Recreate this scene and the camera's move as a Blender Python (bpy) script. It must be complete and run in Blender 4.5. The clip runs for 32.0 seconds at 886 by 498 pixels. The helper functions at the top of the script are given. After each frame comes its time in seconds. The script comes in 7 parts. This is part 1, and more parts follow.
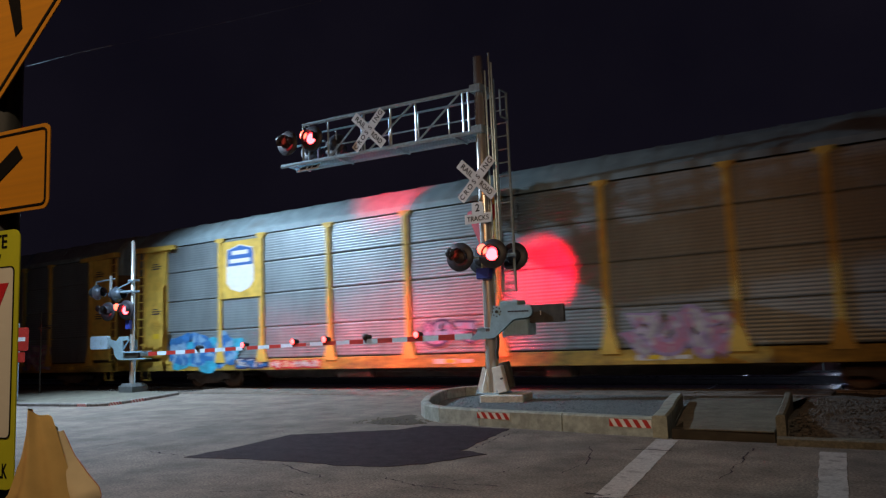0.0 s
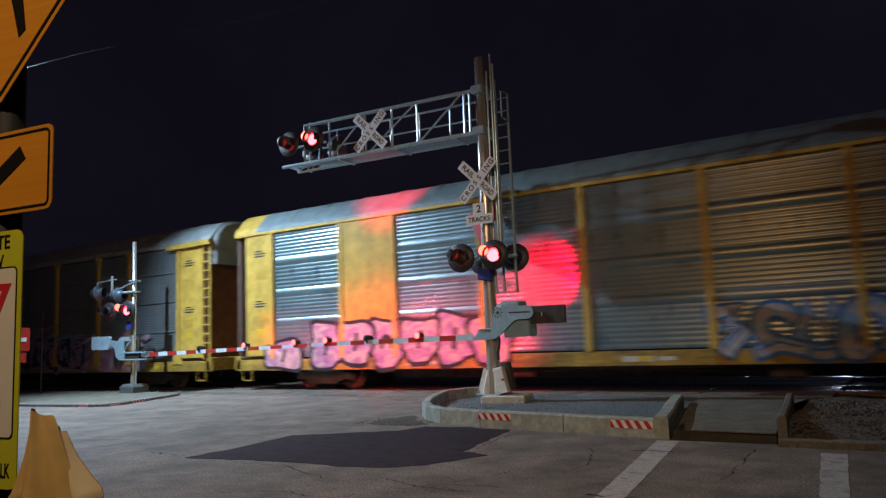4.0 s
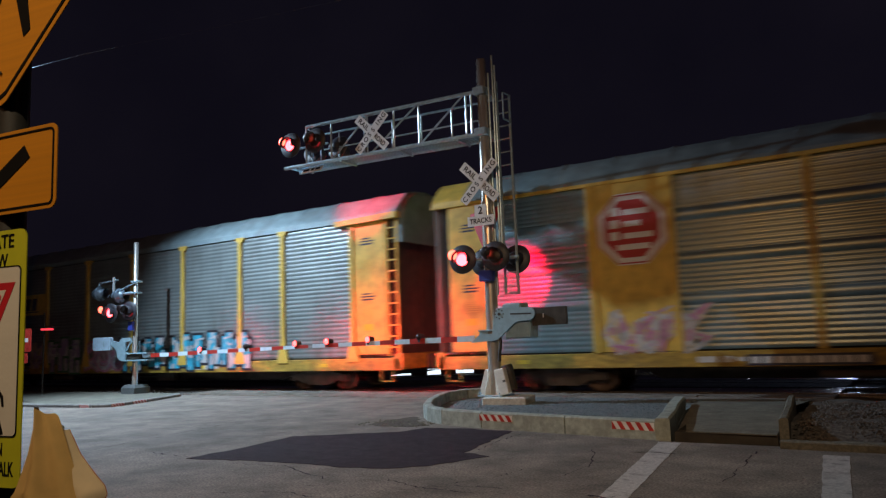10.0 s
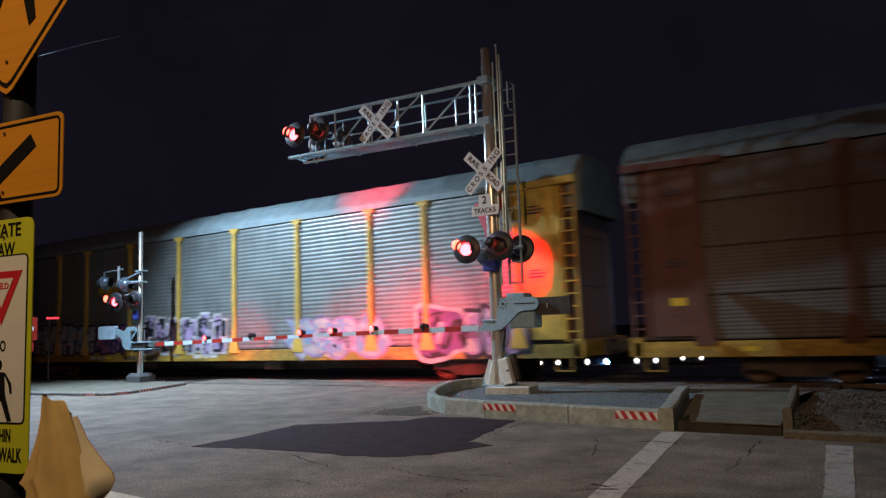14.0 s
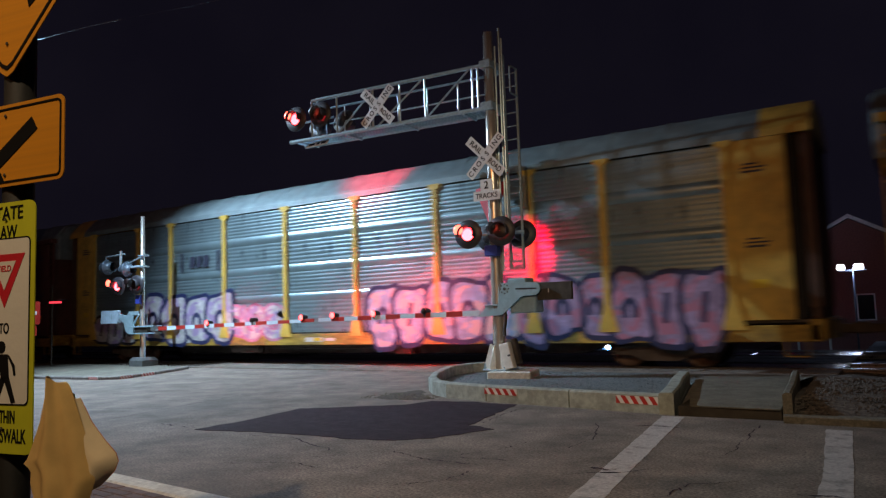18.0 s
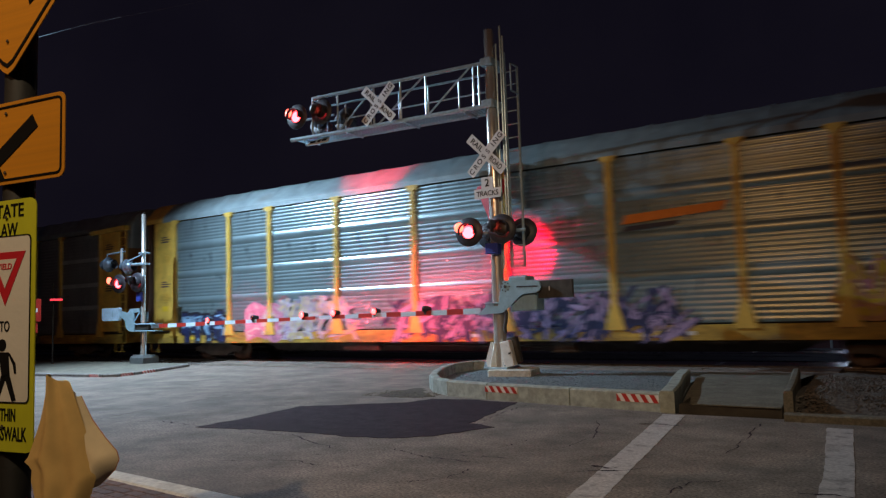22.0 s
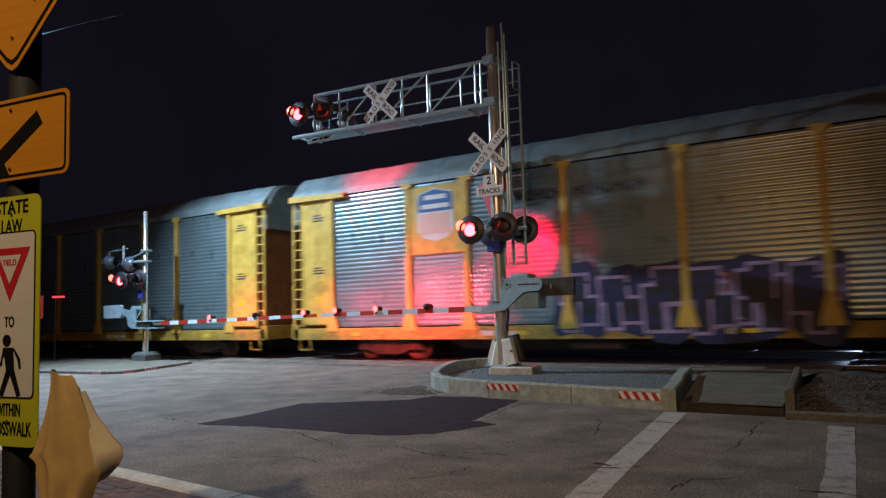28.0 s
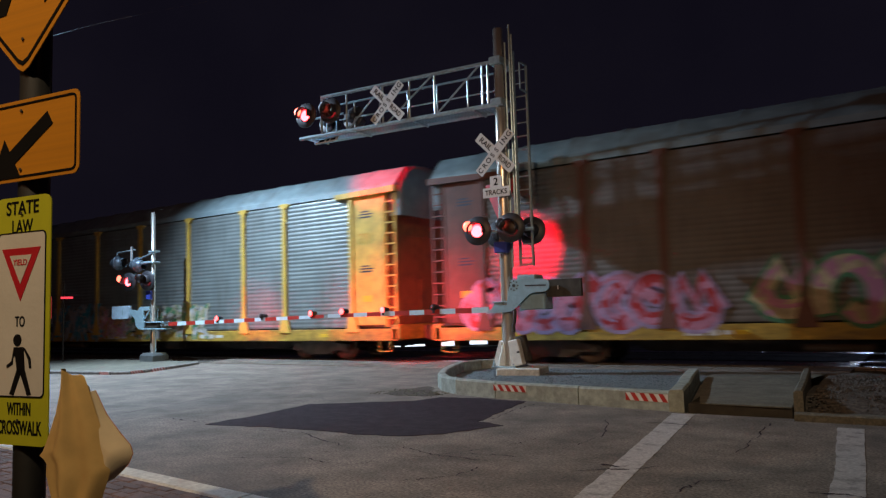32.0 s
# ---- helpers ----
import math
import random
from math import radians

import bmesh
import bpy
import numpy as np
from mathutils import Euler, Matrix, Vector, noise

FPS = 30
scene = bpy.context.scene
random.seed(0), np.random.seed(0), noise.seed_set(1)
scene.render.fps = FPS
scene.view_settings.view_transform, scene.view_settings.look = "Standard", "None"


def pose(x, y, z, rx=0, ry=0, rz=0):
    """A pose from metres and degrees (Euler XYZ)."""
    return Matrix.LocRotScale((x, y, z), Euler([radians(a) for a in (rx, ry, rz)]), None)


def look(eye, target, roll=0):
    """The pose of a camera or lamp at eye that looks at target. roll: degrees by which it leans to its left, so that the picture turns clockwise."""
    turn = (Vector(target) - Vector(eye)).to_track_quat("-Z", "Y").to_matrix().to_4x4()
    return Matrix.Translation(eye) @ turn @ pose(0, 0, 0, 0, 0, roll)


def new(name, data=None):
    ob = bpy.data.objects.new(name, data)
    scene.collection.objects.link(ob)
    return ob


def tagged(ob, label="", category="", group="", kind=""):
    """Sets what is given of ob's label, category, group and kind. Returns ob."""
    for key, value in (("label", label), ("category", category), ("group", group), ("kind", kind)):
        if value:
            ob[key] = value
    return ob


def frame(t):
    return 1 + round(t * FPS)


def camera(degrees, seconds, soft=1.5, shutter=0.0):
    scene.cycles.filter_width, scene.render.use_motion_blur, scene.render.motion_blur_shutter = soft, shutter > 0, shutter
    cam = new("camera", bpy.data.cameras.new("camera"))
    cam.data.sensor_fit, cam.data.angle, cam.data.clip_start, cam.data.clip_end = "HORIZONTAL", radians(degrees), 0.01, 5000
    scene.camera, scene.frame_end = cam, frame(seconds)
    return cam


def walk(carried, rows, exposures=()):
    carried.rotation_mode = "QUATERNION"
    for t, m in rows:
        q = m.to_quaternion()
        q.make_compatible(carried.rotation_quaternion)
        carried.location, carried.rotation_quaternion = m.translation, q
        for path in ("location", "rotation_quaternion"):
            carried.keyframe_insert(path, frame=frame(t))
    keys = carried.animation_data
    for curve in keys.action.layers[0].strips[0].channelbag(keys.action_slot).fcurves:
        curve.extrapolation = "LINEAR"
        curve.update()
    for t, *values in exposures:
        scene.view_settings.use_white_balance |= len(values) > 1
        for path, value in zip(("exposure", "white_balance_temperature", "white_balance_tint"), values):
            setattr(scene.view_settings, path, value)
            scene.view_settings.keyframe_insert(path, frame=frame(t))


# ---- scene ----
cam = camera(62.18, 32.0, soft=1.3, shutter=0.45)
PATH = [
    (0.0, (-0.004, 0.001, 1.501), (-5.330, 8.383, 2.676), -2.34),
    (0.5, (-0.003, 0.002, 1.503), (-5.331, 8.383, 2.679), -2.34),
    (1.0, (-0.005, -0.001, 1.500), (-5.331, 8.380, 2.680), -2.34),
    (1.5, (-0.005, 0.000, 1.499), (-5.333, 8.379, 2.682), -2.34),
    (2.0, (-0.003, -0.000, 1.504), (-5.333, 8.378, 2.689), -2.31),
    (2.5, (-0.002, -0.000, 1.500), (-5.334, 8.377, 2.686), -2.34),
    (3.0, (-0.003, -0.003, 1.500), (-5.337, 8.372, 2.688), -2.28),
    (3.5, (-0.005, -0.003, 1.500), (-5.340, 8.371, 2.687), -2.28),
    (5.5, (-0.006, -0.006, 1.499), (-5.346, 8.364, 2.697), -2.22),
    (6.0, (-0.003, -0.007, 1.500), (-5.345, 8.362, 2.698), -2.23),
    (6.5, (-0.000, -0.011, 1.500), (-5.343, 8.357, 2.702), -2.21),
    (7.0, (-0.009, -0.010, 1.499), (-5.348, 8.359, 2.705), -2.21),
    (7.5, (-0.008, -0.009, 1.499), (-5.348, 8.360, 2.706), -2.20),
    (8.0, (-0.005, -0.010, 1.497), (-5.349, 8.355, 2.708), -2.20),
    (8.5, (-0.006, -0.007, 1.499), (-5.348, 8.360, 2.709), -2.22),
    (9.0, (-0.006, -0.005, 1.497), (-5.354, 8.358, 2.707), -2.18),
    (9.5, (-0.007, -0.006, 1.494), (-5.356, 8.355, 2.707), -2.20),
    (10.0, (-0.011, -0.009, 1.493), (-5.359, 8.354, 2.704), -2.16),
    (10.5, (-0.009, -0.013, 1.492), (-5.361, 8.349, 2.689), -2.18),
    (11.0, (-0.007, -0.017, 1.491), (-5.362, 8.344, 2.681), -2.14),
    (11.5, (-0.007, -0.018, 1.493), (-5.364, 8.343, 2.680), -2.14),
    (12.0, (-0.009, -0.017, 1.493), (-5.366, 8.343, 2.680), -2.13),
    (12.5, (-0.002, -0.018, 1.492), (-5.364, 8.338, 2.683), -2.13),
    (13.0, (-0.004, -0.018, 1.491), (-5.384, 8.328, 2.675), -2.10),
    (13.5, (-0.010, -0.018, 1.489), (-5.406, 8.323, 2.631), -2.05),
    (14.0, (-0.011, -0.015, 1.489), (-5.416, 8.330, 2.565), -2.02),
    (14.5, (-0.015, -0.011, 1.489), (-5.423, 8.337, 2.517), -2.01),
    (16.5, (-0.011, -0.011, 1.483), (-5.440, 8.336, 2.407), -1.99),
    (17.0, (-0.011, -0.012, 1.486), (-5.442, 8.334, 2.405), -1.92),
    (17.5, (-0.012, -0.015, 1.482), (-5.443, 8.331, 2.397), -1.97),
    (18.0, (-0.010, -0.016, 1.482), (-5.450, 8.329, 2.360), -1.91),
    (18.5, (-0.015, -0.015, 1.483), (-5.452, 8.334, 2.345), -1.91),
    (19.0, (-0.015, -0.013, 1.484), (-5.454, 8.334, 2.346), -1.92),
    (19.5, (-0.012, -0.014, 1.485), (-5.455, 8.331, 2.349), -1.92),
    (20.0, (-0.012, -0.015, 1.483), (-5.455, 8.330, 2.345), -1.91),
    (20.5, (-0.011, -0.016, 1.482), (-5.458, 8.327, 2.328), -1.87),
    (21.0, (-0.014, -0.013, 1.483), (-5.463, 8.330, 2.327), -1.85),
    (21.5, (-0.013, -0.014, 1.482), (-5.463, 8.327, 2.329), -1.84),
    (22.0, (-0.014, -0.013, 1.485), (-5.464, 8.328, 2.332), -1.84),
    (22.5, (-0.014, -0.011, 1.484), (-5.465, 8.329, 2.335), -1.85),
    (23.0, (-0.013, -0.015, 1.481), (-5.465, 8.324, 2.336), -1.84),
    (23.5, (-0.013, -0.016, 1.482), (-5.465, 8.324, 2.337), -1.83),
    (24.0, (-0.013, -0.018, 1.478), (-5.466, 8.321, 2.325), -1.84),
    (24.5, (-0.015, -0.017, 1.480), (-5.474, 8.322, 2.299), -1.78),
    (25.0, (-0.015, -0.019, 1.477), (-5.477, 8.318, 2.290), -1.81),
    (25.5, (-0.017, -0.020, 1.478), (-5.477, 8.318, 2.288), -1.77),
    (27.5, (-0.023, -0.018, 1.482), (-5.483, 8.320, 2.301), -1.78),
    (28.0, (-0.014, -0.022, 1.479), (-5.483, 8.310, 2.299), -1.75),
    (28.5, (-0.016, -0.024, 1.478), (-5.484, 8.308, 2.301), -1.75),
    (29.0, (-0.017, -0.024, 1.478), (-5.485, 8.308, 2.301), -1.76),
    (29.5, (-0.018, -0.022, 1.476), (-5.488, 8.308, 2.302), -1.74),
    (30.0, (-0.014, -0.026, 1.478), (-5.490, 8.301, 2.303), -1.70),
    (30.5, (-0.014, -0.028, 1.476), (-5.505, 8.288, 2.309), -1.70),
    (31.0, (-0.019, -0.027, 1.476), (-5.538, 8.271, 2.312), -1.68),
    (31.5, (-0.018, -0.029, 1.476), (-5.556, 8.256, 2.311), -1.64),
    (32.0, (-0.021, -0.025, 1.475), (-5.563, 8.256, 2.314), -1.70),
]
EXPOSURES = [(0.0, -0.10), (4.0, -0.06), (8.0, 0.03), (11.0, -0.06), (12.5, -0.02), (14.0, 0.16), (17.0, 0.22), (18.0, 0.06), (20.0, 0.06), (23.0, 0.05), (24.0, -0.16), (25.3, -0.16), (28.0, 0.02), (32.0, 0.11)]
walk(cam, [(t, look(eye, target, roll)) for t, eye, target, roll in PATH], EXPOSURES)

# ---- world and lights ----
world = bpy.data.worlds.new("night_sky")
scene.world = world
world.use_nodes = True
wbg = world.node_tree.nodes["Background"]
wnt = world.node_tree
wco, wno, wmx = wnt.nodes.new("ShaderNodeTexCoord"), wnt.nodes.new("ShaderNodeTexNoise"), wnt.nodes.new("ShaderNodeMix")
wno.inputs["Scale"].default_value, wno.inputs["Detail"].default_value = 3.5, 7
wmx.data_type = "RGBA"
wmx.inputs["A"].default_value, wmx.inputs["B"].default_value = (0.0022, 0.0020, 0.0050, 1), (0.0073, 0.0060, 0.0104, 1)
wnt.links.new(wco.outputs["Generated"], wno.inputs["Vector"])
wnt.links.new(wno.outputs["Fac"], wmx.inputs["Factor"])
wnt.links.new(wmx.outputs["Result"], wbg.inputs["Color"])
wbg.inputs["Strength"].default_value = 1.0


def spot(name, eye, target, energy, colour, degrees, blend, radius):
    """A street lamp's light."""
    data = bpy.data.lights.new(name, "SPOT")
    data.energy, data.color = energy, colour
    data.spot_size, data.spot_blend, data.shadow_soft_size = radians(degrees), blend, radius
    ob = new(name, data)
    ob.matrix_world = look(eye, target)
    return ob


LED_AT = (-21.5, 10.7, 10.1)
spot("street_light_cool", LED_AT, (-16.2, 12.3, 0.0), 13000, (0.57, 0.755, 0.97), 119, 1.0, 0.10)
spot("street_light_warm", (1.2, -5.5, 10.5), (-8.1, 9.4, 0.0), 3850, (1.0, 0.74, 0.48), 58, 1.0, 0.12)
spot("street_light_amber", (-5.6, -8.0, 8.3), (-12.0, 16.8, 4.6), 1400, (1.0, 0.37, 0.10), 98, 1.0, 0.10)

# ---- geometry helpers ----
class Geo:
    """Collects the corners and faces of one mesh."""

    def __init__(self):
        self.v, self.f = [], []

    def add(self, verts, faces):
        n = len(self.v)
        self.v += [tuple(p) for p in verts]
        self.f += [tuple(n + i for i in q) for q in faces]
        return self

    def box(self, x0, y0, z0, x1, y1, z1, c=0.0):
        if c <= 0:
            v = [(x, y, z) for x in (x0, x1) for y in (y0, y1) for z in (z0, z1)]
            return self.add(v, [(0, 1, 3, 2), (4, 6, 7, 5), (0, 4, 5, 1), (2, 3, 7, 6), (0, 2, 6, 4), (1, 5, 7, 3)])
        v, idx = [], {}
        for i, x in enumerate((x0, x1)):
            for j, y in enumerate((y0, y1)):
                for k, z in enumerate((z0, z1)):
                    dx, dy, dz = (c, -c)[i], (c, -c)[j], (c, -c)[k]
                    for a, p in enumerate(((x, y + dy, z + dz), (x + dx, y, z + dz), (x + dx, y + dy, z))):
                        idx[i, j, k, a] = len(v)
                        v.append(p)
        f = []
        for i in (0, 1):
            f.append([idx[i, j, k, 0] for j, k in ((0, 0), (0, 1), (1, 1), (1, 0))][:: 1 if i == 0 else -1])
            f.append([idx[j, i, k, 1] for j, k in ((0, 0), (1, 0), (1, 1), (0, 1))][:: 1 if i == 0 else -1])
            f.append([idx[j, k, i, 2] for j, k in ((0, 0), (0, 1), (1, 1), (1, 0))][:: 1 if i == 0 else -1])
        for i in (0, 1):
            for j in (0, 1):
                f.append((idx[i, j, 0, 0], idx[i, j, 1, 0], idx[i, j, 1, 1], idx[i, j, 0, 1]))
                f.append((idx[i, 0, j, 0], idx[i, 1, j, 0], idx[i, 1, j, 2], idx[i, 0, j, 2]))
                f.append((idx[0, i, j, 1], idx[1, i, j, 1], idx[1, i, j, 2], idx[0, i, j, 2]))
                for k in (0, 1):
                    f.append((idx[i, j, k, 0], idx[i, j, k, 1], idx[i, j, k, 2]))
        return self.add(v, f)

    def tube(self, p, q, r0, r1=None, n=12, caps=True):
        r1 = r0 if r1 is None else r1
        p, q = Vector(p), Vector(q)
        ax = (q - p).normalized()
        side = ax.orthogonal().normalized()
        up = ax.cross(side)
        v = []
        for c, r in ((p, r0), (q, r1)):
            v += [c + side * (r * math.cos(2 * math.pi * i / n)) + up * (r * math.sin(2 * math.pi * i / n)) for i in range(n)]
        f = [(i, (i + 1) % n, n + (i + 1) % n, n + i) for i in range(n)]
        if caps:
            f += [tuple(range(n - 1, -1, -1)), tuple(range(n, 2 * n))]
        return self.add(v, f)

    def lathe(self, origin, axis, profile, n=20, arc=1.0, start=0.0, up=(0, 0, 1)):
        """Turns (along, radius) pairs about an axis; arc below 1 leaves it open."""
        o, ax = Vector(origin), Vector(axis).normalized()
        side = ax.cross(Vector(up))
        side = side.normalized() if side.length > 1e-4 else ax.orthogonal().normalized()
        upv = side.cross(ax)
        m = n if arc >= 1 else n + 1
        v = []
        for a, r in profile:
            for i in range(m):
                w = 2 * math.pi * (start + arc * i / n)
                v.append(o + ax * a + side * (r * math.cos(w)) + upv * (r * math.sin(w)))
        f = []
        for k in range(len(profile) - 1):
            for i in range(n):
                j = (i + 1) % m
                f.append((k * m + i, k * m + j, (k + 1) * m + j, (k + 1) * m + i))
        return self.add(v, f)

    def prism(self, poly, lo, hi, place=lambda a, b, h: (a, b, h)):
        """A flat outline given depth; place(a, b, h) tells where each corner lies."""
        n = len(poly)
        v = [place(a, b, lo) for a, b in poly] + [place(a, b, hi) for a, b in poly]
        f = [tuple(range(n - 1, -1, -1)), tuple(range(n, 2 * n))]
        f += [(i, (i + 1) % n, n + (i + 1) % n, n + i) for i in range(n)]
        return self.add(v, f)

    def strip(self, rows, close=False):
        """A skin over rows of equally many points."""
        n = len(rows[0])
        v = [p for r in rows for p in r]
        f = []
        for k in range(len(rows) - 1):
            for i in range(n if close else n - 1):
                j = (i + 1) % n
                f.append((k * n + i, k * n + j, (k + 1) * n + j, (k + 1) * n + i))
        return self.add(v, f)

    def mesh(self, name, material, smooth=False):
        me = bpy.data.meshes.new(name)
        me.from_pydata(self.v, [], self.f)
        bm = bmesh.new()
        bm.from_mesh(me)
        bmesh.ops.recalc_face_normals(bm, faces=bm.faces)
        bm.to_mesh(me)
        bm.free()
        me.materials.append(material)
        if smooth:
            for p in me.polygons:
                p.use_smooth = True
        return me


MESHES = {}


def cached(key, make, material, smooth=False):
    """One mesh for all alike parts of one colour."""
    k = (key, material.name)
    if k not in MESHES:
        MESHES[k] = make().mesh(key if isinstance(key, str) else key[0], material, smooth)
    return MESHES[k]


def part(name, geo, material, parent, label="", at=None, smooth=False):
    """One mesh object under a thing or under a part."""
    me = geo if isinstance(geo, bpy.types.Mesh) else geo.mesh(name, material, smooth)
    ob = new(name, me)
    ob.parent = parent
    if at is not None:
        ob.matrix_basis = at if isinstance(at, Matrix) else Matrix.Translation(at)
    if label:
        ob["label"] = label
    return ob


def thing(name, label, category, at=None, group="", kind=""):
    ob = new(name)
    ob.empty_display_size = 0.2
    if at is not None:
        ob.matrix_basis = at if isinstance(at, Matrix) else Matrix.Translation(at)
    return tagged(ob, label, category, group, kind)


def solid(name, geo, material, label, category="", group="", kind="", smooth=False, at=None):
    """A thing, or a piece of the setting, of one mesh."""
    ob = new(name, geo.mesh(name, material, smooth))
    if at is not None:
        ob.matrix_basis = at
    return tagged(ob, label, category, group, kind)


def lettering(body, size, material, name="lettering", width=None, height=None):
    """Raised letters as a mesh, centred, in the x-z plane, facing -y."""
    cu = bpy.data.curves.new(name, "FONT")
    cu.body, cu.size, cu.align_x, cu.align_y, cu.extrude, cu.offset = body, size, "CENTER", "CENTER", 0.001, size * 0.012
    tmp = new(name, cu)
    me = bpy.data.meshes.new_from_object(tmp.evaluated_get(bpy.context.evaluated_depsgraph_get()))
    bpy.data.objects.remove(tmp)
    wide = max(v.co.x for v in me.vertices) - min(v.co.x for v in me.vertices)
    s = 1.0 if width is None else width / wide
    tall = max(v.co.y for v in me.vertices) - min(v.co.y for v in me.vertices)
    k = 1.0 if height is None else height / tall
    me.transform(Matrix(((s, 0, 0, 0), (0, 0, -1, 0), (0, k, 0, 0), (0, 0, 0, 1))))
    me.materials.clear()
    me.materials.append(material)
    return me


# ---- materials ----
def mat(name, base, rough=0.6, metal=0.0, vary=0.25, scale=6.0, stain=0.0, stain_scale=0.8, stain_colour=(0.05, 0.035, 0.025),
        bump=0.15, bump_scale=40.0, stretch=(1, 1, 1), emit=None, strength=0.0, island=0.0, coat=0.0, mottle=0.0, mottle_scale=5.0):
    """A painted, cast or rolled surface: grain, larger stains and fine relief in object space."""
    m = bpy.data.materials.new(name)
    m.use_nodes = True
    nt = m.node_tree
    bsdf = nt.nodes["Principled BSDF"]
    link = nt.links.new
    co = nt.nodes.new("ShaderNodeTexCoord")
    mp = nt.nodes.new("ShaderNodeMapping")
    mp.inputs["Scale"].default_value = stretch
    link(co.outputs["Object"], mp.inputs["Vector"])
    n1 = nt.nodes.new("ShaderNodeTexNoise")
    n1.inputs["Scale"].default_value, n1.inputs["Detail"].default_value = scale, 6
    link(mp.outputs["Vector"], n1.inputs["Vector"])
    ramp = nt.nodes.new("ShaderNodeMapRange")
    ramp.inputs["From Min"].default_value, ramp.inputs["From Max"].default_value = 0.3, 0.7
    ramp.inputs["To Min"].default_value, ramp.inputs["To Max"].default_value = 1 - vary, 1 + vary
    link(n1.outputs["Fac"], ramp.inputs["Value"])
    mul = nt.nodes.new("ShaderNodeMix")
    mul.data_type, mul.blend_type = "RGBA", "MULTIPLY"
    mul.inputs["Factor"].default_value = 1
    mul.inputs["A"].default_value = (*base, 1)
    link(ramp.outputs["Result"], mul.inputs["B"])
    out = mul.outputs["Result"]
    if island:
        info = nt.nodes.new("ShaderNodeObjectInfo")
        r2 = nt.nodes.new("ShaderNodeMapRange")
        r2.inputs["To Min"].default_value, r2.inputs["To Max"].default_value = 1 - island, 1 + island
        link(info.outputs["Random"], r2.inputs["Value"])
        m3 = nt.nodes.new("ShaderNodeMix")
        m3.data_type, m3.blend_type = "RGBA", "MULTIPLY"
        m3.inputs["Factor"].default_value = 1
        link(out, m3.inputs["A"])
        link(r2.outputs["Result"], m3.inputs["B"])
        out = m3.outputs["Result"]
    if mottle:
        n4 = nt.nodes.new("ShaderNodeTexNoise")
        n4.inputs["Scale"].default_value, n4.inputs["Detail"].default_value, n4.inputs["Roughness"].default_value = mottle_scale, 7, 0.7
        link(mp.outputs["Vector"], n4.inputs["Vector"])
        r4 = nt.nodes.new("ShaderNodeMapRange")
        r4.inputs["From Min"].default_value, r4.inputs["From Max"].default_value = 0.35, 0.65
        r4.inputs["To Min"].default_value, r4.inputs["To Max"].default_value = 1 - mottle, 1 + mottle
        link(n4.outputs["Fac"], r4.inputs["Value"])
        m4 = nt.nodes.new("ShaderNodeMix")
        m4.data_type, m4.blend_type = "RGBA", "MULTIPLY"
        m4.inputs["Factor"].default_value = 1
        link(out, m4.inputs["A"])
        link(r4.outputs["Result"], m4.inputs["B"])
        out = m4.outputs["Result"]
    if stain:
        n2 = nt.nodes.new("ShaderNodeTexNoise")
        n2.inputs["Scale"].default_value, n2.inputs["Detail"].default_value, n2.inputs["Roughness"].default_value = stain_scale, 8, 0.65
        link(mp.outputs["Vector"], n2.inputs["Vector"])
        r3 = nt.nodes.new("ShaderNodeMapRange")
        r3.inputs["From Min"].default_value, r3.inputs["From Max"].default_value = 0.5, 0.72
        r3.inputs["To Max"].default_value = stain
        link(n2.outputs["Fac"], r3.inputs["Value"])
        m2 = nt.nodes.new("ShaderNodeMix")
        m2.data_type = "RGBA"
        link(r3.outputs["Result"], m2.inputs["Factor"])
        link(out, m2.inputs["A"])
        m2.inputs["B"].default_value = (*stain_colour, 1)
        out = m2.outputs["Result"]
    link(out, bsdf.inputs["Base Color"])
    bsdf.inputs["Roughness"].default_value, bsdf.inputs["Metallic"].default_value = rough, metal
    bsdf.inputs["Coat Weight"].default_value = coat
    if bump:
        n3 = nt.nodes.new("ShaderNodeTexNoise")
        n3.inputs["Scale"].default_value, n3.inputs["Detail"].default_value = bump_scale, 4
        link(mp.outputs["Vector"], n3.inputs["Vector"])
        bp = nt.nodes.new("ShaderNodeBump")
        bp.inputs["Strength"].default_value, bp.inputs["Distance"].default_value = bump, 0.01
        link(n3.outputs["Fac"], bp.inputs["Height"])
        link(bp.outputs["Normal"], bsdf.inputs["Normal"])
        rr = nt.nodes.new("ShaderNodeMapRange")
        rr.inputs["To Min"].default_value, rr.inputs["To Max"].default_value = max(0.05, rough - 0.12), min(1.0, rough + 0.12)
        link(n1.outputs["Fac"], rr.inputs["Value"])
        link(rr.outputs["Result"], bsdf.inputs["Roughness"])
    if emit:
        bsdf.inputs["Emission Color"].default_value, bsdf.inputs["Emission Strength"].default_value = (*emit, 1), strength
    return m


ASPHALT = mat("asphalt", (0.187, 0.158, 0.129), 0.85, mottle=0.4, mottle_scale=1.3, vary=0.6, scale=38, stain=0.55, stain_scale=0.4, stain_colour=(0.085, 0.08, 0.074), bump=0.28, bump_scale=110)
RAMPGREY = mat("weathered_concrete", (0.15, 0.145, 0.112), 0.9, mottle=0.3, mottle_scale=3, vary=0.3, scale=30, stain=0.5, stain_scale=1.2, stain_colour=(0.1, 0.09, 0.075), bump=0.4, bump_scale=90)
PATCH = mat("fresh_asphalt", (0.034, 0.0215, 0.030), 0.9, mottle=0.35, mottle_scale=5, vary=0.35, scale=80, bump=0.7, bump_scale=180)
PATCH.node_tree.nodes["Principled BSDF"].inputs["Specular IOR Level"].default_value = 0.25
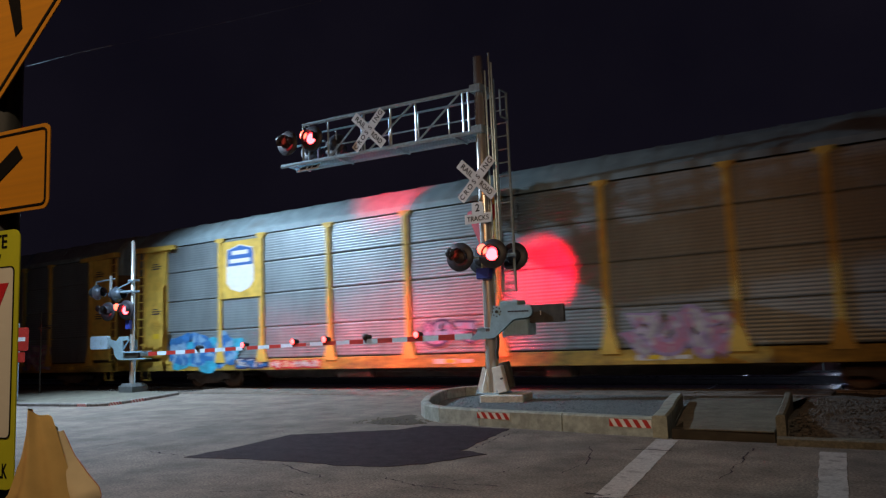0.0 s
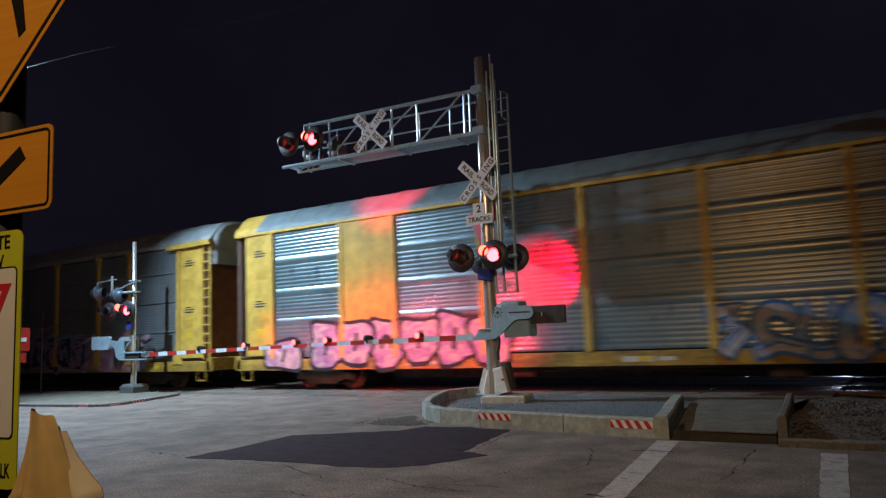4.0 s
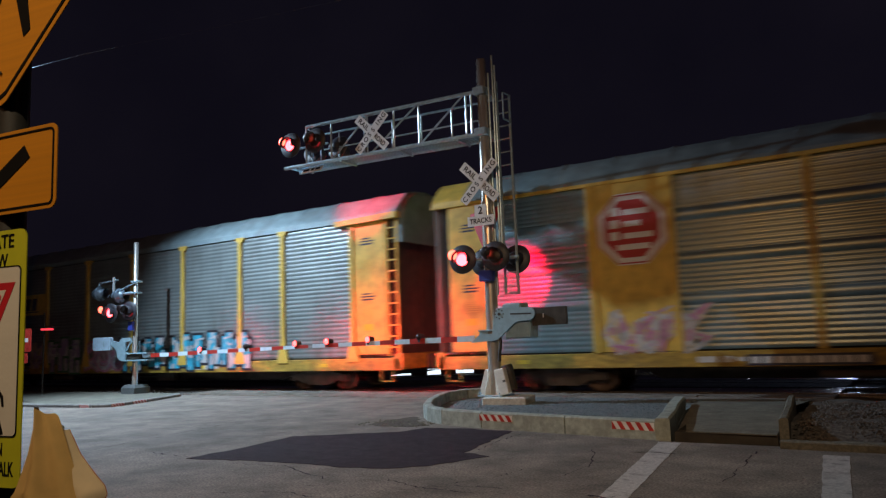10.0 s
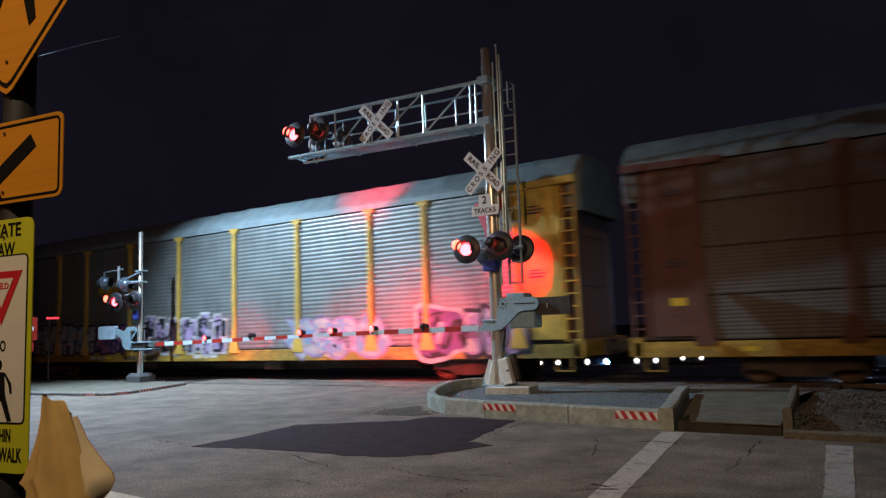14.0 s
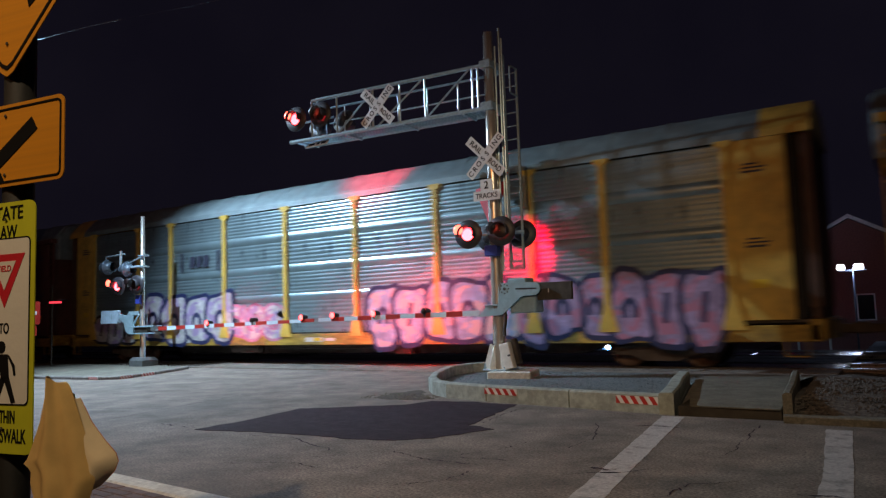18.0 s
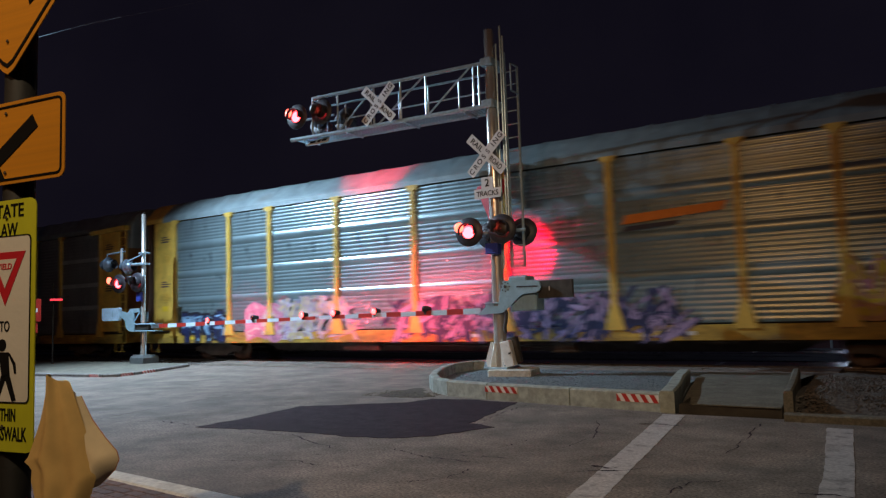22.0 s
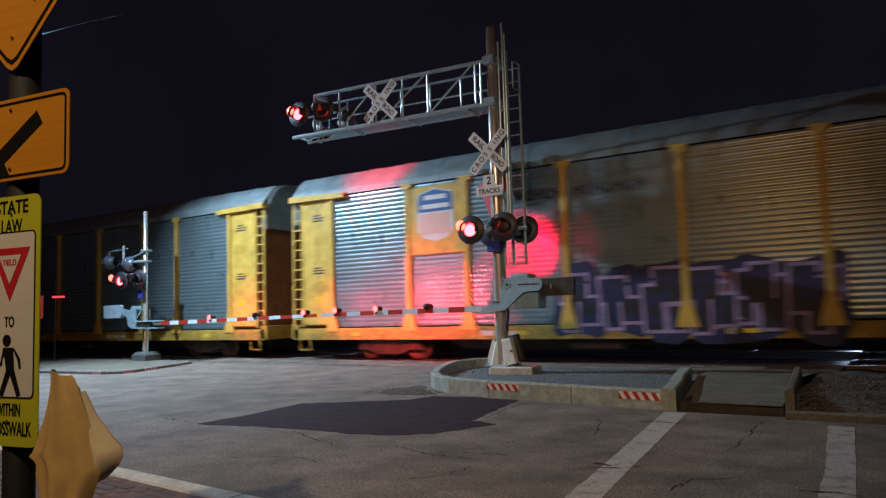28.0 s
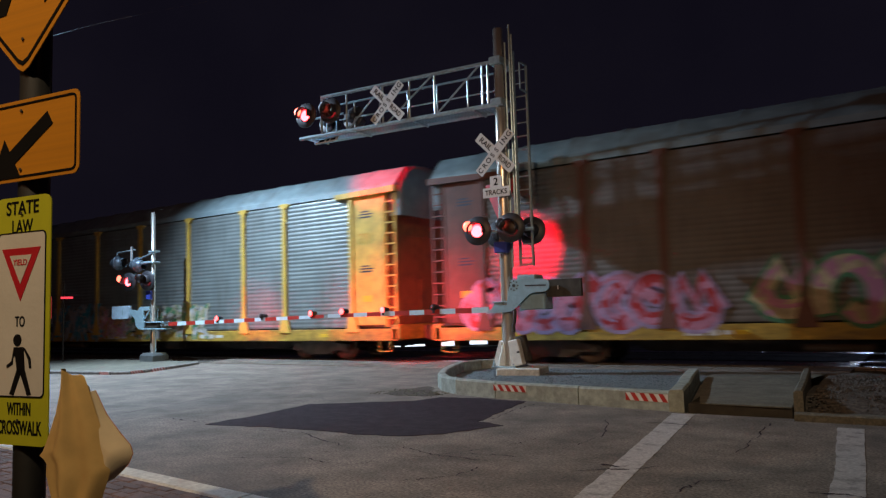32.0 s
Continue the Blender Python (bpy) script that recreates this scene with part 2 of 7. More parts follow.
CONCRETE = mat("concrete", (0.31, 0.35, 0.31), 0.85, mottle=0.25, mottle_scale=4, vary=0.2, scale=9, stain=0.35, stain_scale=1.6, stain_colour=(0.15, 0.145, 0.115), bump=0.2, bump_scale=90)
PALEKERB = mat("pale_concrete", (0.66, 0.68, 0.63), 0.8, vary=0.2, scale=25, stain=0.5, stain_scale=3, stain_colour=(0.24, 0.22, 0.2), bump=0.4, bump_scale=110)
WORNKERB = mat("worn_low_kerb", (0.20, 0.19, 0.18), 0.85, mottle=0.3, mottle_scale=3, vary=0.3, scale=25, stain=0.5, stain_scale=2, stain_colour=(0.1, 0.09, 0.08), bump=0.4, bump_scale=90)
CASTGREY = mat("dark_cast_base", (0.13, 0.145, 0.145), 0.6, 0.3, vary=0.2, scale=10, stain=0.3, stain_scale=5)
RUBBER = mat("rubber_crossing_panel", (0.05, 0.042, 0.038), 0.22, vary=0.4, scale=8, stain=0.5, stain_scale=2, stain_colour=(0.09, 0.08, 0.07), bump=0.25, bump_scale=60)
PAVER = mat("red_brick_paver", (0.13, 0.085, 0.075), 0.85, vary=0.3, scale=20, island=0.3, bump=0.4, bump_scale=90)
GRAVEL = mat("gravel", (0.125, 0.155, 0.165), 0.9, vary=0.6, scale=45, bump=1.0, bump_scale=50)
BALLAST = mat("ballast", (0.10, 0.09, 0.078), 0.9, vary=0.6, scale=22, bump=1.0, bump_scale=24)
GUTTER = mat("gutter_dirt", (0.085, 0.072, 0.055), 0.95, vary=0.5, scale=18, bump=0.8, bump_scale=60)
DIRT_AND_SHADE = mat("dark_ground_and_shade", (0.05, 0.045, 0.035), 0.95, vary=0.4, scale=3, bump=0.6, bump_scale=20)
ROADPAINT = mat("worn_white_paint", (0.48, 0.46, 0.44), 0.7, vary=0.25, scale=30, stain=0.8, stain_scale=5, stain_colour=(0.09, 0.085, 0.08), bump=0.4, bump_scale=120)
RAIL = mat("rail_steel", (0.35, 0.33, 0.31), 0.3, 0.9, vary=0.2, scale=12, bump=0.1)
TIE = mat("tie_wood", (0.06, 0.05, 0.04), 0.9, vary=0.3, scale=8)
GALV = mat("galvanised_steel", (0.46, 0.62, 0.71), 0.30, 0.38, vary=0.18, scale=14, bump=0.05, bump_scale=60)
ALU = mat("brushed_aluminium", (0.74, 0.73, 0.67), 0.27, 0.72, vary=0.03, scale=12, bump=0.02)
for m in (GALV, ALU):
    shine = m.node_tree.nodes["Principled BSDF"].inputs["Roughness"]
    for link in list(shine.links):
        m.node_tree.links.remove(link)
    shine.default_value = 0.26
GREY = mat("grey_enamel", (0.31, 0.47, 0.54), 0.5, 0.15, vary=0.15, scale=10, stain=0.3, stain_scale=5)
BLACK = mat("black_enamel", (0.034, 0.035, 0.044), 0.48, vary=0.3, scale=10, bump=0.1)
DARK = mat("dark_steel", (0.055, 0.050, 0.040), 0.6, 0.3, vary=0.4, scale=6)
SHEET = mat("white_reflective_sheet", (0.72, 0.73, 0.71), 0.45, vary=0.08, scale=8, bump=0.05)
# copy of the white sheet with the cool lamplight's blue in its colour
ARMWHITE = mat("cool_lit_white_sheet", (0.55, 0.70, 0.78), 0.4, vary=0.1, scale=8, bump=0.05)
BASEWHITE = mat("bright_cast_base", (0.78, 0.77, 0.70), 0.5, 0.2, vary=0.12, scale=9, stain=0.2, stain_scale=4)
LETTER = mat("black_letter", (0.008, 0.008, 0.008), 0.8, vary=0.1)
LETTER.node_tree.nodes["Principled BSDF"].inputs["Specular IOR Level"].default_value = 0.08
ARMRED = mat("red_reflective_sheet", (0.42, 0.03, 0.02), 0.45, vary=0.15, scale=12)
ORANGE = mat("orange_reflective_sheet", (0.50, 0.205, 0.002), 0.8, vary=0.12, scale=1.5, bump=0.05, stretch=(0.3, 1, 30))
LIME = mat("fluorescent_lime_sheet", (0.45, 0.48, 0.012), 0.8, vary=0.06, scale=10, bump=0.05)
YIELD = mat("yield_red_sheet", (0.50, 0.02, 0.03), 0.45, vary=0.08)
CREAM = mat("cream_sheet", (0.60, 0.60, 0.53), 0.75, vary=0.05)
CLOTH = mat("orange_flag_cloth", (0.66, 0.45, 0.16), 0.95, vary=0.15, scale=8, bump=0.3, bump_scale=400)
PALECLOTH = mat("pale_flag_cloth", (0.80, 0.68, 0.44), 0.95, vary=0.12, scale=8, bump=0.3, bump_scale=400)
CLOTHEDGE = mat("orange_hem", (0.50, 0.18, 0.06), 0.8, vary=0.1)
POSTGREEN = mat("dark_sign_post", (0.012, 0.013, 0.012), 0.7, 0.3, vary=0.2)
BLUEPLATE = mat("blue_plate", (0.03, 0.05, 0.30), 0.5, vary=0.1)
PALEBLUE = mat("pale_blue_weight_paint", (0.42, 0.58, 0.70), 0.55, vary=0.15, scale=10, stain=0.25, stain_scale=5)
SIDEHEAD = mat("pale_blue_enamel", (0.16, 0.22, 0.28), 0.25, 0.3, vary=0.2)
LENS_ON = mat("lit_red_lens", (0.6, 0.02, 0.02), 0.3, emit=(1.0, 0.02, 0.03), strength=14, bump=0)
LENSGHOST_ON = mat("lit_lens_ghost", (0.6, 0.02, 0.02), 0.3, emit=(1.0, 0.10, 0.06), strength=6, bump=0)
LENS_HOT = mat("lit_lens_core", (0.6, 0.02, 0.02), 0.3, emit=(1.0, 0.065, 0.08), strength=11, bump=0)
BULB_ON = mat("lit_red_bulb", (0.6, 0.02, 0.02), 0.3, emit=(1.0, 0.0, 0.018), strength=16500, bump=0)
LENS_OFF = mat("dark_red_lens", (0.012, 0.004, 0.004), 0.45, vary=0.2, bump=0)
ARMLIGHT = mat("lit_gate_light", (0.6, 0.02, 0.02), 0.3, emit=(1.0, 0.03, 0.03), strength=18, bump=0)
GATEBACK = mat("lit_gate_bulb", (0.6, 0.02, 0.02), 0.3, emit=(1.0, 0.045, 0.055), strength=29000, bump=0)
GATEBACK_DIM = mat("lit_gate_bulb_dim", (0.6, 0.02, 0.02), 0.3, emit=(1.0, 0.035, 0.045), strength=6500, bump=0)
CABLE = mat("black_cable", (0.02, 0.02, 0.02), 0.6)

# railcar finishes
YELLOW = mat("railcar_yellow", (0.66, 0.44, 0.08), 0.5, vary=0.2, scale=3, stain=0.45, stain_scale=1.2, stain_colour=(0.10, 0.06, 0.03), bump=0.1)
SILL = mat("grimy_yellow_sill", (0.40, 0.26, 0.04), 0.6, mottle=0.35, mottle_scale=1.5, vary=0.3, scale=5, stain=0.85, stain_scale=0.9, stain_colour=(0.09, 0.065, 0.05), bump=0.15, stretch=(0.7, 1, 2.0))
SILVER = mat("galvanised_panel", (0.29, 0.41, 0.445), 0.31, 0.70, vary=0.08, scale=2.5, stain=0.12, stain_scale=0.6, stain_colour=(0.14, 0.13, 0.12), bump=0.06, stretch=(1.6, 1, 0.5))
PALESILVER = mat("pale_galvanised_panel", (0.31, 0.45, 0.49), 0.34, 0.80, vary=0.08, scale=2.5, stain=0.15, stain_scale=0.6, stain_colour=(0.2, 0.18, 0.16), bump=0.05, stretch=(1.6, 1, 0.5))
DULL = mat("weathered_panel", (0.240, 0.290, 0.305), 0.45, 0.45, vary=0.14, scale=2.5, stain=0.4, stain_scale=0.5, stain_colour=(0.13, 0.12, 0.11), bump=0.06, stretch=(1.6, 1, 0.4))
WORN = mat("rust_stained_panel", (0.228, 0.265, 0.262), 0.46, 0.45, vary=0.16, scale=2.5, stain=0.4, stain_scale=0.7, stain_colour=(0.12, 0.095, 0.075), bump=0.06, stretch=(1.6, 1, 0.4))
BANDPALE = mat("pale_flat_band", (0.40, 0.46, 0.47), 0.6, 0.2, vary=0.12, scale=3, stain=0.3, stain_scale=1)
ROOFGREY = mat("galvanised_roof", (0.20, 0.272, 0.29), 0.62, 0.2, vary=0.2, scale=3, stain=0.5, stain_scale=0.9, stain_colour=(0.16, 0.14, 0.12), bump=0.1)
ROOFPALE = mat("clean_galvanised_roof", (0.36, 0.43, 0.44), 0.6, 0.2, vary=0.2, scale=3, stain=0.35, stain_scale=0.9, stain_colour=(0.2, 0.18, 0.16), bump=0.1)
# rust-stained yellow, its base darkened because car ends receive less light
ENDYELLOW = mat("rusty_shade_yellow", (0.23, 0.10, 0.03), 0.6, vary=0.3, scale=3, stain=0.6, stain_scale=1.5, stain_colour=(0.10, 0.05, 0.025), bump=0.12)
ENDBROWN = mat("rusty_end_door", (0.10, 0.055, 0.035), 0.7, vary=0.3, scale=3, stain=0.5, stain_scale=1.2, bump=0.15)
BROWN = mat("boxcar_brown", (0.13, 0.05, 0.035), 0.6, vary=0.25, scale=3, stain=0.4, stain_scale=1.2, bump=0.1)
WHITEPAINT = mat("railcar_white", (0.62, 0.62, 0.60), 0.5, vary=0.15, scale=3, stain=0.35, stain_scale=1.1, stain_colour=(0.25, 0.22, 0.19), bump=0.1)
BROWNPANEL = mat("brown_weathered_panel", (0.135, 0.125, 0.115), 0.55, vary=0.25, scale=2.5, stain=0.4, stain_scale=0.6, stain_colour=(0.12, 0.10, 0.085), bump=0.06, stretch=(1.6, 1, 0.4))
UNDER = mat("underframe_grime", (0.09, 0.075, 0.065), 0.8, vary=0.4, scale=4)
WHEEL = mat("wheel_rust", (0.13, 0.09, 0.07), 0.6, 0.4, vary=0.3, scale=6)
SEAMDARK = mat("painted_inner_shade", (0.02, 0.02, 0.02), 0.8)
LOGOBLUE = mat("emblem_blue", (0.03, 0.12, 0.35), 0.5, vary=0.1)
LOGORED = mat("emblem_red", (0.42, 0.03, 0.03), 0.5, vary=0.15)
LOGOYELLOW = mat("emblem_yellow", (0.75, 0.52, 0.03), 0.5, vary=0.1)
LOGODARK = mat("emblem_dark", (0.03, 0.035, 0.06), 0.5, vary=0.1)
LOGOORANGE = mat("emblem_orange", (0.75, 0.22, 0.02), 0.5, vary=0.1)
SPRAY_TONES = {"white": (0.60, 0.60, 0.61), "black": (0.02, 0.02, 0.03), "blue": (0.04, 0.20, 0.52), "pale_blue": (0.26, 0.48, 0.72), "teal": (0.003, 0.22, 0.26),
               "pink": (0.62, 0.26, 0.40), "purple": (0.19, 0.10, 0.30), "orange": (0.62, 0.34, 0.16), "yellow": (0.75, 0.55, 0.04), "green": (0.07, 0.27, 0.13),
               "lilac": (0.44, 0.34, 0.58), "navy": (0.02, 0.03, 0.11), "cream": (0.62, 0.52, 0.32), "cyan": (0.05, 0.46, 0.66), "red": (0.52, 0.03, 0.04)}
SPRAY = {n: mat("spray_" + n, tuple(0.8 * v for v in c), 0.55, vary=0.3, scale=3.0, mottle=0.2, mottle_scale=9, stain=0.45, stain_scale=1.8, bump=0.05) for n, c in SPRAY_TONES.items()}
FILLS = {}
BRICKRED = mat("dark_brick_wall", (0.16, 0.07, 0.06), 0.85, vary=0.25, scale=12, bump=0.3)
SHINGLE = mat("grey_shingle_roof", (0.10, 0.10, 0.11), 0.85, vary=0.3, scale=8)
TRIM = mat("white_trim", (0.55, 0.55, 0.55), 0.6, vary=0.1)
LAMPWHITE = mat("lit_white_lamp", (0.8, 0.8, 0.8), 0.4, emit=(0.85, 0.92, 1.0), strength=22, bump=0)
WINDOWLIT = mat("lit_window", (0.6, 0.6, 0.6), 0.3, emit=(0.75, 0.88, 1.0), strength=1.6, bump=0)
HEADLIGHT = mat("lit_headlight", (0.8, 0.8, 0.8), 0.3, emit=(1.0, 0.96, 0.86), strength=60, bump=0)
HEADHALO = mat("headlight_halo", (0.5, 0.5, 0.5), 0.3, emit=(1.0, 0.94, 0.82), strength=0.22, bump=0)
BLUELIGHT = mat("lit_blue_lamp", (0.1, 0.3, 0.8), 0.3, emit=(0.10, 0.42, 1.0), strength=40, bump=0)
REDLAMP = mat("lit_red_bar", (0.6, 0.02, 0.02), 0.4, emit=(1.0, 0.05, 0.08), strength=1.4, bump=0)
CARPAINT = mat("dark_car_paint", (0.03, 0.03, 0.035), 0.3, 0.3, vary=0.1, coat=0.5)
CARGLASS = mat("dark_car_glass", (0.01, 0.01, 0.012), 0.1, bump=0)
TYRE = mat("black_tyre", (0.015, 0.015, 0.015), 0.8)
BOARD = mat("dark_sign_board", (0.06, 0.035, 0.02), 0.6, vary=0.2)
# slight emission in place of lamplight falling on the pale letters
BOARDLETTER = mat("self_lit_sign_letter", (0.8, 0.78, 0.7), 0.5, emit=(1.0, 0.95, 0.8), strength=0.06, bump=0)


def sprayed(fill, accent):
    """Sprayed letter fill: two colours in hard-edged cloudy patches, with thin dark strokes."""
    m = mat("spray_%s_%s" % (fill, accent), tuple(0.75 * v for v in SPRAY_TONES[fill]), 0.55, vary=0.35, scale=3, mottle=0.2, mottle_scale=9, bump=0.05)
    nt = m.node_tree
    bsdf = nt.nodes["Principled BSDF"]
    old = bsdf.inputs["Base Color"].links[0].from_socket
    co = next(n for n in nt.nodes if n.type == "TEX_COORD")
    tex = nt.nodes.new("ShaderNodeTexNoise")
    tex.inputs["Scale"].default_value, tex.inputs["Detail"].default_value, tex.inputs["Distortion"].default_value = 2.6, 1.0, 0.6
    nt.links.new(co.outputs["Object"], tex.inputs["Vector"])
    rg = nt.nodes.new("ShaderNodeMapRange")
    rg.inputs["From Min"].default_value, rg.inputs["From Max"].default_value = 0.52, 0.55
    nt.links.new(tex.outputs["Fac"], rg.inputs["Value"])
    mx = nt.nodes.new("ShaderNodeMix")
    mx.data_type = "RGBA"
    nt.links.new(rg.outputs["Result"], mx.inputs["Factor"])
    nt.links.new(old, mx.inputs["A"])
    mx.inputs["B"].default_value = (*(0.75 * v for v in SPRAY_TONES[accent]), 1)
    old = mx.outputs["Result"]
    nt.links.new(old, bsdf.inputs["Base Color"])
    return m

# ---- ground ----
def sheet(name, poly, z0, z1, material, label, kind="structure", category=""):
    return solid(name, Geo().prism(poly, z0, z1), material, label, category, kind=kind)


RAIL_Z, TRACK_Y, NEAR_Y = 0.06, 18.35, 16.8
GROUND_LINE = [(-300, -0.06), (24.6, -0.06), (27.0, -0.3), (33.0, -1.75), (900, -1.75)]
ground_skin = Geo().strip([[(-600, y, z), (600, y, z)] for y, z in GROUND_LINE])
ground_skin.strip([[(-600, y, z - 0.5), (600, y, z - 0.5)] for y, z in GROUND_LINE])
solid("ground", ground_skin, DIRT_AND_SHADE, "dark bare ground falling away beyond the tracks", kind="structure")
solid("road_far", Geo().strip([[(-20.2, y, z + 0.03), (-9.7, y, z + 0.03)] for y, z in ((24.5, -0.03), (27.0, -0.3), (33.0, -1.75), (120, -1.75))]), ASPHALT, "asphalt street falling away beyond the crossing", kind="structure")
sheet("road", [(-90, 3.2), (60, 3.2), (60, 10.15), (-3.1, 10.15), (-3.6, 15.6), (-9.7, 15.6), (-9.7, 24.6), (-20.2, 24.6), (-20.2, 15.6), (-19.3, 12.4), (-24, 11.9), (-90, 11.9)],
      -0.3, 0.0, ASPHALT, "worn grey asphalt street and crossing approach")
NEAR_KERB = [(40, 3.3), (3, 3.4), (-0.5, 3.64), (-2.6, 3.83), (-4.55, 4.0), (-6.65, 4.19), (-9.2, 4.42), (-12, 4.67), (-30, 6.3)]
PAVE_EDGE = [(x, y - 0.24) for x, y in NEAR_KERB[1:]]
sheet("pavement", [(-60, -25), (40, -25), (40, 3.04)] + PAVE_EDGE + [(-60, 8.8)], -0.3, 0.09, PAVER, "red brick pavement along the street")


def offset(line, d):
    """The line moved sideways by d (to its left)."""
    out = []
    for i, p in enumerate(line):
        a, b = Vector(line[max(i - 1, 0)]), Vector(line[min(i + 1, len(line) - 1)])
        n = (b - a).normalized()
        out.append((p[0] - n.y * d, p[1] + n.x * d))
    return out


def kerb(parent, line, width, z0, z1, material, gap=0.012, name="kerb_stone"):
    """Cast kerb lengths with open joints between them, each with a chamfered top."""
    inner, top_o, top_i = offset(line, width), offset(line, 0.025), offset(line, width - 0.025)
    for i in range(len(line) - 1):
        g = Geo()
        rows = []
        for k, s in ((i, gap), (i + 1, -gap)):
            d = (Vector(line[i + 1]) - Vector(line[i])).normalized() * s
            pts = [(line[k], z0), (line[k], z1 - 0.025), (top_o[k], z1), (top_i[k], z1), (inner[k], z1 - 0.02), (inner[k], z0)]
            rows.append([(p[0] + d.x, p[1] + d.y, z) for p, z in pts])
        g.strip(rows, close=True)
        g.f += [tuple(range(5, -1, -1)), tuple(range(6, 12))]
        part(name, g, material, parent)


near_kerb = tagged(new("kerb"), "pale concrete kerb edging the brick pavement", kind="structure")
kerb(near_kerb, NEAR_KERB, 0.23, -0.2, 0.10, PALEKERB)

# the raised island round the signal mast
ISLAND = [(-3.12, 10.22), (-4.65, 10.46), (-6.25, 10.72), (-7.2, 10.98), (-7.75, 11.35), (-8.25, 11.95), (-8.75, 12.8), (-9.2, 13.8), (-9.5, 14.6), (-9.45, 15.4), (-9.2, 15.75)]
island = tagged(new("traffic_island"), "raised concrete-kerbed island filled with grey gravel", kind="structure")
kerb(island, ISLAND[::-1], 0.17, -0.2, 0.27, CONCRETE)
kerb(island, [(-3.0, 10.22), (-3.2, 11.3), (-3.45, 12.4), (-3.7, 13.7)], 0.2, -0.2, 0.30, CONCRETE, name="side_wall")
gravel_bed = Geo().prism(offset(ISLAND[::-1], 0.1)[::-1] + [(-9.0, 15.9), (-3.9, 15.9), (-3.7, 13.7), (-3.2, 11.3)], -0.1, 0.05)
part("gravel_bed", gravel_bed, GRAVEL, island)
rng = random.Random(4)


def stones(count, spot_of, size, flat=0.7):
    """Loose broken stones, each a squashed uneven lump."""
    g = Geo()
    for _ in range(count):
        x, y, z = spot_of(rng)
        s = size * rng.uniform(0.5, 1.3)
        v = []
        for k in range(6):
            d = ((1, 0, 0), (-1, 0, 0), (0, 1, 0), (0, -1, 0), (0, 0, 1), (0, 0, -1))[k]
            q = s * rng.uniform(0.6, 1.15)
            v.append((x + d[0] * q + rng.uniform(-.3, .3) * s, y + d[1] * q + rng.uniform(-.3, .3) * s, z + d[2] * q * flat))
        g.add(v, [(0, 2, 4), (2, 1, 4), (1, 3, 4), (3, 0, 4), (2, 0, 5), (1, 2, 5), (3, 1, 5), (0, 3, 5)])
    return g


def in_island(r):
    while True:
        x, y = r.uniform(-9.2, -3.4), r.uniform(10.5, 15.8)
        if y > 10.75 + max(0, -x - 6.3) * 1.25 and x < -3.3 - (y - 10.5) * 0.14:
            return x, y, 0.05


tagged(part("loose_gravel", stones(5200, in_island, 0.02), GRAVEL, island), kind="stuff")

# footway ramp to the tracks with its low side wall
ramp = tagged(new("footway_ramp"), "concrete footway ramp between low walls", kind="structure")
g = Geo().strip([[(-2.80, 10.27, 0.115), (-1.66, 10.24, 0.115)], [(-2.80, 10.27, 0.13), (-1.66, 10.24, 0.13)], [(-3.25, 12.0, 0.14), (-1.80, 12.0, 0.14)], [(-3.6, 13.7, 0.15), (-1.92, 13.7, 0.15)], [(-3.9, 16.0, 0.05), (-1.9, 16.0, 0.05)]])
# the riser's dark colour stands in for the shadow band under the slab
part("riser", Geo().box(-2.96, 10.285, -0.1, -1.66, 10.5, 0.114), DIRT_AND_SHADE, ramp, "recessed riser painted dark as shade")
part("ramp_slab", g, RAMPGREY, ramp)
kerb(ramp, [(-1.95, 13.4), (-1.74, 11.5), (-1.6, 10.05)], 0.11, -0.2, 0.36, RAMPGREY, name="side_wall")
roadside_kerb = tagged(new("kerb"), "low worn concrete kerb before the ballast", kind="structure")
kerb(roadside_kerb, [(-1.6, 10.15), (0.4, 10.12), (2.4, 10.1), (6, 10.1), (30, 10.1)][::-1], 0.2, -0.2, 0.10, RAMPGREY)

# ballast beds either side of the crossing, with their stones
def bed(name, x0, x1, y0, y1, nx, ny, label, lift=0.0):
    rows = []
    for j in range(ny + 1):
        y = y0 + (y1 - y0) * j / ny
        rise = lift * min(1.0, 0.35 + (y - y0) / 0.7) if y < 14.2 else lift * 0.6 if y < 15.8 else 0.02
        rows.append([(x0 + (x1 - x0) * i / nx, y, -0.06 + rise + 0.07 * noise.noise((i * 0.6, j * 0.7, 3.0))) for i in range(nx + 1)])
    return solid(name, Geo().strip(rows), BALLAST, label, kind="structure")


bed("ballast_bed_1", -1.64, 90, 10.3, 31, 220, 44, "dark stony track ballast beside the street", 0.26)
bed("ballast_bed_2", -120, -20.2, 12.6, 31, 160, 30, "dark stony track ballast beyond the crossing")
def on_bed(r):
    """A spot on the raised bed, at the height of its surface."""
    x, y = r.uniform(-1.5, 7), r.uniform(10.34, 14.1)
    i, j = (x + 1.64) * 220 / 91.64, (y - 10.3) * 44 / 20.7
    return (x, y, -0.055 + 0.26 * min(1.0, 0.35 + (y - 10.3) / 0.7) + 0.07 * noise.noise((i * 0.6, j * 0.7, 3.0)))


solid("ballast_stones", stones(15000, on_bed, 0.028), BALLAST, "loose broken track stone", "ballast", kind="stuff")
solid("ballast_stones", stones(900, lambda r: (r.uniform(-40, -20.4), r.uniform(12.7, 17.0), 0.0), 0.05), BALLAST, "loose broken track stone", "ballast", kind="stuff")

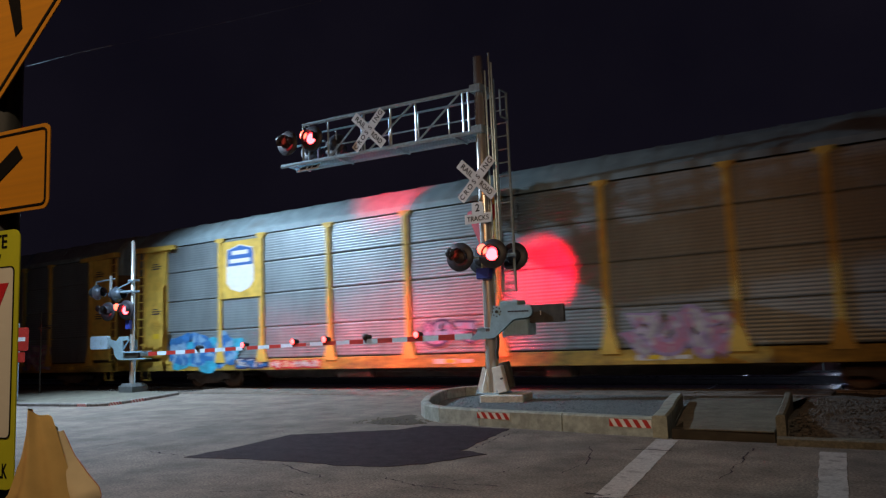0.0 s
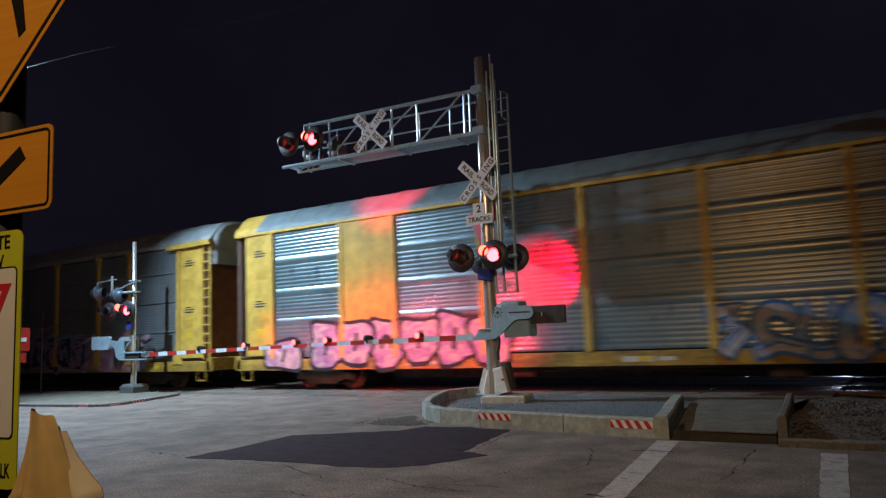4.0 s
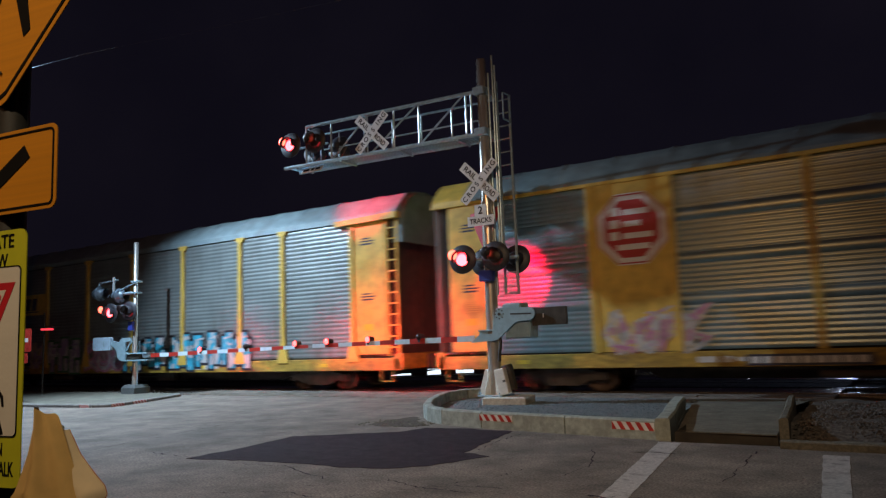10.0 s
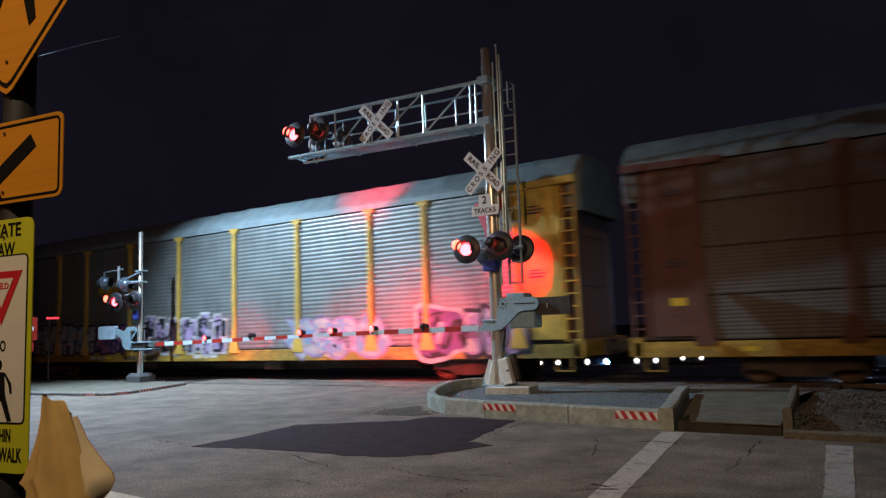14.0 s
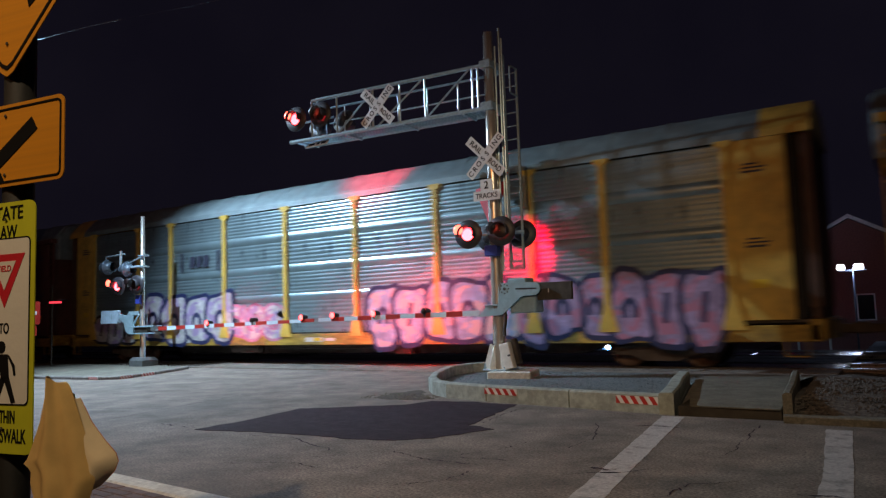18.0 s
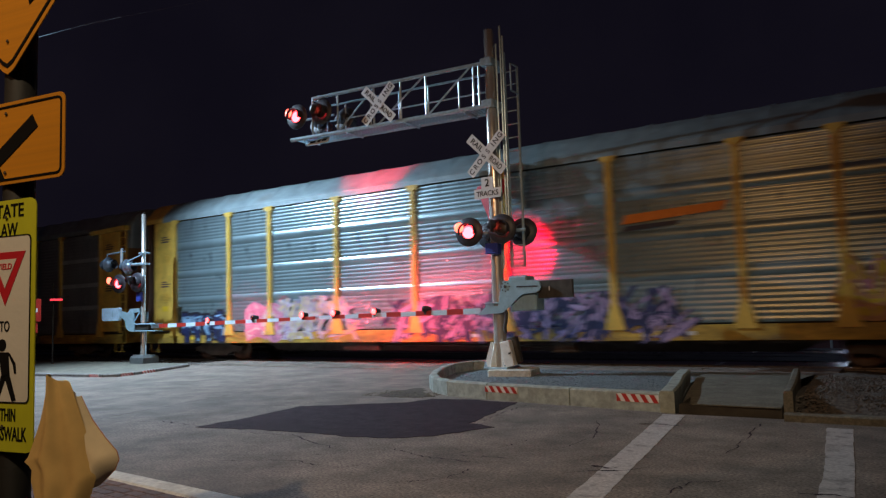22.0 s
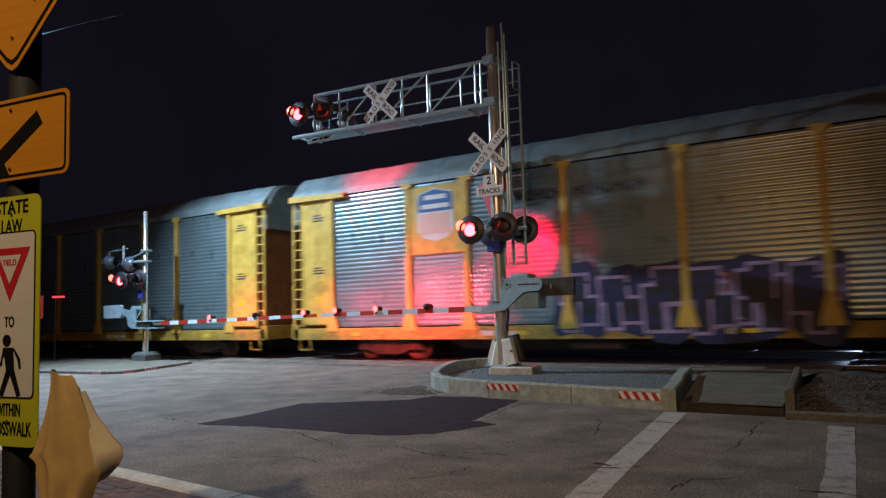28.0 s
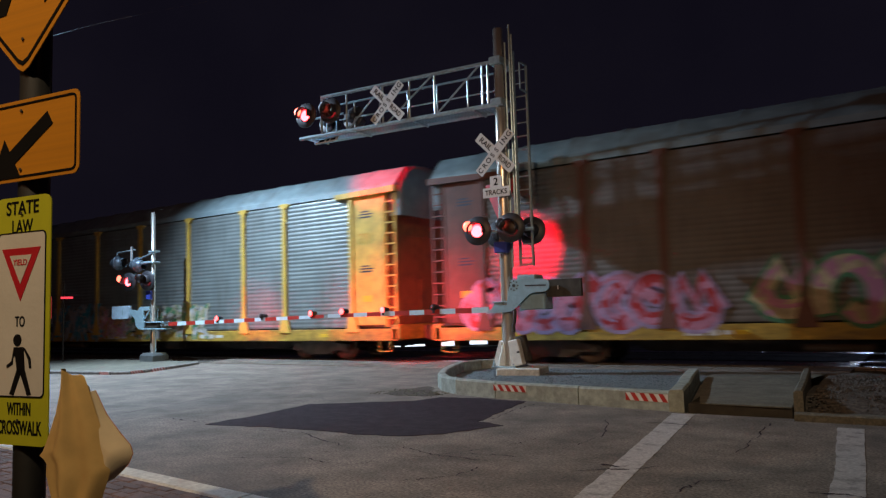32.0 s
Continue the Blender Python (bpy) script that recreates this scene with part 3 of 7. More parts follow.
# two tracks
track = tagged(new("railway_track"), "two parallel tracks of worn steel rails", kind="structure")
HEAD = [(-0.07, 0.0), (-0.07, 0.02), (-0.015, 0.04), (-0.015, 0.11), (-0.036, 0.125), (-0.036, 0.155), (-0.028, 0.165), (0.028, 0.165), (0.036, 0.155), (0.036, 0.125), (0.015, 0.11), (0.015, 0.04), (0.07, 0.02), (0.07, 0.0)]
for cy in (TRACK_Y, 22.65):
    for s in (-0.755, 0.755):
        part("rail", Geo().prism(HEAD, -320, 320, lambda a, b, h, y=cy + s: (h, y + a, RAIL_Z - 0.165 + b)), RAIL, track)
    ties = Geo()
    for i in range(260):
        x = -140 + i * 0.92
        if not -20.4 < x < -1.5:
            ties.box(x - 0.11, cy - 1.3, -0.2, x + 0.11, cy + 1.3, -0.06)
    tagged(part("ties", ties, TIE, track), kind="stuff")
crossing = tagged(new("crossing_surface"), "dark rubber and asphalt crossing panels between the rails", kind="structure")
for cy in (TRACK_Y, 22.65):
    for i in range(7):
        x0 = -20.3 + i * 2.68
        for a, b in ((-1.75, -0.83), (-0.67, 0.67), (0.83, 1.75)):
            part("panel", Geo().box(x0 + 0.01, cy + a, -0.1, x0 + 2.66, cy + b, RAIL_Z - 0.015, 0.012), RUBBER if a > -1 and b < 1 else ASPHALT, crossing)
for y0, y1 in ((15.7, 16.58), (20.12, 20.88)):
    part("apron", Geo().box(-20.3, y0, -0.1, -1.55, y1, 0.035, 0.02), ASPHALT, crossing)

# street markings and repairs lie a few millimetres proud
def marking(name, quad, material, label, z=0.004, cut=0.0, seed=0):
    r = random.Random(seed)
    pts = []
    for i in range(len(quad)):
        a, b = Vector(quad[i]), Vector(quad[(i + 1) % len(quad)])
        n = max(2, int((b - a).length / 0.12))
        for k in range(n):
            p = a.lerp(b, k / n)
            pts.append((p.x + r.uniform(-cut, cut), p.y + r.uniform(-cut, cut)))
    return solid(name, Geo().prism(pts, -0.002, z), material, label, kind="structure")


marking("crosswalk_line_1", [(-3.12, 10.06), (-2.82, 10.06), (-2.36, 6.5), (-2.1, 4.62), (-2.38, 4.62), (-2.62, 6.5)], ROADPAINT, "worn white painted crosswalk line", cut=0.006, seed=1)
marking("crosswalk_line_2", [(-1.09, 9.62), (-0.82, 9.62), (-0.64, 7.3), (-0.45, 4.6), (-0.72, 4.6), (-0.87, 7.26)], ROADPAINT, "worn white painted crosswalk line", cut=0.006, seed=2)
marking("asphalt_patch", [(-8.58, 6.71), (-8.59, 7.63), (-8.71, 8.43), (-8.78, 8.95), (-8.11, 9.38), (-7.35, 9.95), (-7.2, 10.5), (-6.6, 10.62), (-5.57, 10.5), (-5.5, 10.03), (-5.17, 8.41), (-4.72, 8.25), (-5.08, 7.4), (-5.43, 7.08), (-6.03, 6.95), (-6.7, 6.98), (-7.35, 6.91)],
        PATCH, "dark newer asphalt repair patch", z=0.006, cut=0.03, seed=3)
marking("dirt_patch", [(-8.5, 10.65), (-8.65, 11.2), (-8.5, 11.9), (-8.25, 11.8), (-7.85, 11.2), (-7.35, 10.85), (-7.55, 10.6), (-8.1, 10.5)], GUTTER, "dark crumbled dirt against the island's nose", z=0.005, cut=0.07, seed=9)
solid("kerb_debris", stones(160, lambda r: (r.uniform(-8.8, -7.4), r.uniform(10.5, 11.3), 0.008), 0.022), RAMPGREY, "small stones and leaves in the gutter", "debris", kind="stuff")
CRACKS = [[(-5.3, 10.3), (-5.25, 9.3), (-5.1, 8.6)], [(-9.0, 8.95), (-10.9, 8.2), (-13.5, 7.4)], [(-4.4, 6.4), (-4.0, 7.0), (-3.9, 7.6), (-3.3, 8.4)], [(-5.0, 5.4), (-4.6, 6.1), (-4.2, 6.5), (-3.6, 6.6)], [(-10.8, 6.4), (-9.6, 6.9), (-8.5, 6.8)],
          [(-10.6, 5.6), (-10.95, 7.2), (-11.2, 8.4), (-11.7, 10.6)], [(-6.4, 5.2), (-5.6, 5.6), (-5.1, 5.5)], [(-3.7, 9.2), (-3.3, 8.0), (-3.4, 7.0)],
          [(-4.04, 5.23), (-3.88, 5.4), (-3.73, 5.57), (-3.7, 6.0)], [(-5.62, 5.9), (-5.02, 6.53), (-4.41, 6.29), (-3.74, 6.29)], [(-1.77, 7.66), (-1.76, 8.72), (-1.83, 9.79)],
          [(-7.62, 6.65), (-6.81, 6.76), (-5.61, 6.26)], [(-1.85, 5.87), (-1.75, 6.34), (-1.36, 6.62)]]
for k, c in enumerate(CRACKS):
    r = random.Random(50 + k)
    fine = []
    for a, b in zip(c, c[1:]):
        for j in range(10):
            p = Vector(a).lerp(Vector(b), j / 10)
            fine.append((p.x + r.uniform(-.03, .03), p.y + r.uniform(-.03, .03)))
    rows = [[(x - 0.7 * s, y - s, 0.003), (x + 0.7 * s, y + s, 0.003)] for (x, y), s in zip(fine, [r.uniform(0.003, 0.013) for _ in fine])]
    solid("road_crack_%d" % (k + 1), Geo().strip(rows), PATCH, "dark tar-filled crack in the asphalt", kind="structure")
for k, c in enumerate(([(-2.86, 6.2), (-2.62, 6.42), (-2.42, 6.5), (-2.2, 6.8)], [(-2.75, 6.6), (-2.55, 6.55), (-2.45, 6.72)], [(-3.2, 9.1), (-2.95, 9.2), (-2.6, 9.15)], [(-0.95, 6.3), (-0.7, 6.36), (-0.5, 6.3)])):
    r = random.Random(80 + k)
    rows = []
    for a, b in zip(c, c[1:]):
        for j in range(7):
            p, s = Vector(a).lerp(Vector(b), j / 7), r.uniform(0.006, 0.03)
            rows.append([(p.x - 0.4 * s, p.y - s + r.uniform(-.02, .02), 0.006), (p.x + 0.4 * s, p.y + s, 0.006)])
    solid("line_wear_%d" % (k + 1), Geo().strip(rows), PATCH, "dark broken wear across the painted line", kind="structure")
# red and white hazard strips on kerb faces
def hazard_strip(p, q, z0, z1):
    """A slanted red and white strip stuck to a kerb face from p to q."""
    p, q = Vector((*p, 0)), Vector((*q, 0))
    d = (q - p).normalized()
    n = Vector((d.y, -d.x, 0))
    ln = (q - p).length
    ob = thing("hazard_strip", "slanted red and white reflective strip on a kerb", "reflector", group="kerb hazard strips")
    def place(a, b, h):
        w = p + d * a + n * h
        return (w.x, w.y, b)
    part("backing", Geo().prism([(0, z0), (ln, z0), (ln, z1), (0, z1)], 0.002, 0.006, place), SHEET, ob)
    k = 9
    for i in range(0, k, 2):
        a, b, sl = ln * i / k, ln * (i + 1) / k, -0.5 * (z1 - z0)
        part("red_stripe", Geo().prism([(max(a, 0.0), z0), (b, z0), (max(b - 0.07, 0.0), z1), (max(a - 0.07, 0.0), z1)], 0.006, 0.009, place), ARMRED, ob)


hazard_strip((-6.28, 10.73), (-5.62, 10.62), 0.13, 0.23)
hazard_strip((-3.86, 10.34), (-3.22, 10.24), 0.12, 0.23)

# the kerb nose round the slim mast
LEFT_NOSE = [(-60, 9.2), (-40, 10.0), (-24, 11.2), (-20.1, 11.6), (-18.9, 11.72), (-18.46, 11.98), (-18.55, 12.5), (-18.9, 13.45), (-19.4, 14.5), (-19.8, 15.3)]
nose = tagged(new("kerb"), "pale concrete kerb curving round the slim signal mast", kind="structure")
kerb(nose, LEFT_NOSE, 0.16, -0.2, 0.085, WORNKERB)
sheet("pavement_far", [(-60, 9.3), (-40, 10.1), (-24, 11.3), (-20.1, 11.7), (-18.95, 11.82), (-18.56, 12.04), (-18.65, 12.5), (-19.0, 13.45), (-19.5, 14.5), (-19.9, 15.3), (-20.3, 15.6), (-60, 15.6)], -0.2, 0.07, RAMPGREY, "grey asphalt footway behind the kerb")
hazard_strip((-18.47, 12.02), (-18.55, 12.46), 0.005, 0.08)
hazard_strip((-18.66, 12.8), (-18.88, 13.38), 0.005, 0.08)
hazard_strip((-19.35, 11.66), (-18.98, 11.70), 0.005, 0.08)

# ---- crossing signals ----
flat = lambda a, b, h: (a, h, b)


def rounded(w, h, r, n=4, cx=0.0, cz=0.0):
    """A rounded rectangle's outline."""
    pts = []
    for sx, sz, a0 in ((1, 1, 0), (-1, 1, 90), (-1, -1, 180), (1, -1, 270)):
        for k in range(n + 1):
            w0 = radians(a0 + 90 * k / n)
            pts.append((cx + sx * (w / 2 - r) + r * math.cos(w0), cz + sz * (h / 2 - r) + r * math.sin(w0)))
    return pts


def ring(outer, inner, y0, y1):
    """A flat band between two outlines."""
    n = len(outer)
    g = Geo()
    g.strip([[(a, y, b) for (a, b), y in ((o, y0), (i, y0), (i, y1), (o, y1))] for o, i in zip(outer + outer[:1], inner + inner[:1])], close=True)
    return g


FLASHERS = []


def lens_mesh(key, r, lit, dark, flat=False):
    """A lens disc, lit on its front (-y) and dark behind."""
    if key in MESHES:
        return MESHES[key]
    g = Geo().lathe((0, 0, 0), (0, 1, 0), [(-0.035, 0.001), (-0.034, r * 0.25), (-0.03, r * 0.5), (-0.022, r * 0.7), (-0.012, r * 0.9), (0, r), (0.012, r * 0.9), (0.03, r * 0.5), (0.035, 0.001)], 24)
    me = g.mesh(key, lit, True)
    me.materials.append(dark)
    me.materials.append(LENS_HOT)
    for p in me.polygons:
        p.material_index = 1 if p.center.y >= 0 else 2 if lit is LENS_ON and math.hypot(p.center.x, p.center.z + 0.02) < r * 0.8 else 0
    MESHES[key] = me
    return me


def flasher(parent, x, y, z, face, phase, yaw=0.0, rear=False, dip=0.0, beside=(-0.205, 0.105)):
    """One signal head: black round background, housing, visor and a flashing lens. face -1 looks to -y, +1 to +y."""
    base = Matrix.Translation((x, y, z)) @ Matrix.Rotation(radians(yaw) + (0 if face < 0 else math.pi), 4, "Z") @ Matrix.Rotation(radians(dip), 4, "X")
    head = part("signal_head", cached("signal_disc", lambda: Geo().lathe((0, 0, 0), (0, 1, 0), [(-0.012, 0.14), (-0.015, 0.325), (0.0, 0.33), (0.012, 0.325), (0.012, 0.14)], 28), BLACK, True), BLACK, parent, "round black background disc", base)
    part("housing", cached("signal_housing", lambda: Geo().lathe((0, 0, 0), (0, 1, 0), [(0.0, 0.17), (0.10, 0.165), (0.17, 0.12), (0.2, 0.001)], 20), BLACK, True), BLACK, head)
    if rear:
        part("visor", cached("signal_tube", lambda: Geo().lathe((0, 0, 0), (0, 1, 0), [(0.05, 0.165), (-0.33, 0.165), (-0.33, 0.172), (0.05, 0.172)], 24), BLACK, True), BLACK, head)
        lens = part("lens", lens_mesh("signal_bulb", 0.05, BULB_ON, LENS_OFF), BULB_ON, head, "red flashing lamp", (0, 0.03, 0))
    else:
        part("visor", cached("signal_visor", lambda: Geo().lathe((0, 0, 0), (0, 1, 0), [(0.0, 0.175), (-0.22, 0.185), (-0.22, 0.192), (0.0, 0.182)], 20, arc=0.62, start=-0.06), BLACK, True), BLACK, head)
        lens = part("lens", lens_mesh("signal_lens", 0.165, LENS_ON, LENS_OFF), LENS_ON, head, "red flashing lens", (0, -0.03, 0))
        part("lens_collar", cached("signal_collar", lambda: Geo().lathe((0, 0, 0), (0, 1, 0), [(-0.040, 0.150), (-0.044, 0.152), (-0.044, 0.178), (-0.040, 0.178), (-0.040, 0.150)], 24), BLACK, True), BLACK, head)
        # extra glowing disc, added to imitate the ghost image beside the lit lens
        side = part("lens_ghost", lens_mesh("signal_lens_ghost", 0.115, LENSGHOST_ON, LENS_OFF), LENSGHOST_ON, head, "small red disc imitating the lens's ghost image", (beside[0], -0.10, beside[1]))
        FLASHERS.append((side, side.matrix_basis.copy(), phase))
    FLASHERS.append((lens, lens.matrix_basis.copy(), phase))
    return head


def crossbuck(parent, x, y, z, rz=0.0):
    """Two crossed white blades lettered in black."""
    m = Matrix.Translation((x, y, z)) @ Matrix.Rotation(radians(rz), 4, "Z")
    for k, (ang, words) in enumerate(((-45, ("RAIL", "ROAD")), (45, ("CROSSING",)))):
        rot = Matrix.Rotation(radians(-ang), 4, "Y")
        blade = part("blade", cached("crossbuck_blade", lambda: Geo().prism([(-0.61, -0.1), (-0.60, -0.115), (0.60, -0.115), (0.61, -0.1), (0.61, 0.1), (0.60, 0.115), (-0.60, 0.115), (-0.61, 0.1)], 0, 0.004, lambda a, b, h: (a, h, b)), SHEET), SHEET, parent, "white reflective blade", m @ Matrix.Translation((0, -0.006 * k, 0)) @ rot)
        if k == 0:
            part("lettering", lettering("RAIL", 0.17, LETTER, width=0.38), LETTER, blade, "black letters", (-0.33, -0.003, 0))
            part("lettering", lettering("ROAD", 0.17, LETTER, width=0.38), LETTER, blade, "black letters", (0.33, -0.003, 0))
        else:
            for j, ch in enumerate("CROSSING"):
                part("lettering", lettering(ch, 0.17, LETTER), LETTER, blade, "black letter", (-0.525 + j * 0.15 + (0.03 if ch == "I" else 0), -0.003, 0))


MX, MY = -8.0, 14.42
mast = thing("cantilever_signal", "tall galvanised mast with cantilever arm and red flashing crossing lights", "crossing signal", (0, 0, 0))
part("foundation", Geo().box(-0.48, -0.42, -0.05, 0.48, 0.42, 0.20, 0.02), PALEKERB, mast, "square concrete footing", pose(MX + 0.33, MY - 0.02, 0, 0, 0, 12))
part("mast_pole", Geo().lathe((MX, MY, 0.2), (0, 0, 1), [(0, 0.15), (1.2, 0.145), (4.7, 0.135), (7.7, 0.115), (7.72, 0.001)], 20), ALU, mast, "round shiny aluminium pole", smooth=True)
# upright fins on the base plate, a tilted cover and its hose
part("base_plate", Geo().box(MX - 0.30, MY - 0.30, 0.20, MX + 0.30, MY + 0.30, 0.235, 0.008), GALV, mast, "steel base plate")
for ang in (8, 68, 128, 188, 248, 308):
    w = radians(ang)
    part("base_fin", Geo().prism([(0.10, 0.235), (0.31, 0.235), (0.30, 0.34), (0.17, 0.74), (0.10, 0.76)], -0.012, 0.012, lambda p, q, h, w=w: (MX + p * math.cos(w) - h * math.sin(w), MY + p * math.sin(w) + h * math.cos(w), q)), BASEWHITE, mast, "bright flared fin")
for s in (-1, 1):
    part("skirt_plate", Geo().prism([(s * 0.31, 0.235), (s * 0.10, 0.235), (s * 0.10, 0.78), (s * 0.15, 0.78), (s * 0.29, 0.36)], MY - 0.175, MY - 0.155, lambda a, b, h: (MX + a, h, b)), BASEWHITE, mast, "bright flared side plate")
for dx in (-0.27, 0.27):
    for dy in (-0.27, 0.27):
        part("anchor_bolt", cached("anchor_bolt", lambda: Geo().tube((0, 0, 0), (0, 0, 0.12), 0.018, n=6).tube((0, 0, 0.02), (0, 0, 0.05), 0.035, n=6), GALV), GALV, mast, at=(MX + dx * 0.93, MY + dy * 0.93, 0.235))
cover = part("base_cover", Geo().box(-0.12, -0.08, 0.0, 0.12, 0.08, 0.56, 0.015), BASEWHITE, mast, "tilted bright junction cover", Matrix.Translation((MX + 0.36, MY - 0.2, 0.25)) @ Matrix.Rotation(radians(-13), 4, "Y"))
part("latch", Geo().box(0.05, -0.1, 0.26, 0.11, -0.08, 0.30), DARK, cover)
part("cover_back", Geo().box(-0.02, 0.08, 0.05, 0.22, 0.22, 0.62, 0.02), DARK, cover, "dark rear half of the box")
hose = Geo()
HOSE = [(0.16, 1.62), (0.22, 1.56), (0.27, 1.42), (0.26, 1.25), (0.22, 1.10), (0.23, 0.96)]
for (a, b), (c, d) in zip(HOSE, HOSE[1:]):
    hose.tube((MX + a, MY - 0.16, b), (MX + c, MY - 0.17, d), 0.035, n=8)
part("hose", hose, CABLE, mast, "black flexible cable hose")

U, V = Vector((-0.9965, -0.083, 0)), Vector((-0.083, 0.9965, 0))


def arm_at(u, v, z):
    w = Vector((MX, MY, 0)) + U * u + V * v
    return (w.x, w.y, z)


FRONT, BACK = -0.16, 0.46
ZT, ZB = 7.10, 6.10
for v in (FRONT, BACK):
    part("chord", Geo().tube(arm_at(0.0, v, ZT if v == FRONT else ZT - 0.06), arm_at(5.0, v, ZT if v == FRONT else ZT - 0.06), 0.045 if v == FRONT else 0.028, n=10), GALV, mast, "arm chord")
    a, b = arm_at(-0.15, v, ZB), arm_at(5.72, v, ZB)
    part("chord", Geo().tube(a, b, 0.05, n=10), GALV, mast, "arm chord")
part("mid_rail", Geo().tube(arm_at(0.1, BACK, 6.62), arm_at(4.9, BACK, 6.62), 0.02, n=8), GALV, mast)
for u in (0.22, 0.36, 1.62, 2.32, 3.1, 4.2, 5.0):
    part("upright", Geo().tube(arm_at(u, FRONT, ZB), arm_at(u, FRONT, ZT), 0.026, n=8), GALV, mast)
for u in (0.3, 1.05, 1.9, 2.75, 3.6, 4.4, 5.0):
    part("upright", Geo().tube(arm_at(u, BACK, ZB), arm_at(u, BACK, ZT - 0.06), 0.022, n=8), GALV, mast)
for u0, u1 in ((0.45, 1.55), (1.7, 2.95), (3.1, 4.15)):
    part("diagonal", Geo().tube(arm_at(u0, FRONT, ZT - 0.04), arm_at(u1, FRONT, ZB + 0.04), 0.024, n=8), GALV, mast)
for u in (0.0, 5.0):
    part("cross_tie", Geo().tube(arm_at(u, FRONT, ZT - 0.02), arm_at(u, BACK, ZT - 0.06), 0.025, n=8), GALV, mast)
# walkway grating
walkway = part("walkway", Geo().box(0, 0, 0, 0.01, 0.01, 0.01), GALV, mast, "open steel walkway grating")
for i in range(62):
    u = 0.1 + i * 0.09
    part("grating_bar", cached("grating_bar", lambda: Geo().box(-0.012, -0.29, -0.02, 0.012, 0.29, 0.02), GALV), GALV, walkway, at=Matrix.Translation(arm_at(u, 0.15, ZB)) @ Matrix.Rotation(math.atan2(-0.083, -0.9965) + math.pi, 4, "Z"))
for u in (0.6, 2.2, 3.9, 5.3):
    part("walkway_bearer", Geo().tube(arm_at(u, FRONT - 0.03, ZB - 0.05), arm_at(u, BACK + 0.03, ZB - 0.05), 0.03, n=8), GALV, mast)
for z in (6.15, 7.12):
    part("clamp", Geo().box(MX - 0.15, MY - 0.22, z - 0.09, MX + 0.15, MY + 0.5, z + 0.09, 0.02), GALV, mast, "bolted steel clamp")
tip_plate = part("label_plate", Geo().box(-0.36, -0.006, -0.09, 0.36, 0.006, 0.09, 0.004), SHEET, mast, "small white label plate under the arm tip", Matrix.Translation(arm_at(4.95, FRONT + 0.16, ZB - 0.10)) @ Matrix.Rotation(radians(-38), 4, "X"))
for dx, w in ((-0.2, 0.2), (0.02, 0.1), (0.2, 0.16)):
    part("label_bar", Geo().box(dx - w / 2, -0.009, -0.04, dx + w / 2, -0.006, 0.04), LETTER, tip_plate)
# signal heads on the arm
for u, ph in ((5.42, 1), (4.62, 0)):
    w = arm_at(u, FRONT - 0.12, 6.66)
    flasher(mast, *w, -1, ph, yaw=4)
    w = arm_at(u - 0.1, BACK + 0.1, 6.66)
    flasher(mast, *w, 1, ph, yaw=4, rear=True, dip=16)
part("head_post", Geo().tube(arm_at(5.02, 0.1, ZB), arm_at(5.02, 0.1, 7.25), 0.03, n=8), GALV, mast)
part("head_arm", Geo().tube(arm_at(4.5, 0.1, 6.66), arm_at(5.55, 0.1, 6.66), 0.03, n=8), GALV, mast)
crossbuck(mast, *arm_at(2.92, FRONT - 0.08, 6.60), rz=3)
# signs and heads on the mast
crossbuck(mast, MX - 0.05, MY - 0.24, 4.98)
plate = part("tracks_plate", Geo().prism([(-0.34, -0.12), (0.34, -0.12), (0.34, 0.10), (0.15, 0.10), (0.15, 0.36), (-0.15, 0.36), (-0.15, 0.10), (-0.34, 0.10)], 0, 0.005, lambda a, b, h: (a, h, b)), SHEET, mast, "white plate reading 2 TRACKS", (MX - 0.06, MY - 0.23, 4.1))
part("lettering", lettering("2", 0.24, LETTER), LETTER, plate, at=(0, -0.003, 0.22))
part("lettering", lettering("TRACKS", 0.16, LETTER, width=0.56), LETTER, plate, at=(0, -0.003, -0.015))
tri3 = [(-0.61, 0.35), (0.61, 0.35), (0.64, 0.30), (0.03, -0.70), (-0.03, -0.70), (-0.64, 0.30)]
part("yield_plate", Geo().prism(tri3, 0.0, 0.004, flat), YIELD, mast, "dull red triangular plate turned aside behind the track count plate", Matrix.Translation((MX - 0.27, MY + 0.34, 4.08)) @ Matrix.Rotation(radians(-27), 4, "Z"))
for dx, ph in ((-0.53, 1), (0.31, 0)):
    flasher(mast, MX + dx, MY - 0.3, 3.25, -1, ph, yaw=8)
    flasher(mast, MX + dx + 0.15, MY + 0.42, 3.22, 1, ph, yaw=8, rear=True, dip=7)
part("head_arm", Geo().tube((MX - 0.66, MY - 0.15, 3.22), (MX + 0.75, MY - 0.05, 3.22), 0.035, n=8), GALV, mast)
part("head_arm", Geo().tube((MX - 0.2, MY + 0.28, 3.22), (MX + 0.6, MY + 0.28, 3.22), 0.035, n=8), GALV, mast)
part("junction_box", Geo().box(MX - 0.14, MY - 0.3, 2.72, MX + 0.18, MY - 0.1, 2.96, 0.02), BLUEPLATE, mast, "small blue number plate box")
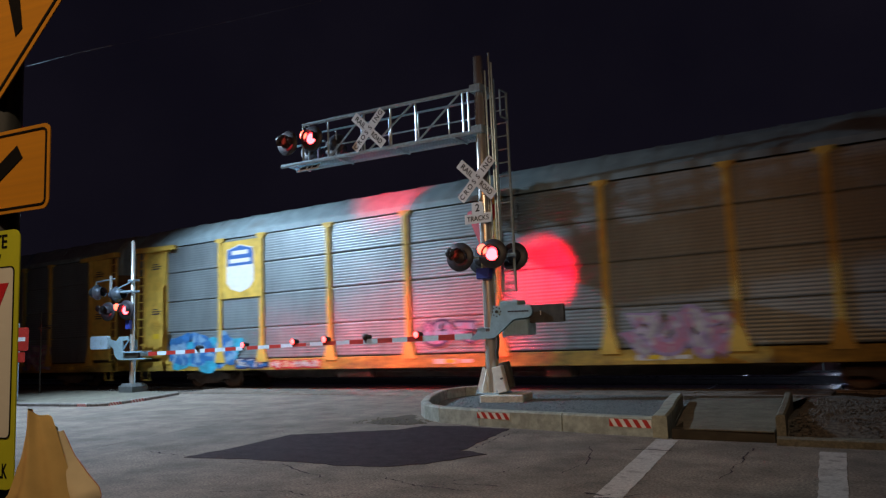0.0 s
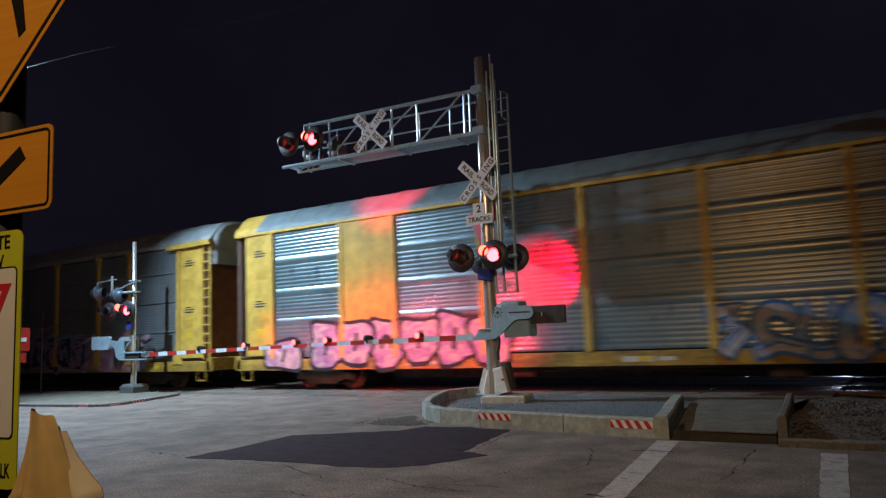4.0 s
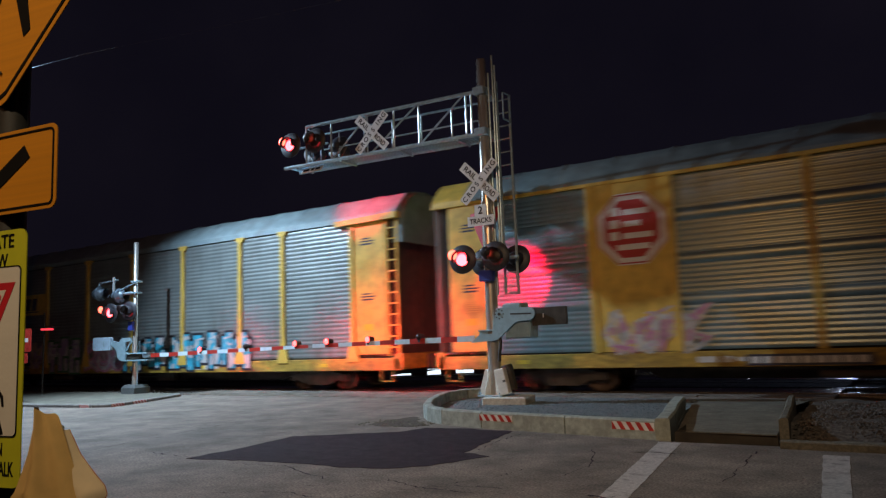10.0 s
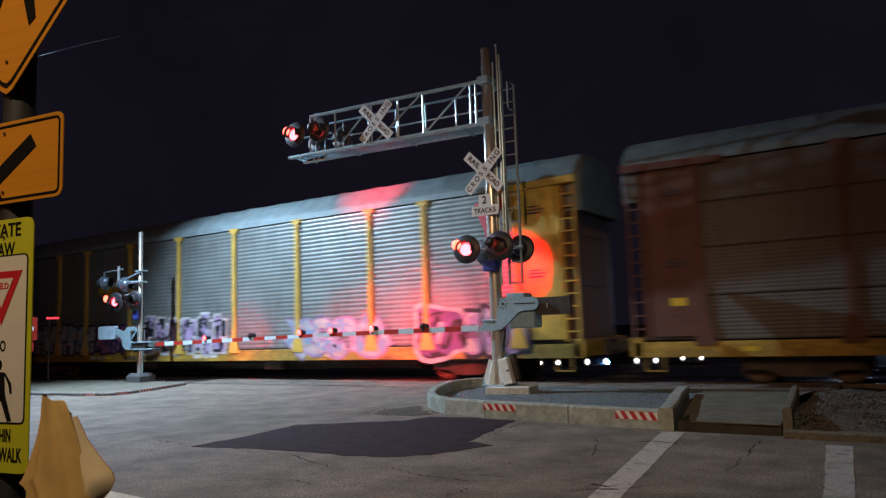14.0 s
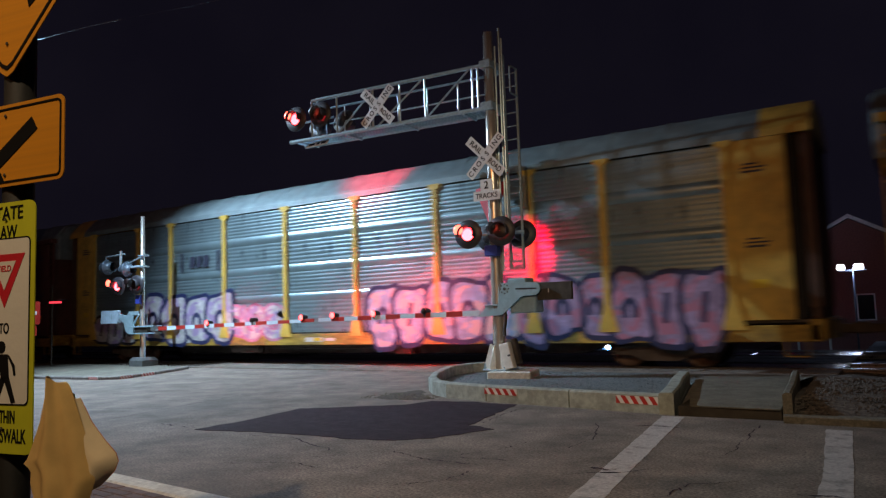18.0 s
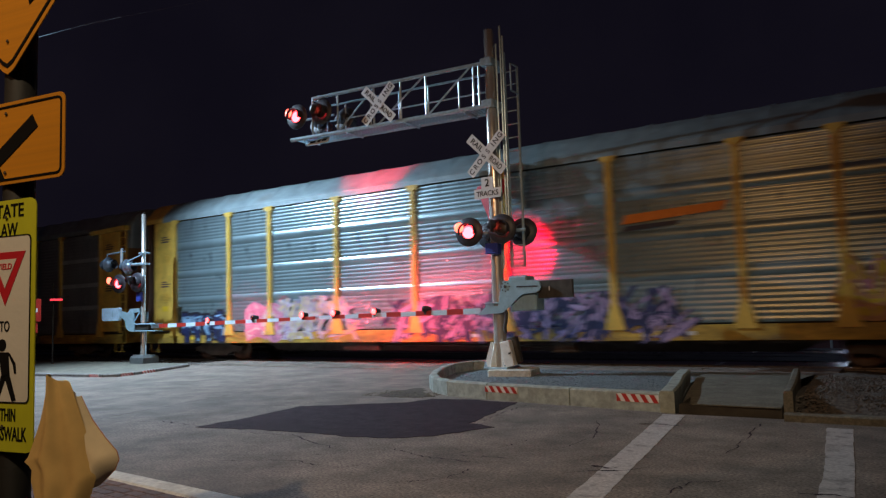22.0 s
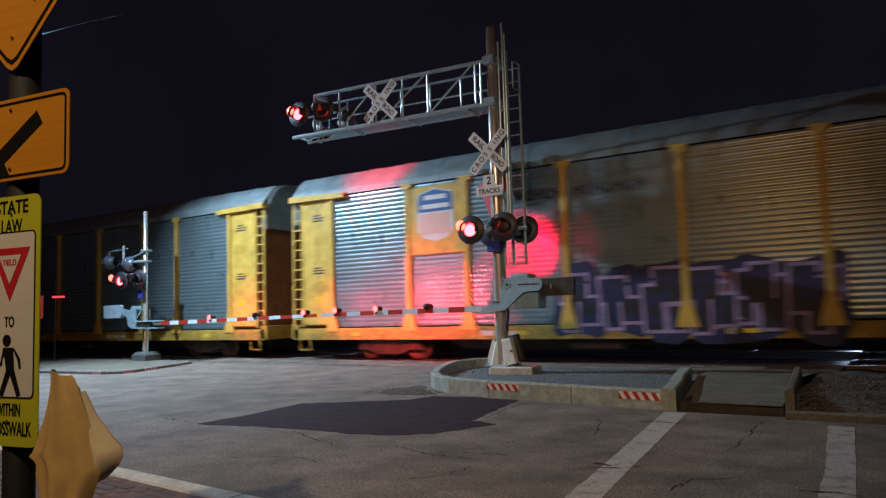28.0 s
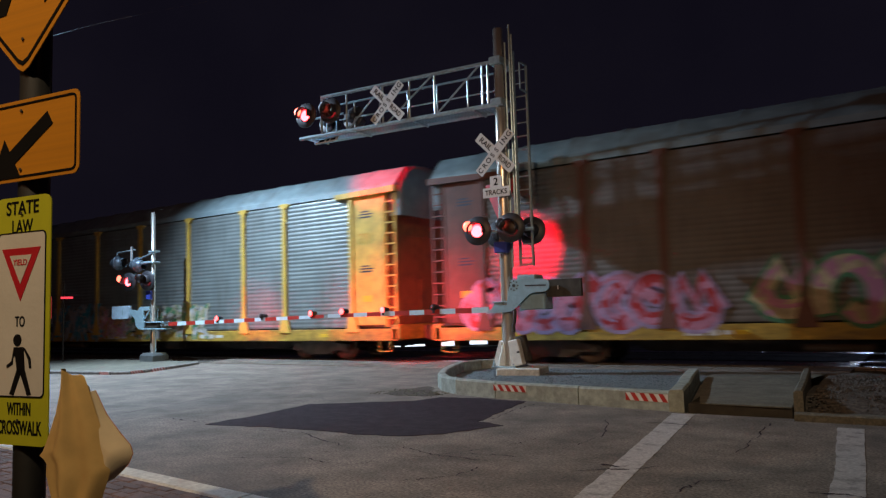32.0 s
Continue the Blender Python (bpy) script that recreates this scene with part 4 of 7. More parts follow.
# ladder up the mast with its back rails
LX, LY = MX + 0.31, MY + 0.12
for dx, zt in ((0.0, 7.35), (0.31, 6.95)):
    part("ladder_rail", Geo().box(LX + dx - 0.025, LY - 0.02, 2.45, LX + dx + 0.025, LY + 0.03, zt, 0.006), GALV, mast)
part("ladder_foot", Geo().box(LX - 0.03, LY - 0.03, 2.42, LX + 0.34, LY + 0.03, 2.46).box(LX - 0.03, LY - 0.03, 2.58, LX + 0.34, LY + 0.03, 2.61), GALV, mast)
for i in range(15):
    part("rung", cached("ladder_rung", lambda: Geo().tube((0, 0, 0), (0.31, 0, 0), 0.014, n=6), GALV), GALV, mast, at=(LX, LY, 2.6 + i * 0.305))
for dx, z0, z1 in ((0.16, 2.4, 7.55), (0.27, 3.0, 7.95), (0.33, 3.0, 7.7)):
    part("conduit", Geo().tube((MX + dx, MY + 0.02, z0), (MX + dx, MY + 0.02, z1), 0.024, n=8), GALV, mast)
part("ladder_hoop", Geo().box(LX + 0.31, LY - 0.35, 6.3, LX + 0.34, LY - 0.32, 6.95).box(LX + 0.31, LY - 0.35, 6.92, LX + 0.34, LY + 0.02, 6.95).box(LX + 0.31, LY - 0.35, 6.3, LX + 0.34, LY + 0.02, 6.33), GALV, mast)


def gate_arm(ob, x, y, z, tip, tip_z, glow, key, lamps, length):
    """The tapering arm of red and white sections, with its small lamps."""
    n = round(abs(tip - x) / length)
    for i in range(n):
        a, b = x + (tip - x) * i / n, x + (tip - x) * (i + 1) / n
        za, zb = z + (tip_z - z) * i / n, z + (tip_z - z) * (i + 1) / n
        h0, h1 = 0.066 - 0.02 * i / n, 0.066 - 0.02 * (i + 1) / n
        g = Geo().strip([[(a, y - 0.05, za - h0), (a, y - 0.05, za + h0), (a, y - 0.01, za + h0), (a, y - 0.01, za - h0)], [(b, y - 0.05, zb - h1), (b, y - 0.05, zb + h1), (b, y - 0.01, zb + h1), (b, y - 0.01, zb - h1)]], close=True)
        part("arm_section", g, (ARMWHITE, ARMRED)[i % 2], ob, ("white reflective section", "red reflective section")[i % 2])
    for lx, ph in lamps:
        lz = z + (tip_z - z) * (lx - x) / (tip - x) + 0.10
        lamp = part("gate_light", cached("gate_light_case", lambda: Geo().lathe((0, 0, 0), (0, 1, 0), [(-0.055, 0.072), (-0.06, 0.078), (0.05, 0.078), (0.06, 0.062), (0.155, 0.062), (0.155, 0.056), (0.05, 0.056)], 14), BLACK), BLACK, ob, "small red gate arm light", (lx, y - 0.03, lz))
        part("clip", cached("gate_light_clip", lambda: Geo().box(-0.03, -0.03, -0.13, 0.03, 0.03, -0.06), BLACK), BLACK, lamp)
        lens = part("lens", lens_mesh("gate_lens", 0.072, ARMLIGHT, LENS_OFF), ARMLIGHT, lamp, "", (0, -0.055, 0))
        back = part("lens", lens_mesh(key, 0.022, glow, LENS_OFF), glow, lamp, "", Matrix.Translation((0, 0.075, 0)) @ Matrix.Rotation(math.pi, 4, "Z"))
        if ph is not None:
            FLASHERS.append((lens, lens.matrix_basis.copy(), ph))
            FLASHERS.append((back, back.matrix_basis.copy(), ph))


def gate_thing():
    return thing("crossing_gate", "lowered red and white striped crossing gate arm with counterweight", "crossing gate", (0, 0, 0), group="crossing gates")


# the near gate: a bent bracket with a round nose, hub, motor behind and a dark weight
GY = MY - 0.12
near_gate = gate_thing()
at_mast = lambda a, b, h: (MX + a, h, b)
NOSE = [(1.0 + 0.14 * math.cos(radians(w)), 1.96 + 0.14 * math.sin(radians(w))) for w in range(90, -91, -20)]
BRACKET = [(0.22, 2.11)] + NOSE + [(0.74, 1.81), (0.66, 1.78), (0.32, 1.50), (0.22, 1.43), (0.12, 1.41), (-0.45, 1.38), (-0.22, 1.56), (0.09, 1.56), (0.15, 1.86)]
part("arm_bracket", Geo().prism(BRACKET, GY - 0.09, GY - 0.05, at_mast), GREY, near_gate, "bent grey steel arm bracket with a round nose")
part("arm_bracket", Geo().prism(BRACKET[:-4] + [(0.12, 1.6)], GY + 0.46, GY + 0.50, at_mast), GREY, near_gate, "rear plate of the bracket")
part("flange", Geo().box(MX - 0.27, GY - 0.09, 1.62, MX + 0.09, GY + 0.12, 1.65, 0.006).box(MX - 0.25, GY - 0.04, 1.44, MX - 0.05, GY + 0.08, 1.62), GREY, near_gate, "arm socket with a top flange")
part("slot", Geo().prism([(0.56, 1.955), (1.06, 1.945), (1.06, 1.975), (0.56, 1.985)], GY - 0.094, GY - 0.088, at_mast), BLACK, near_gate, "long dark slot")
part("hub", Geo().tube((MX + 0.29, GY - 0.09, 1.98), (MX + 0.29, GY - 0.105, 1.98), 0.035, n=12), DARK, near_gate)
for i in range(8):
    w = 2 * math.pi * i / 8
    part("bolt", cached("gate_bolt", lambda: Geo().tube((0, 0, 0), (0, -0.006, 0), 0.017, n=6), DARK), DARK, near_gate, at=(MX + 0.29 + 0.10 * math.cos(w), GY - 0.09, 1.98 + 0.10 * math.sin(w)))
part("motor_box", Geo().box(MX + 0.36, GY, 1.44, MX + 0.98, GY + 0.42, 1.82, 0.03), GREY, near_gate, "grey motor housing")
part("motor_lid", Geo().box(MX + 0.30, GY + 0.02, 2.08, MX + 0.76, GY + 0.42, 2.21, 0.03), GREY, near_gate, "raised lid of the mechanism")
part("motor_side", Geo().box(MX + 0.34, GY - 0.01, 1.82, MX + 0.9, GY + 0.40, 2.08, 0.02), DARK, near_gate, "dark gear case")
part("counterweight", Geo().box(MX + 1.02, GY + 0.02, 1.70, MX + 1.82, GY + 0.10, 2.08, 0.01), DARK, near_gate, "dark flat counterweight plate")
# slim highlight on the weight, made as a white strip
part("weight_glint", Geo().box(MX + 1.28, GY + 0.012, 1.86, MX + 1.30, GY + 0.022, 1.95), SHEET, near_gate, "thin white strip standing in for a highlight")
gate_arm(near_gate, MX - 0.40, GY, 1.47, -13.25, 1.43, GATEBACK, "gate_back_lens", ((-9.89, 0), (-11.41, 1), (-12.74, None)), 0.44)

# the far gate: a pale square weight on a cranked link, and the socket before the pole
NX, NY = -22.3, 15.35
FY = NY - 0.12
far_gate = gate_thing()
at_pole = lambda a, b, h: (NX + a, h, b)
part("counterweight", Geo().prism(rounded(1.0, 0.45, 0.06, cx=-1.58, cz=1.75), FY - 0.10, FY + 0.02, at_pole), PALEBLUE, far_gate, "pale square counterweight plate")
part("weight_mark", Geo().box(NX - 1.45, FY - 0.106, 1.66, NX - 1.41, FY - 0.10, 1.86), GREY, far_gate)
part("arm_bracket", Geo().prism([(-1.1, 1.86), (-0.66, 1.77), (-0.49, 1.92), (0.0, 1.92), (0.0, 1.80), (-0.30, 1.78), (-0.30, 1.46), (-0.2, 1.40), (-0.2, 1.16), (-0.58, 1.16), (-0.74, 1.28), (-0.80, 1.52), (-1.1, 1.68)], FY - 0.05, FY, at_pole), GREY, far_gate, "cranked grey link plate")
part("arm_bracket", Geo().prism([(-0.34, 1.80), (0.04, 1.80), (0.04, 1.46), (-0.34, 1.46)], FY + 0.25, FY + 0.29, at_pole), GREY, far_gate, "rear plate of the link")
part("stay", Geo().tube((NX - 0.28, FY - 0.03, 1.48), (NX + 0.02, FY - 0.03, 1.80), 0.025, n=8), GREY, far_gate)
part("socket_plate", Geo().box(NX - 0.26, FY - 0.22, 1.37, NX + 1.08, FY + 0.1, 1.41, 0.006), GREY, far_gate, "upper plate of the arm socket")
part("socket_plate", Geo().box(NX - 0.26, FY - 0.20, 1.14, NX + 1.08, FY + 0.1, 1.18, 0.006), GREY, far_gate, "lower plate of the arm socket")
part("socket", Geo().box(NX - 0.04, FY - 0.17, 1.19, NX + 0.66, FY + 0.05, 1.36, 0.03), DARK, far_gate, "dark arm socket")
gate_arm(far_gate, NX + 0.62, FY, 1.30, -14.3, 1.42, GATEBACK_DIM, "gate_back_lens_dim", ((-18.76, 1), (-16.75, 0), (-14.74, None)), 0.45)

mast2 = thing("signal_mast", "slim galvanised crossing signal mast with red flashing lights", "crossing signal", (0, 0, 0))
part("foundation", Geo().strip([[(NX - 0.30 - k, NY - 0.30 - k, h), (NX + 0.42 + k, NY - 0.30 - k, h), (NX + 0.42 + k, NY + 0.30 + k, h), (NX - 0.30 - k, NY + 0.30 + k, h)] for k, h in ((0.02, -0.05), (0.0, 0.0), (0.0, 0.26), (-0.08, 0.36), (-0.2, 0.36))], close=True), CASTGREY, mast2, "cast junction base")
part("mast_pole", Geo().lathe((NX, NY, 0.3), (0, 0, 1), [(0, 0.09), (1.1, 0.085), (1.12, 0.078), (4.85, 0.074), (4.87, 0.001)], 16), ALU, mast2, "round aluminium pole", smooth=True)
part("conduit", Geo().tube((NX + 0.28, NY - 0.1, 0.3), (NX + 0.3, NY - 0.1, 1.15), 0.022, n=8), GALV, mast2)
for dx, ph in ((-1.02, 1), (0.02, 0)):
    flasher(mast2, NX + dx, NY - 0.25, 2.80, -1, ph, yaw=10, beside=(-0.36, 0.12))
part("head_arm", Geo().tube((NX - 1.0, NY - 0.12, 3.02), (NX + 0.25, NY - 0.12, 3.02), 0.022, n=8), GALV, mast2)
part("head_arm", Geo().tube((NX - 1.06, NY - 0.12, 3.44), (NX + 0.15, NY - 0.12, 3.42), 0.05, n=10), GALV, mast2, "thick lower pipe")
part("head_arm", Geo().tube((NX - 1.93, NY - 0.12, 3.88), (NX - 0.85, NY - 0.12, 3.92), 0.028, n=8).tube((NX - 1.93, NY - 0.12, 3.62), (NX - 1.93, NY - 0.12, 3.90), 0.028, n=8), GALV, mast2, "bent upper pipe")
part("head_brace", Geo().tube((NX - 0.9, NY - 0.12, 3.52), (NX + 0.2, NY - 0.1, 3.78), 0.025, n=8), GALV, mast2)
part("head_post", Geo().tube((NX - 1.07, NY - 0.12, 3.40), (NX - 1.07, NY - 0.12, 4.04), 0.05, n=10), GALV, mast2)
for z in (3.42, 3.80):
    part("collar", Geo().box(NX - 0.1, NY - 0.14, z - 0.03, NX + 0.24, NY + 0.1, z + 0.03, 0.01), GALV, mast2)
for dx, z in ((-1.93, 3.52), (-0.78, 3.38)):
    hd = part("signal_head", cached("side_head", lambda: Geo().lathe((0, 0, 0), (1, 0.25, 0), [(-0.3, 0.001), (-0.26, 0.12), (-0.12, 0.2), (0.0, 0.21), (0.02, 0.27), (0.05, 0.27), (0.05, 0.17), (0.3, 0.17)], 20), SIDEHEAD, True), SIDEHEAD, mast2, "unlit signal head turned sideways", (NX + dx, NY - 0.1, z))
part("number_plate_box", Geo().box(NX - 0.16, NY - 0.18, 2.16, NX + 0.08, NY - 0.08, 2.46, 0.01), BLUEPLATE, mast2, "small blue plate")

# ---- crosswalk sign post beside the camera ----
SIGN, FLAGS = pose(-2.7915, 1.333, 0, 0, 0, 9), pose(-2.80, 1.315, 0, 0, 0, 19)
sign_post = thing("crosswalk_sign", "sign post with orange arrow signs and a lime yield-to-pedestrians panel", "road sign", SIGN)
part("post", Geo().lathe((-0.02, 0.07, 0.09), (0, 0, 1), [(0, 0.055), (3.4, 0.055), (3.42, 0.001)], 14), POSTGREEN, sign_post, "dark metal post", smooth=True)
law = part("law_panel", Geo().prism(rounded(0.305, 0.895, 0.035), 0, 0.004, flat), LIME, sign_post, "fluorescent lime panel reading STATE LAW YIELD TO pedestrians WITHIN CROSSWALK", (0.016, 0, 1.49))
part("white_field", ring(rounded(0.262, 0.595, 0.02, cz=0.02), rounded(0.254, 0.587, 0.018, cz=0.02), -0.0035, -0.001), LETTER, law)
part("white_field", Geo().prism(rounded(0.254, 0.587, 0.018, cz=0.02), -0.002, -0.0005, flat), CREAM, law, "cream white inner field")
for body, wd, ht, z in (("STATE", 0.175, 0.050, 0.405), ("LAW", 0.112, 0.050, 0.335), ("TO", 0.052, 0.038, -0.01), ("WITHIN", 0.125, 0.045, -0.322), ("CROSSWALK", 0.238, 0.050, -0.388)):
    part("lettering", lettering(body, 0.06, LETTER, width=wd, height=ht), LETTER, law, "black letters", (0, -0.0012 if abs(z) > 0.3 else -0.003, z))
tri = [(-0.105, 0.258), (0.105, 0.258), (0.0, 0.065)]
part("yield_symbol", Geo().prism(tri, -0.004, -0.002, flat), YIELD, law, "red yield triangle")
part("yield_symbol", Geo().prism([(-0.06, 0.232), (0.06, 0.232), (0.0, 0.128)], -0.0055, -0.004, flat), CREAM, law, "white centre of the yield triangle")
part("lettering", lettering("YIELD", 0.03, YIELD, width=0.075), YIELD, law, "small red letters", (0, -0.0062, 0.205))
# walking pictogram: head, torso, arms and legs as flat bars
fig = Geo().prism([(0.022 * math.cos(i * 0.5236) - 0.012, 0.022 * math.sin(i * 0.5236) - 0.075) for i in range(12)], -0.004, -0.002, flat)
for q in ([(-0.03, -0.10), (0.022, -0.10), (0.03, -0.18), (-0.01, -0.19)], [(-0.01, -0.185), (0.028, -0.175), (0.065, -0.268), (0.045, -0.272), (0.01, -0.2)],
          [(-0.012, -0.18), (0.012, -0.19), (-0.028, -0.272), (-0.05, -0.268)], [(-0.03, -0.10), (-0.02, -0.125), (-0.042, -0.15), (-0.068, -0.165), (-0.066, -0.175), (-0.035, -0.162)],
          [(0.018, -0.10), (0.03, -0.105), (0.06, -0.14), (0.065, -0.175), (0.055, -0.175), (0.048, -0.145)]):
    fig.prism(q, -0.004, -0.002, flat)
part("walking_pictogram", fig, LETTER, law, "black walking pictogram")
for z in (0.385, -0.36):
    part("bolt", cached("sign_bolt", lambda: Geo().lathe((0, 0, 0), (0, -1, 0), [(0, 0.0065), (0.002, 0.006), (0.003, 0.001)], 10), DARK), DARK, law, at=(0, -0.006, z))
arrow = part("arrow_panel", Geo().prism(rounded(0.61, 0.305, 0.03), 0, 0.004, flat), ORANGE, sign_post, "orange panel with a black arrow pointing down", (0, 0.002, 2.15))
part("border", ring(rounded(0.583, 0.278, 0.022), rounded(0.569, 0.264, 0.016), -0.003, -0.0005), LETTER, arrow)
ang = radians(212)
ca, sa = math.cos(ang), math.sin(ang)
sh = [(-0.20, -0.028), (0.04, -0.028), (0.04, -0.085), (0.17, 0.0), (0.04, 0.085), (0.04, 0.028), (-0.20, 0.028)]
part("black_arrow", Geo().prism([(p * ca - q * sa - 0.015, p * sa + q * ca - 0.04) for p, q in sh], -0.003, -0.001, flat), LETTER, arrow)
for z in (0.11, -0.11):
    part("bolt", cached("sign_bolt", lambda: Geo(), DARK), DARK, arrow, at=(0, -0.004, z))
DIAMOND = [(0.0, -0.535), (0.03, -0.52), (0.52, -0.03), (0.535, 0.0), (0.52, 0.03), (0.03, 0.52), (-0.03, 0.52), (-0.52, 0.03), (-0.535, 0.0), (-0.52, -0.03), (-0.03, -0.52)]
dia = part("diamond_panel", Geo().prism(DIAMOND, 0, 0.004, flat), ORANGE, sign_post, "orange diamond warning panel with black legs of a pictogram", (0, 0.002, 2.945))
part("border", ring([(a * 0.955, b * 0.955) for a, b in DIAMOND], [(a * 0.925, b * 0.925) for a, b in DIAMOND], -0.003, -0.0005), LETTER, dia)
for q in ([(-0.05, -0.05), (0.02, -0.05), (-0.10, -0.30), (-0.165, -0.30)], [(0.04, 0.02), (0.10, 0.02), (0.1275, -0.125), (0.15, -0.268), (0.115, -0.292), (0.065, -0.12)], [(-0.07, 0.2), (0.08, 0.2), (0.06, -0.05), (-0.05, -0.05)]):
    part("black_symbol", Geo().prism(q, -0.003, -0.001, flat), LETTER, dia)
part("bolt", cached("sign_bolt", lambda: Geo(), DARK), DARK, dia, at=(0, -0.004, -0.41))


def draped(levels, folds, depth, turn):
    """Cloth hanging in soft folds: at each height its two edges, with waves that grow downwards."""
    rows, n = [], 36
    for k, (z, a, b) in enumerate(levels):
        row = []
        for i in range(n + 1):
            u = i / n
            x = a + (b - a) * u
            amp = depth * (0.35 + 0.65 * k / len(levels))
            row.append((x, -0.04 - amp * (0.5 + 0.5 * math.cos(folds * 2 * math.pi * u + turn)) - 0.05 * math.sin(math.pi * u), z + 0.012 * math.sin(5 * u + k)))
        rows.append(row)
    return rows


cloth_rows = draped([(1.307, 0.285, 0.34), (1.29, 0.277, 0.355), (1.236, 0.264, 0.374), (1.162, 0.247, 0.402), (1.087, 0.216, 0.435), (1.05, 0.20, 0.45), (1.027, 0.187, 0.458), (1.003, 0.207, 0.462), (0.985, 0.22, 0.464), (0.956, 0.22, 0.462), (0.896, 0.242, 0.44), (0.80, 0.28, 0.40)], 2.2, 0.03, 0.6)
flag = thing("crossing_flag", "limp orange cloth crossing flag hanging from the sign post", "flag", FLAGS, group="crossing flags")
part("cloth", Geo().strip(cloth_rows), CLOTH, flag, "faded orange cloth", smooth=True)
under = draped([(1.25, 0.35, 0.372), (1.162, 0.36, 0.418), (1.087, 0.37, 0.475), (1.045, 0.38, 0.515), (1.025, 0.385, 0.525), (1.003, 0.39, 0.51), (0.98, 0.40, 0.48), (0.95, 0.41, 0.45)], 1.0, 0.006, 0.3)
under = [[(x, y + 0.03, z) for x, y, z in r] for r in under]
part("cloth", Geo().strip(under), PALECLOTH, flag, "paler single layer of cloth", smooth=True)
hem = Geo()
for r0, r1 in zip(under, under[1:]):
    hem.tube(r0[-1], r1[-1], 0.0014, n=6)
part("hem", hem, CLOTHEDGE, flag, "bright orange hem")
part("flag_stick", Geo().tube((0.31, -0.02, 0.55), (0.31, -0.02, 1.16), 0.008, n=8), TIE, flag, "wooden stick")
flag2 = thing("crossing_flag", "limp orange cloth crossing flag hanging behind the sign", "flag", FLAGS, group="crossing flags")
part("cloth", Geo().strip([[(x - 0.62, y + 0.02, z - 0.28) for x, y, z in r] for r in cloth_rows[:9]]), CLOTH, flag2, "faded orange cloth", smooth=True)
part("flag_stick", Geo().tube((-0.4, 0.0, 0.3), (-0.4, 0.0, 1.04), 0.012, n=8), TIE, flag2, "wooden stick")

# ---- the freight train ----
LEN, BOT, SEAM = 27.5, 0.60, 4.99      # body length, sill and roof-seam heights above the rail
POSTS = [1.7, 4.58, 6.53, 9.4, 12.28, 15.17, 18.07, 20.98, 22.93, 25.77]
SPEED, PITCH, FIRST = 13.0525, 28.69, -24.13
DRIFT = [(0, -0.08), (4, 0.0), (8, 0.07), (12, 0.18), (14, 0.26), (17.5, 0.29), (20, 0.19), (22, 0.11), (24, -0.04), (26, -0.13), (28, -0.2), (30, -0.19), (32, -0.24)]
TOP = SEAM


def ribbed(width, pitch, depth, breaks, flats=()):
    """A corrugated side panel of that width, with sunk joints at the breaks or plain bands between the groups of ribs."""
    between = flats or tuple((z - 0.018, z + 0.018) for z in breaks)
    edges = [0.99] + [z for pair in between for z in pair] + [TOP - 0.03]
    prof = []
    for z0, z1 in zip(edges[::2], edges[1::2]):
        n = max(1, round((z1 - z0) / pitch))
        p = (z1 - z0) / n
        if prof:
            y = -depth * 0.6 if flats else 0.07
            prof += [(y, prof[-1][1] + 0.004), (y, z0 - 0.004)]
        prof += [(-depth * (0.5 - 0.5 * math.cos(2 * math.pi * i / 8)) ** 0.7, z0 + i * p / 8) for i in range(8 * n + 1)]
    return Geo().strip([[(0, y, z) for y, z in prof], [(width, y, z) for y, z in prof]])


def roof_skin(x0, x1, ribs):
    """The curved roof with its raised cross ribs and turned-down eaves."""
    half = [(0.0, 0.0), (0.02, 0.16), (0.07, 0.24), (0.42, 0.62), (0.62, 0.76), (0.9, 0.83), (1.525, 0.88)]
    prof = half + [(3.05 - y, z) for y, z in half[-2::-1]]
    xs = [x0, x0 + 0.02]
    x = x0 + 1.38
    while ribs and x < x1 - 0.7:
        xs += [x - 0.06, x - 0.04, x + 0.04, x + 0.06]
        x += 1.38
    xs += [x1 - 0.02, x1]
    rows = []
    for k, x in enumerate(xs):
        lift = 0.022 if ribs and 2 <= k < len(xs) - 2 and (k - 2) % 4 in (1, 2) else 0.0
        rows.append([(x, y + (lift if y > 1.6 else -lift if y < 1.4 else 0) * (0.4 if z < 0.5 else 0.2), TOP + z + (lift if z > 0.3 else 0)) for y, z in prof])
    g = Geo().strip(rows)
    g.f += [tuple(range(len(prof) - 1, -1, -1)), tuple(range(len(rows) * len(prof) - len(prof), len(rows) * len(prof)))]
    return g


def end_hood(end):
    """The rounded galvanised hood at a car's end, hanging down over the door tops."""
    half = [(0.14, -0.75), (0.14, 0.05), (0.20, 0.28), (0.46, 0.60), (0.66, 0.73), (0.95, 0.80), (1.525, 0.84)]
    prof = half + [(3.05 - y, z) for y, z in half[-2::-1]]
    rows = []
    for dx, k in ((0.0, 1.0), (0.28, 1.0), (0.37, 0.985), (0.41, 0.95)):
        x = LEN - 0.34 + dx if end else 0.34 - dx
        rows.append([(x, 1.525 + (y - 1.525) * k, TOP - 0.75 + (z + 0.75) * k) for y, z in prof])
    g = Geo().strip(rows)
    g.f += [tuple(range(3 * len(prof), 4 * len(prof)))]
    return g


